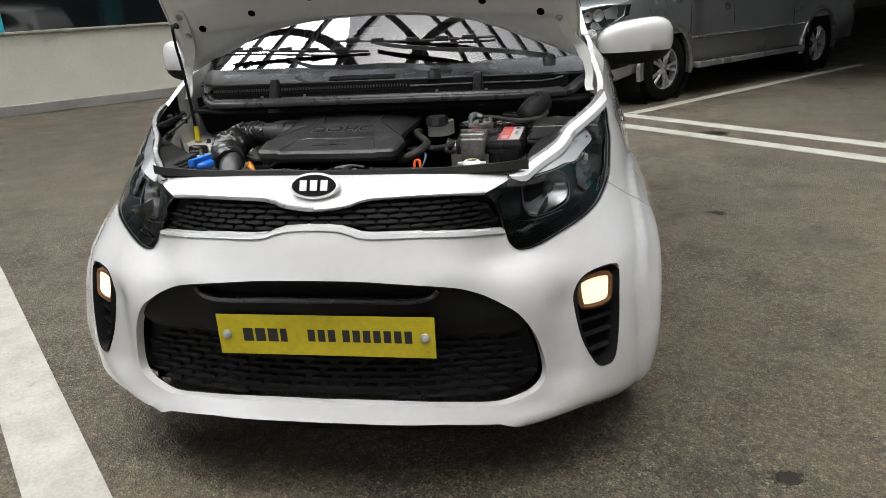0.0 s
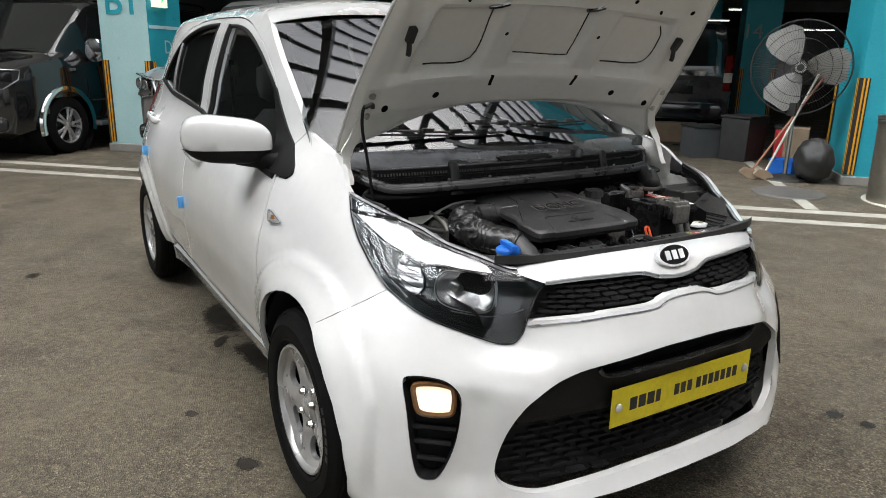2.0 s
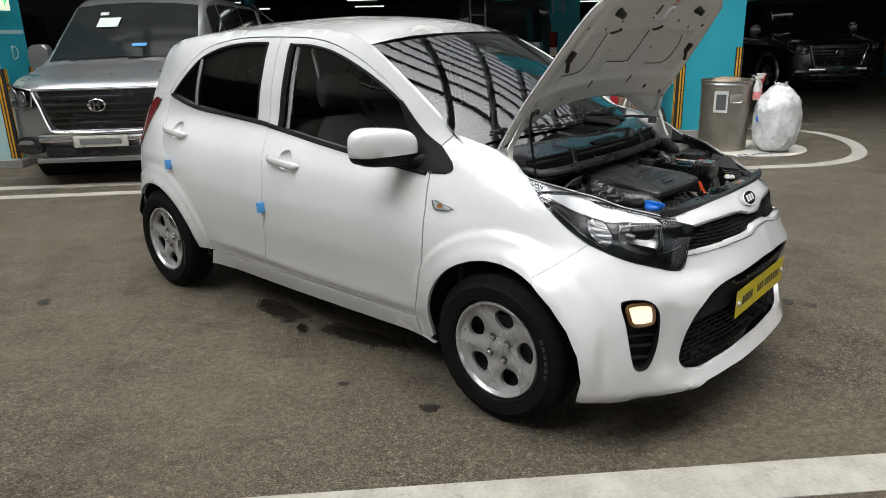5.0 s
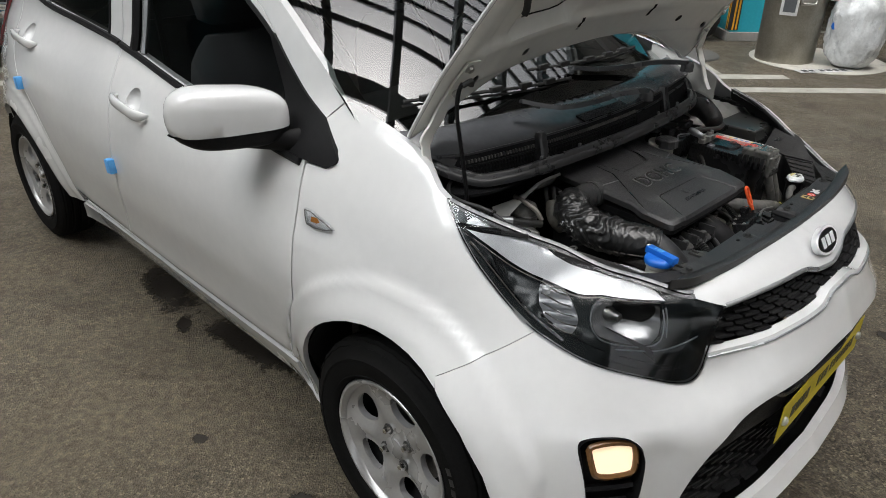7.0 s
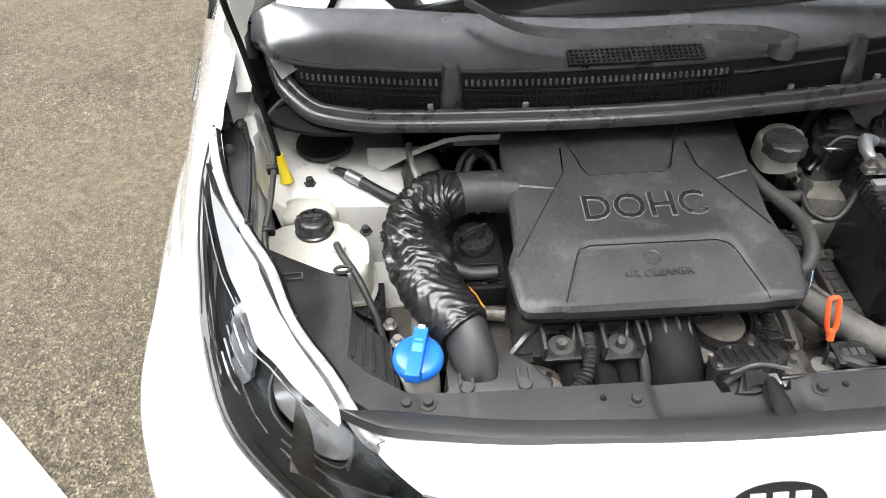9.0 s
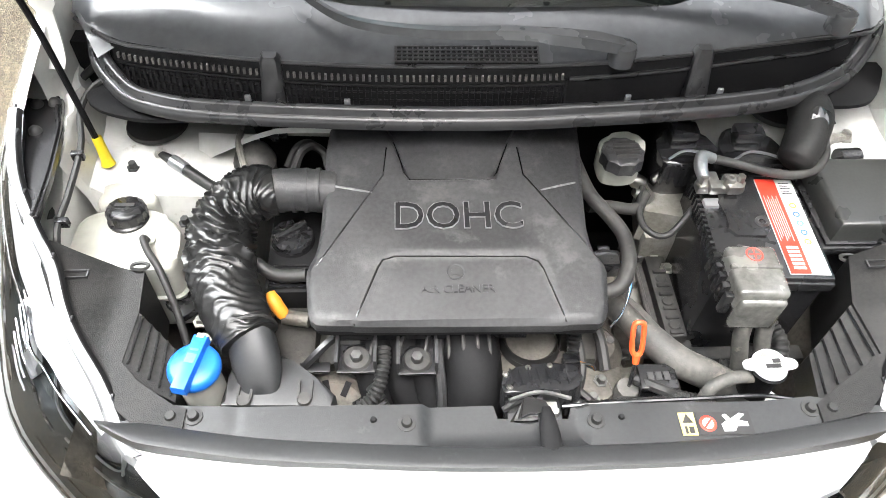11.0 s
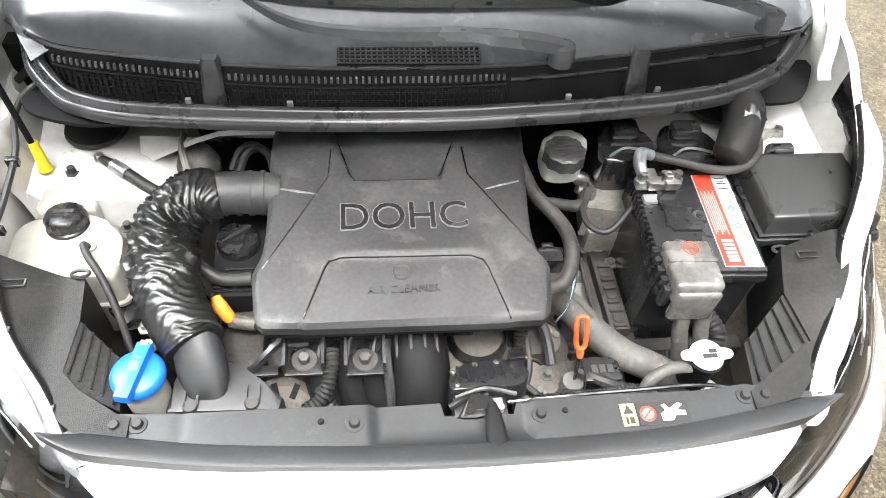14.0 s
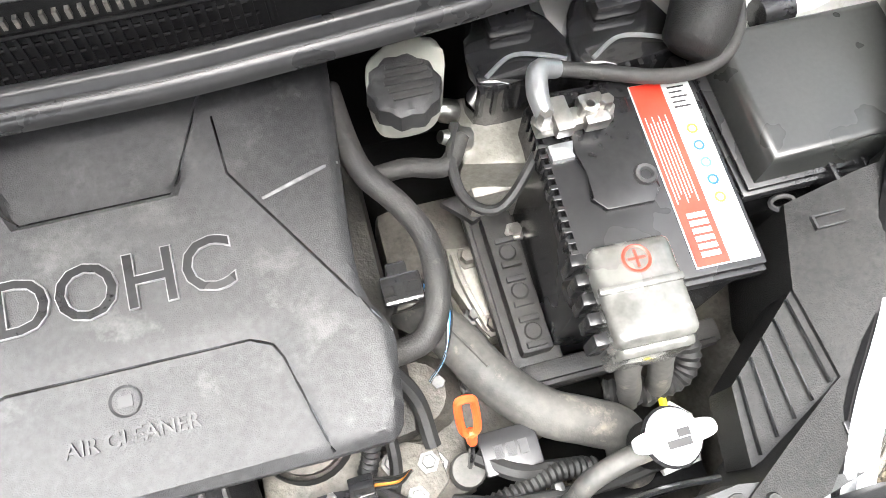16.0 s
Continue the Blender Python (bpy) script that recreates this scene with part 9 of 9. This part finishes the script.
def carton(w, d, h, flaps, at, label):
    c = empty("cardboard_box", label, "box", at, "cardboard boxes")
    part("body", add(box(-w / 2, w / 2, -d / 2, d / 2, 0, h, .004), box(-w / 2 - .002, w / 2 + .002, -.03, .03, h - .08, h + .002)), CARDBOARD, c, smooth=False)
    if flaps:
        for s in (-1, 1):
            part("flap", moved(box(-w / 2, w / 2, 0, d * .45, 0, .005), pose(0, s * d / 2, h - .003, s * 55 if s > 0 else 125, 0, 0)), CARDBOARD, c, smooth=False)
    return c


carton(.68, .25, .30, False, HALL @ pose(.84, 10.25, 0, 0, 0, 2), "long brown cardboard box by the wheel stops")
carton(.22, .20, .26, True, HALL @ pose(.33, 10.35, 0, 0, 0, 18), "small brown cardboard box with open flaps")
mat = part("rubber_mat", prism(catmull([(-.75, -.16), (-.5, .05), (-.1, .14), (.4, .16), (.8, .10), (.78, -.12), (.1, -.16)], closed=True, n=5), .004, .022, .006), GUARDBLACK)
mat.matrix_basis = HALL @ pose(1.55, 9.75, 0)
tagged(mat, "crumpled black rubber mat lying on the floor", "mat")

# ---- by the teal column: bin, bag, bottles, old plate ----
steel_bin = empty("steel_bin", "round dented steel bin with a card on its side", "bin", pose(5.70, 2.29, .006) @ Matrix.Diagonal((1, 1, .98, 1)))
part("body", lathe([(0, .012), (.255, .012), (.262, .0), (.265, .02), (.268, .40), (.275, .78), (.284, .79), (.287, .80), (.284, .81), (.272, .808), (.262, .77), (.255, .05), (0, .05)], 56), ZINC, steel_bin, "", angle=30)
part("rim_band", lathe([(.275, .745), (.282, .752), (.282, .768), (.276, .776)], 48), STEEL, steel_bin)
part("rubbish", moved(lathe([(0, .05), (.10, .055), (.16, .03), (.18, .0)], 18), Matrix.Translation((.02, .02, .775)) @ Matrix.Diagonal((1.2, .9, 1, 1))), CARDBOARD, steel_bin, "brown cardboard scraps")
_face = radians(222)
def on_bin(a, z, r=.278):
    return pose(r * math.cos(a), r * math.sin(a), z, 90, 0, math.degrees(a) + 90)
part("card_frame", moved(box(-.075, .075, -.12, .12, -.002, .006, .002), on_bin(_face - .55, .57)), LABELWHITE, steel_bin, "white framed card", smooth=False)
part("card_face", moved(box(-.05, .055, -.09, .085, .006, .009), on_bin(_face - .55, .57)), DARKSTEEL, steel_bin, smooth=False)
part("handle_plate", moved(box(-.07, .07, -.055, .055, -.004, .006, .002), on_bin(_face, .60)), STEEL, steel_bin)
part("handle", moved(tube([(-.06, .02, .004), (-.058, -.03, .02), (0, -.038, .024), (.058, -.03, .02), (.06, .02, .004)], .006, 8), on_bin(_face, .60)), STEEL, steel_bin, "bent steel handle")

BOTTLE = surface("cloudy_bottle", (.55, .56, .55), (.66, .67, .66), (.25, .35), scale=9)
PINK = surface("pink_liquid", (.62, .20, .20), (.72, .28, .28), (.2, .3), scale=9)
REDTRIG = surface("red_trigger_plastic", (.55, .03, .04), (.65, .05, .05), (.3, .4), scale=12)


def spray_bottle(at, label):
    b = empty("spray_bottle", label, "spray bottle", at, "spray bottles")
    part("bottle", lathe([(0, 0), (.036, .002), (.040, .012), (.040, .13), (.034, .155), (.018, .185), (.014, .215), (0, .216)], 20), BOTTLE, b)
    part("liquid", lathe([(.0405, .010), (.0412, .02), (.0412, .085), (.0405, .09)], 20), PINK, b, "pink liquid")
    head_ = part("spray_head", add(box(-.016, .016, -.06, .03, .225, .255, .008), lathe([(.017, .205), (.018, .23), (.0, .235)], 14)), DIRTYWHITE, b, "white spray head")
    part("trigger", tube([(0, -.035, .228), (0, -.052, .205), (0, -.045, .175)], [.008, .007, .005], 8), REDTRIG, head_, "red trigger")
    part("nozzle", box(-.010, .010, -.072, -.058, .230, .250, .003), REDTRIG, head_)
    part("hook", tube([(0, .02, .20), (0, .05, .225), (0, .075, .215), (0, .078, .18)], .004, 6), STEEL, head_)
    return b


def hang(a, z):
    r = .335
    return pose(5.70 + r * math.cos(a), 2.29 + r * math.sin(a), z - .02, 0, 0, math.degrees(a) + 90)


spray_bottle(hang(_face + .86, .60), "spray bottle with pink liquid hung on the bin")
spray_bottle(hang(_face + 1.12, .63), "spray bottle with a red trigger on the bin")

bag = bmesh.new()
bmesh.ops.create_icosphere(bag, subdivisions=5, radius=1)
for vtx in bag.verts:
    p = vtx.co.copy()
    n1 = noise.noise(Vector((p.x * 2.2 + 4, p.y * 2.2, p.z * 2.6))) * .11
    n2 = -abs(noise.noise(Vector((p.x * 5, p.y * 5 + 7, p.z * 9)))) * .10
    n3 = noise.noise(p * 15) * .02
    n4 = -abs(noise.noise(p * 10 + Vector((3, 1, 8)))) * .045
    flat = max(abs(p.z) ** 3, 0)
    r = 1 + n1 + n2 + n3 + n4
    side = (1 - .30 * max(p.z, 0) ** 2) * (1.14 - .16 * flat) / max(.62, math.hypot(p.x, p.y) ** .35 if math.hypot(p.x, p.y) > .05 else .62)
    vtx.co = Vector((p.x * r * .245 * min(side, 1.3), p.y * r * .245 * min(side, 1.3), max(0, .34 + .36 * (abs(p.z) ** .75) * (1 if p.z > 0 else -1) * (1 + n1 * .6 + n2 * .7))))
plastic_bag = empty("plastic_bag", "full white plastic bag wrapped in film", "bag", pose(5.82, 1.74, .006) @ Matrix.Diagonal((.92, .92, 1.06, 1)))
part("sack", bag, BAGFILM, plastic_bag, "", angle=60)
for k in range(9):
    a = .7 * k
    part("ear", loft([[(.05 * math.cos(a) + w * math.sin(a) + h * .4 * math.cos(a), .05 * math.sin(a) - w * math.cos(a) + h * .4 * math.sin(a), .655 + h) for w in (-wd, 0, wd)] for h, wd in ((0, .035), (.03 + .01 * (k % 3), .028), (.05 + .012 * (k % 4), .012))], closed=False), BAGFILM, plastic_bag)
part("blue_label", moved(prism(catmull([(-.06, -.035), (-.055, .03), (.05, .036), (.055, -.03)], closed=True, n=3), -.02, .012, .005), pose(-.2, .11, .36, 90, 0, -62)), BLUE, plastic_bag, "dark blue print")
part("yellow_label", moved(prism(catmull([(-.08, -.03), (-.05, .045), (.06, .03), (.07, -.03)], closed=True, n=3), -.02, .012, .005), pose(-.06, -.232, .36, 90, 0, -10)), surface("pale_yellow_film", (.60, .56, .22), (.70, .66, .34), (.3, .4), scale=20), plastic_bag, "pale yellow print")
disc = part("floor_disc", lathe([(0, .0), (.62, .0), (.62, .005), (.60, .006), (0, .006)], 64), surface("pale_round_sheet", (.44, .42, .37), (.58, .56, .50), (.6, .75), scale=4, fine=60, grime=((.26, .23, .19), 5, .58)))
disc.matrix_basis = pose(5.92, 2.05, .0)
tagged(disc, "pale worn round sheet under the bin and bag", "sheet")

old_plate = empty("old_number_plate", "old white plate with worn marks on the floor", "number plate", pose(5.45, 1.82, .006, 0, 0, -37))
part("plate", box(-.26, .26, -.055, .055, 0, .006, .002), LABELWHITE, old_plate, smooth=False)
for x, w in ((-.19, .05), (-.12, .04), (-.02, .04), (.05, .05), (.12, .04), (.19, .05)):
    part("mark", box(x - w / 2, x + w / 2, -.03, .03, .006, .008), INK, old_plate, smooth=False)

# ---- stand fan and the clutter behind it ----
BLADE = surface("pale_blade_plastic", (.26, .26, .25), (.34, .34, .325), (.3, .4), scale=8)
fan = empty("stand_fan", "large black stand fan with pale blades, beside the column", "fan", pose(5.92, 3.61, .0))
FAN = pose(0, 0, 1.21, 90, 0, 62 - 119)
part("base", lathe([(0, .06), (.06, .06), (.10, .045), (.24, .02), (.25, 0)], 32), GUARDBLACK, fan, "black round base")
part("pole", lathe([(.022, .05), (.022, .70), (.016, .72), (.016, 1.1), (0, 1.1)], 14), STEEL, fan, "steel pole")
part("motor", moved(lathe([(0, -.26), (.06, -.25), (.085, -.20), (.085, -.10), (.05, -.07), (.03, -.03), (0, -.03)], 24), FAN), GUARDBLACK, fan, "black motor housing")
cage = part("cage_rim", moved(tube([(.49 * math.cos(a), .49 * math.sin(a), .0) for a in np.linspace(0, 2 * math.pi, 61)], .009, 6, 0), FAN), GUARDBLACK, fan, "round black cage rim")
_w = bmesh.new()
for k in range(96):
    a = 2 * math.pi * k / 96
    c_, s_ = math.cos(a), math.sin(a)
    for sg in (1, -.8):
        add(_w, moved(tube([(r * c_, r * s_, h * sg) for r, h in ((.07, .10), (.28, .10), (.42, .07), (.49, .0))], .0016, 3, 0, False), FAN))
tagged(part("cage_wires", _w, GUARDBLACK, fan, "close black cage wires", smooth=False), kind="stuff")
for r, h in ((.16, .101), (.30, .099), (.39, .08)):
    part("cage_ring", moved(tube([(r * math.cos(a), r * math.sin(a), h) for a in np.linspace(0, 2 * math.pi, 41)], .003, 4, 0), FAN), GUARDBLACK, fan)
part("hub_plate", moved(lathe([(0, .112), (.05, .112), (.065, .108), (.068, .098)], 28), FAN), GUARDBLACK, fan, "black hub plate with pale teeth")
for k in range(20):
    a = 2 * math.pi * k / 20
    part("hub_tooth", moved(box(.036, .058, -.004, .004, .112, .116), FAN @ Matrix.Rotation(a, 4, "Z")), BLADE, fan, smooth=False)
for k in range(3):
    rings = []
    for r, w, tw in ((.06, .05, 34), (.14, .12, 28), (.26, .19, 22), (.38, .20, 18), (.455, .13, 16)):
        ct, st = math.cos(radians(tw)), math.sin(radians(tw))
        rings.append([(r, d * ct + .03, d * st * .7 + o) for d, o in ((-w, 0), (-w * .5, .010), (0, .013), (w * .5, .010), (w, 0), (0, -.001))])
    part("blade", moved(loft(rings), FAN @ Matrix.Rotation(radians(120 * k - 2), 4, "Z")), BLADE, fan, "pale plastic blade")
part("blade_hub", moved(lathe([(0, .045), (.045, .04), (.055, .0), (.055, -.04)], 24), FAN), BLADE, fan)
part("switch_box", box(-.06, .06, -.05, .05, .70, .84, .01), GUARDBLACK, fan, "black switch box")


def broom(at, lean, label, colour):
    b = empty("broom", label, "broom", at @ Matrix.Rotation(radians(lean), 4, "Y"), "brooms")
    part("stick", lathe([(0, 0), (.013, 0), (.013, 1.25), (0, 1.255)], 10), colour, b, "thin stick")
    part("head", loft([[(x, y, z) for x, y in ((-w, -.025), (w, -.025), (w, .025), (-w, .025))] for z, w in ((-.02, .10), (.0, .11), (.06, .09), (.08, .02))]), CARDBOARD, b, "brown bristles")
    return b


WOODSTICK = surface("red_brown_stick", (.28, .12, .08), (.36, .17, .11), (.5, .6), scale=14)
broom(pose(5.60, 3.84, .03, 0, 0, -42), 30, "broom with a red-brown stick leaning on the fan", WOODSTICK)
broom(pose(5.66, 3.70, .03, 0, 0, -30), 22, "broom with a pale stick leaning on the fan", DIRTYWHITE)
carton(.30, .26, .50, False, pose(6.75, 4.05, 0, 0, 0, 30), "tall brown cardboard box behind the fan")
crate = empty("plastic_crate", "small bright blue plastic crate on the floor", "crate", pose(6.32, 3.90, 0, 0, 0, -78))
for a, b, c, d in ((-.13, .13, -.09, -.085), (-.13, .13, .085, .09), (-.13, -.125, -.085, .085), (.125, .13, -.085, .085)):
    part("side", box(a, b, c, d, .004, .17, .001), BLUE, crate, smooth=False)
part("floor", box(-.13, .13, -.09, .09, 0, .006), BLUE, crate, smooth=False)
part("rim", add(box(-.138, .138, -.098, -.088, .15, .172, .002), box(-.138, .138, .088, .098, .15, .172, .002)), BLUE, crate)
sack = bmesh.new()
bmesh.ops.create_icosphere(sack, subdivisions=4, radius=1)
for vtx in sack.verts:
    p = vtx.co.copy()
    r = 1 + .16 * noise.noise(p * 2.1 + Vector((5, 2, 1))) - .10 * abs(noise.noise(p * 5.5))
    vtx.co = Vector((p.x * r * .19, p.y * r * .20, max(0, .23 + p.z * r * .25)))
bag_black = part("rubbish_sack", sack, GUARDBLACK)
bag_black.matrix_basis = pose(6.02, 3.36, 0)
tagged(bag_black, "lumpy black rubbish sack standing beside the column", "sack")
plate_round = part("floor_plate", lathe([(0, .022), (.30, .022), (.335, .016), (.345, 0), (0, 0)], 48), surface("dull_grey_rubber_disc", (.07, .068, .064), (.11, .106, .10), (.5, .65), scale=7, fine=60))
plate_round.matrix_basis = pose(5.16, 3.06, 0)
tagged(plate_round, "flat dark grey round plate lying on the floor", "plate")
for k, (x, y, w, h, m, a) in enumerate(((6.9, 4.9, .5, .55, GUARDBLACK, 10), (7.4, 4.6, .4, .42, REDTRIG, 35), (6.6, 5.3, .45, .40, DARKSTEEL, -20))):
    c = empty("storage_box", ("black plastic storage box in the dark clutter", "dull red storage box in the dark clutter", "dark grey steel box in the dark clutter")[k], "box", pose(x, y, 0, 0, 0, a), "storage boxes")
    part("body", prism([(-w / 2, -w * .36), (w / 2, -w * .36), (w / 2, w * .36), (-w / 2, w * .36)], 0, h, .015, 2, -.04), m, c)
    part("lid", box(-w * .54, w * .54, -w * .41, w * .41, h, h + .03, .008), GUARDBLACK, c, "black lid")

# ---- jerrycans by the low wall ----
def jerrycan(at, hose, cap_, label):
    j = empty("jerrycan", label, "jerrycan", at, "jerrycans")
    body = part("body", prism([(-.15, -.11), (.15, -.11), (.15, .11), (-.15, .11)], 0, .30, .03, 3, .04), DIRTYWHITE, j)
    part("handle", tube([(-.10, 0, .29), (-.09, 0, .335), (0, 0, .345), (.07, 0, .335), (.08, 0, .29)], .016, 8), DIRTYWHITE, j, "moulded handle")
    part("neck", moved(lathe([(.03, .28), (.03, .33), (.034, .335), (.034, .36), (0, .362)], 16), Matrix.Translation((-.11, 0, 0))), cap_, j, "screw cap")
    if hose:
        part("hose", tube([(-.11, 0, .355), (-.115, 0, .43), (-.16, 0, .53), (-.24, 0, .60)], .014, 8), hose, j, "short hose")
    for x in (-.06, .06):
        part("moulded_rib", box(x - .012, x + .012, -.1125, -.105, .05, .24, .003), DIRTYWHITE, j)
    return j


GREENHOSE = surface("green_hose", (.02, .16, .07), (.03, .22, .10), (.3, .4), scale=12)
jerrycan(pose(-3.1, 10.05, 0, 0, 0, -40), REDTRIG, GUARDBLACK, "dirty white jerrycan with a red hose")
jerrycan(pose(-2.75, 10.06, 0, 0, 0, -52), GREENHOSE, ORANGE, "dirty white jerrycan with a green hose")
jerrycan(pose(-2.45, 9.80, 0, 0, 0, -48) @ Matrix.Diagonal((1, 1, .75, 1)), None, DIRTYWHITE, "low white jerrycan without a hose")
cord = part("power_cord", tube([(-3.4, 9.6, .008), (-2.9, 9.5, .008), (-2.4, 9.55, .008), (-1.95, 9.35, .008), (-1.6, 9.45, .008)], .007, 6), GUARDBLACK)
tagged(cord, "thin black power cord lying on the floor", "cord")

# ---- stains on the floor ----
def wet_material():
    """Oil soaked into the floor: thick in the middle, breaking up towards the rim."""
    m = surface("dark_oily_stain", (.012, .010, .008), (.028, .023, .018), (.25, .55), scale=7, fine=60, bump=.0008, bump_scale=160)
    nodes, links = m.node_tree.nodes, m.node_tree.links
    tc, ln = nodes.new("ShaderNodeTexCoord"), nodes.new("ShaderNodeVectorMath")
    ln.operation = "LENGTH"
    links.new(tc.outputs["UV"], ln.inputs[0])
    geo = nodes.new("ShaderNodeNewGeometry")
    total = ln.outputs["Value"]
    for scale, part_of in ((9, 1.5), (60, 1.0)):
        n = nodes.new("ShaderNodeTexNoise")
        n.inputs["Scale"].default_value, n.inputs["Detail"].default_value, n.inputs["Roughness"].default_value = scale, 6, .7
        links.new(geo.outputs["Position"], n.inputs["Vector"])
        ma = nodes.new("ShaderNodeMath")
        ma.operation = "MULTIPLY_ADD"
        links.new(n.outputs["Fac"], ma.inputs[0])
        ma.inputs[1].default_value = part_of
        links.new(total, ma.inputs[2])
        total = ma.outputs[0]
    half = nodes.new("ShaderNodeMath")
    half.operation = "MULTIPLY"
    half.inputs[1].default_value = .5
    links.new(total, half.inputs[0])
    cover_part = ramp(nodes, links, half.outputs[0], [(.88, (.95, .95, .95)), (1.0, (0, 0, 0))])
    links.new(cover_part, nodes["Principled BSDF"].inputs["Alpha"])
    return m


WET = wet_material()


def stain(x, y, length, width, turn, seed):
    bm = bmesh.new()
    uv = bm.loops.layers.uv.new("soak")
    ring = [bm.verts.new((.62 * length * math.cos(a), .62 * width * math.sin(a), 0)) for a in np.linspace(0, 2 * math.pi, 32, endpoint=False)]
    f = bm.faces.new(ring)
    for l in f.loops:
        l[uv].uv = (l.vert.co.x / (length / 2), l.vert.co.y / (width / 2))
    ob = part("floor_stain", bm, WET, smooth=False)
    ob.matrix_basis = pose(x, y, .0015, 0, 0, turn)
    tagged(ob, "dark oily stain soaked into the garage floor", "stain", "floor stains", "structure")


stain(-.62, 2.25, .62, .22, 82, 1)
stain(-.58, 1.66, .75, .20, 96, 2)
stain(-.70, 1.95, .20, .09, 60, 3)
for k, (x, y, w) in enumerate(((1.11, .2, .10), (1.14, .10, .07), (-1.38, 3.42, .11), (-.87, .94, .09), (1.39, 2.42, .12), (1.8, 4.6, .30), (.9, -.45, .05), (-.95, 1.35, .05), (2.6, 1.9, .08))):
    stain(x, y, w * 1.3, w, 40 * k, 11 + k)

number_sign = words("14", .40, .001, HALL @ pose(2.52, 14.146, 1.84, 90, 0, 0), surface("faded_white_paint", (.30, .38, .40), (.40, .48, .50), (.6, .7), scale=5), None, name="trim_column_number")
tagged(number_sign, "faded white column number painted on teal", "painted number", kind="structure")
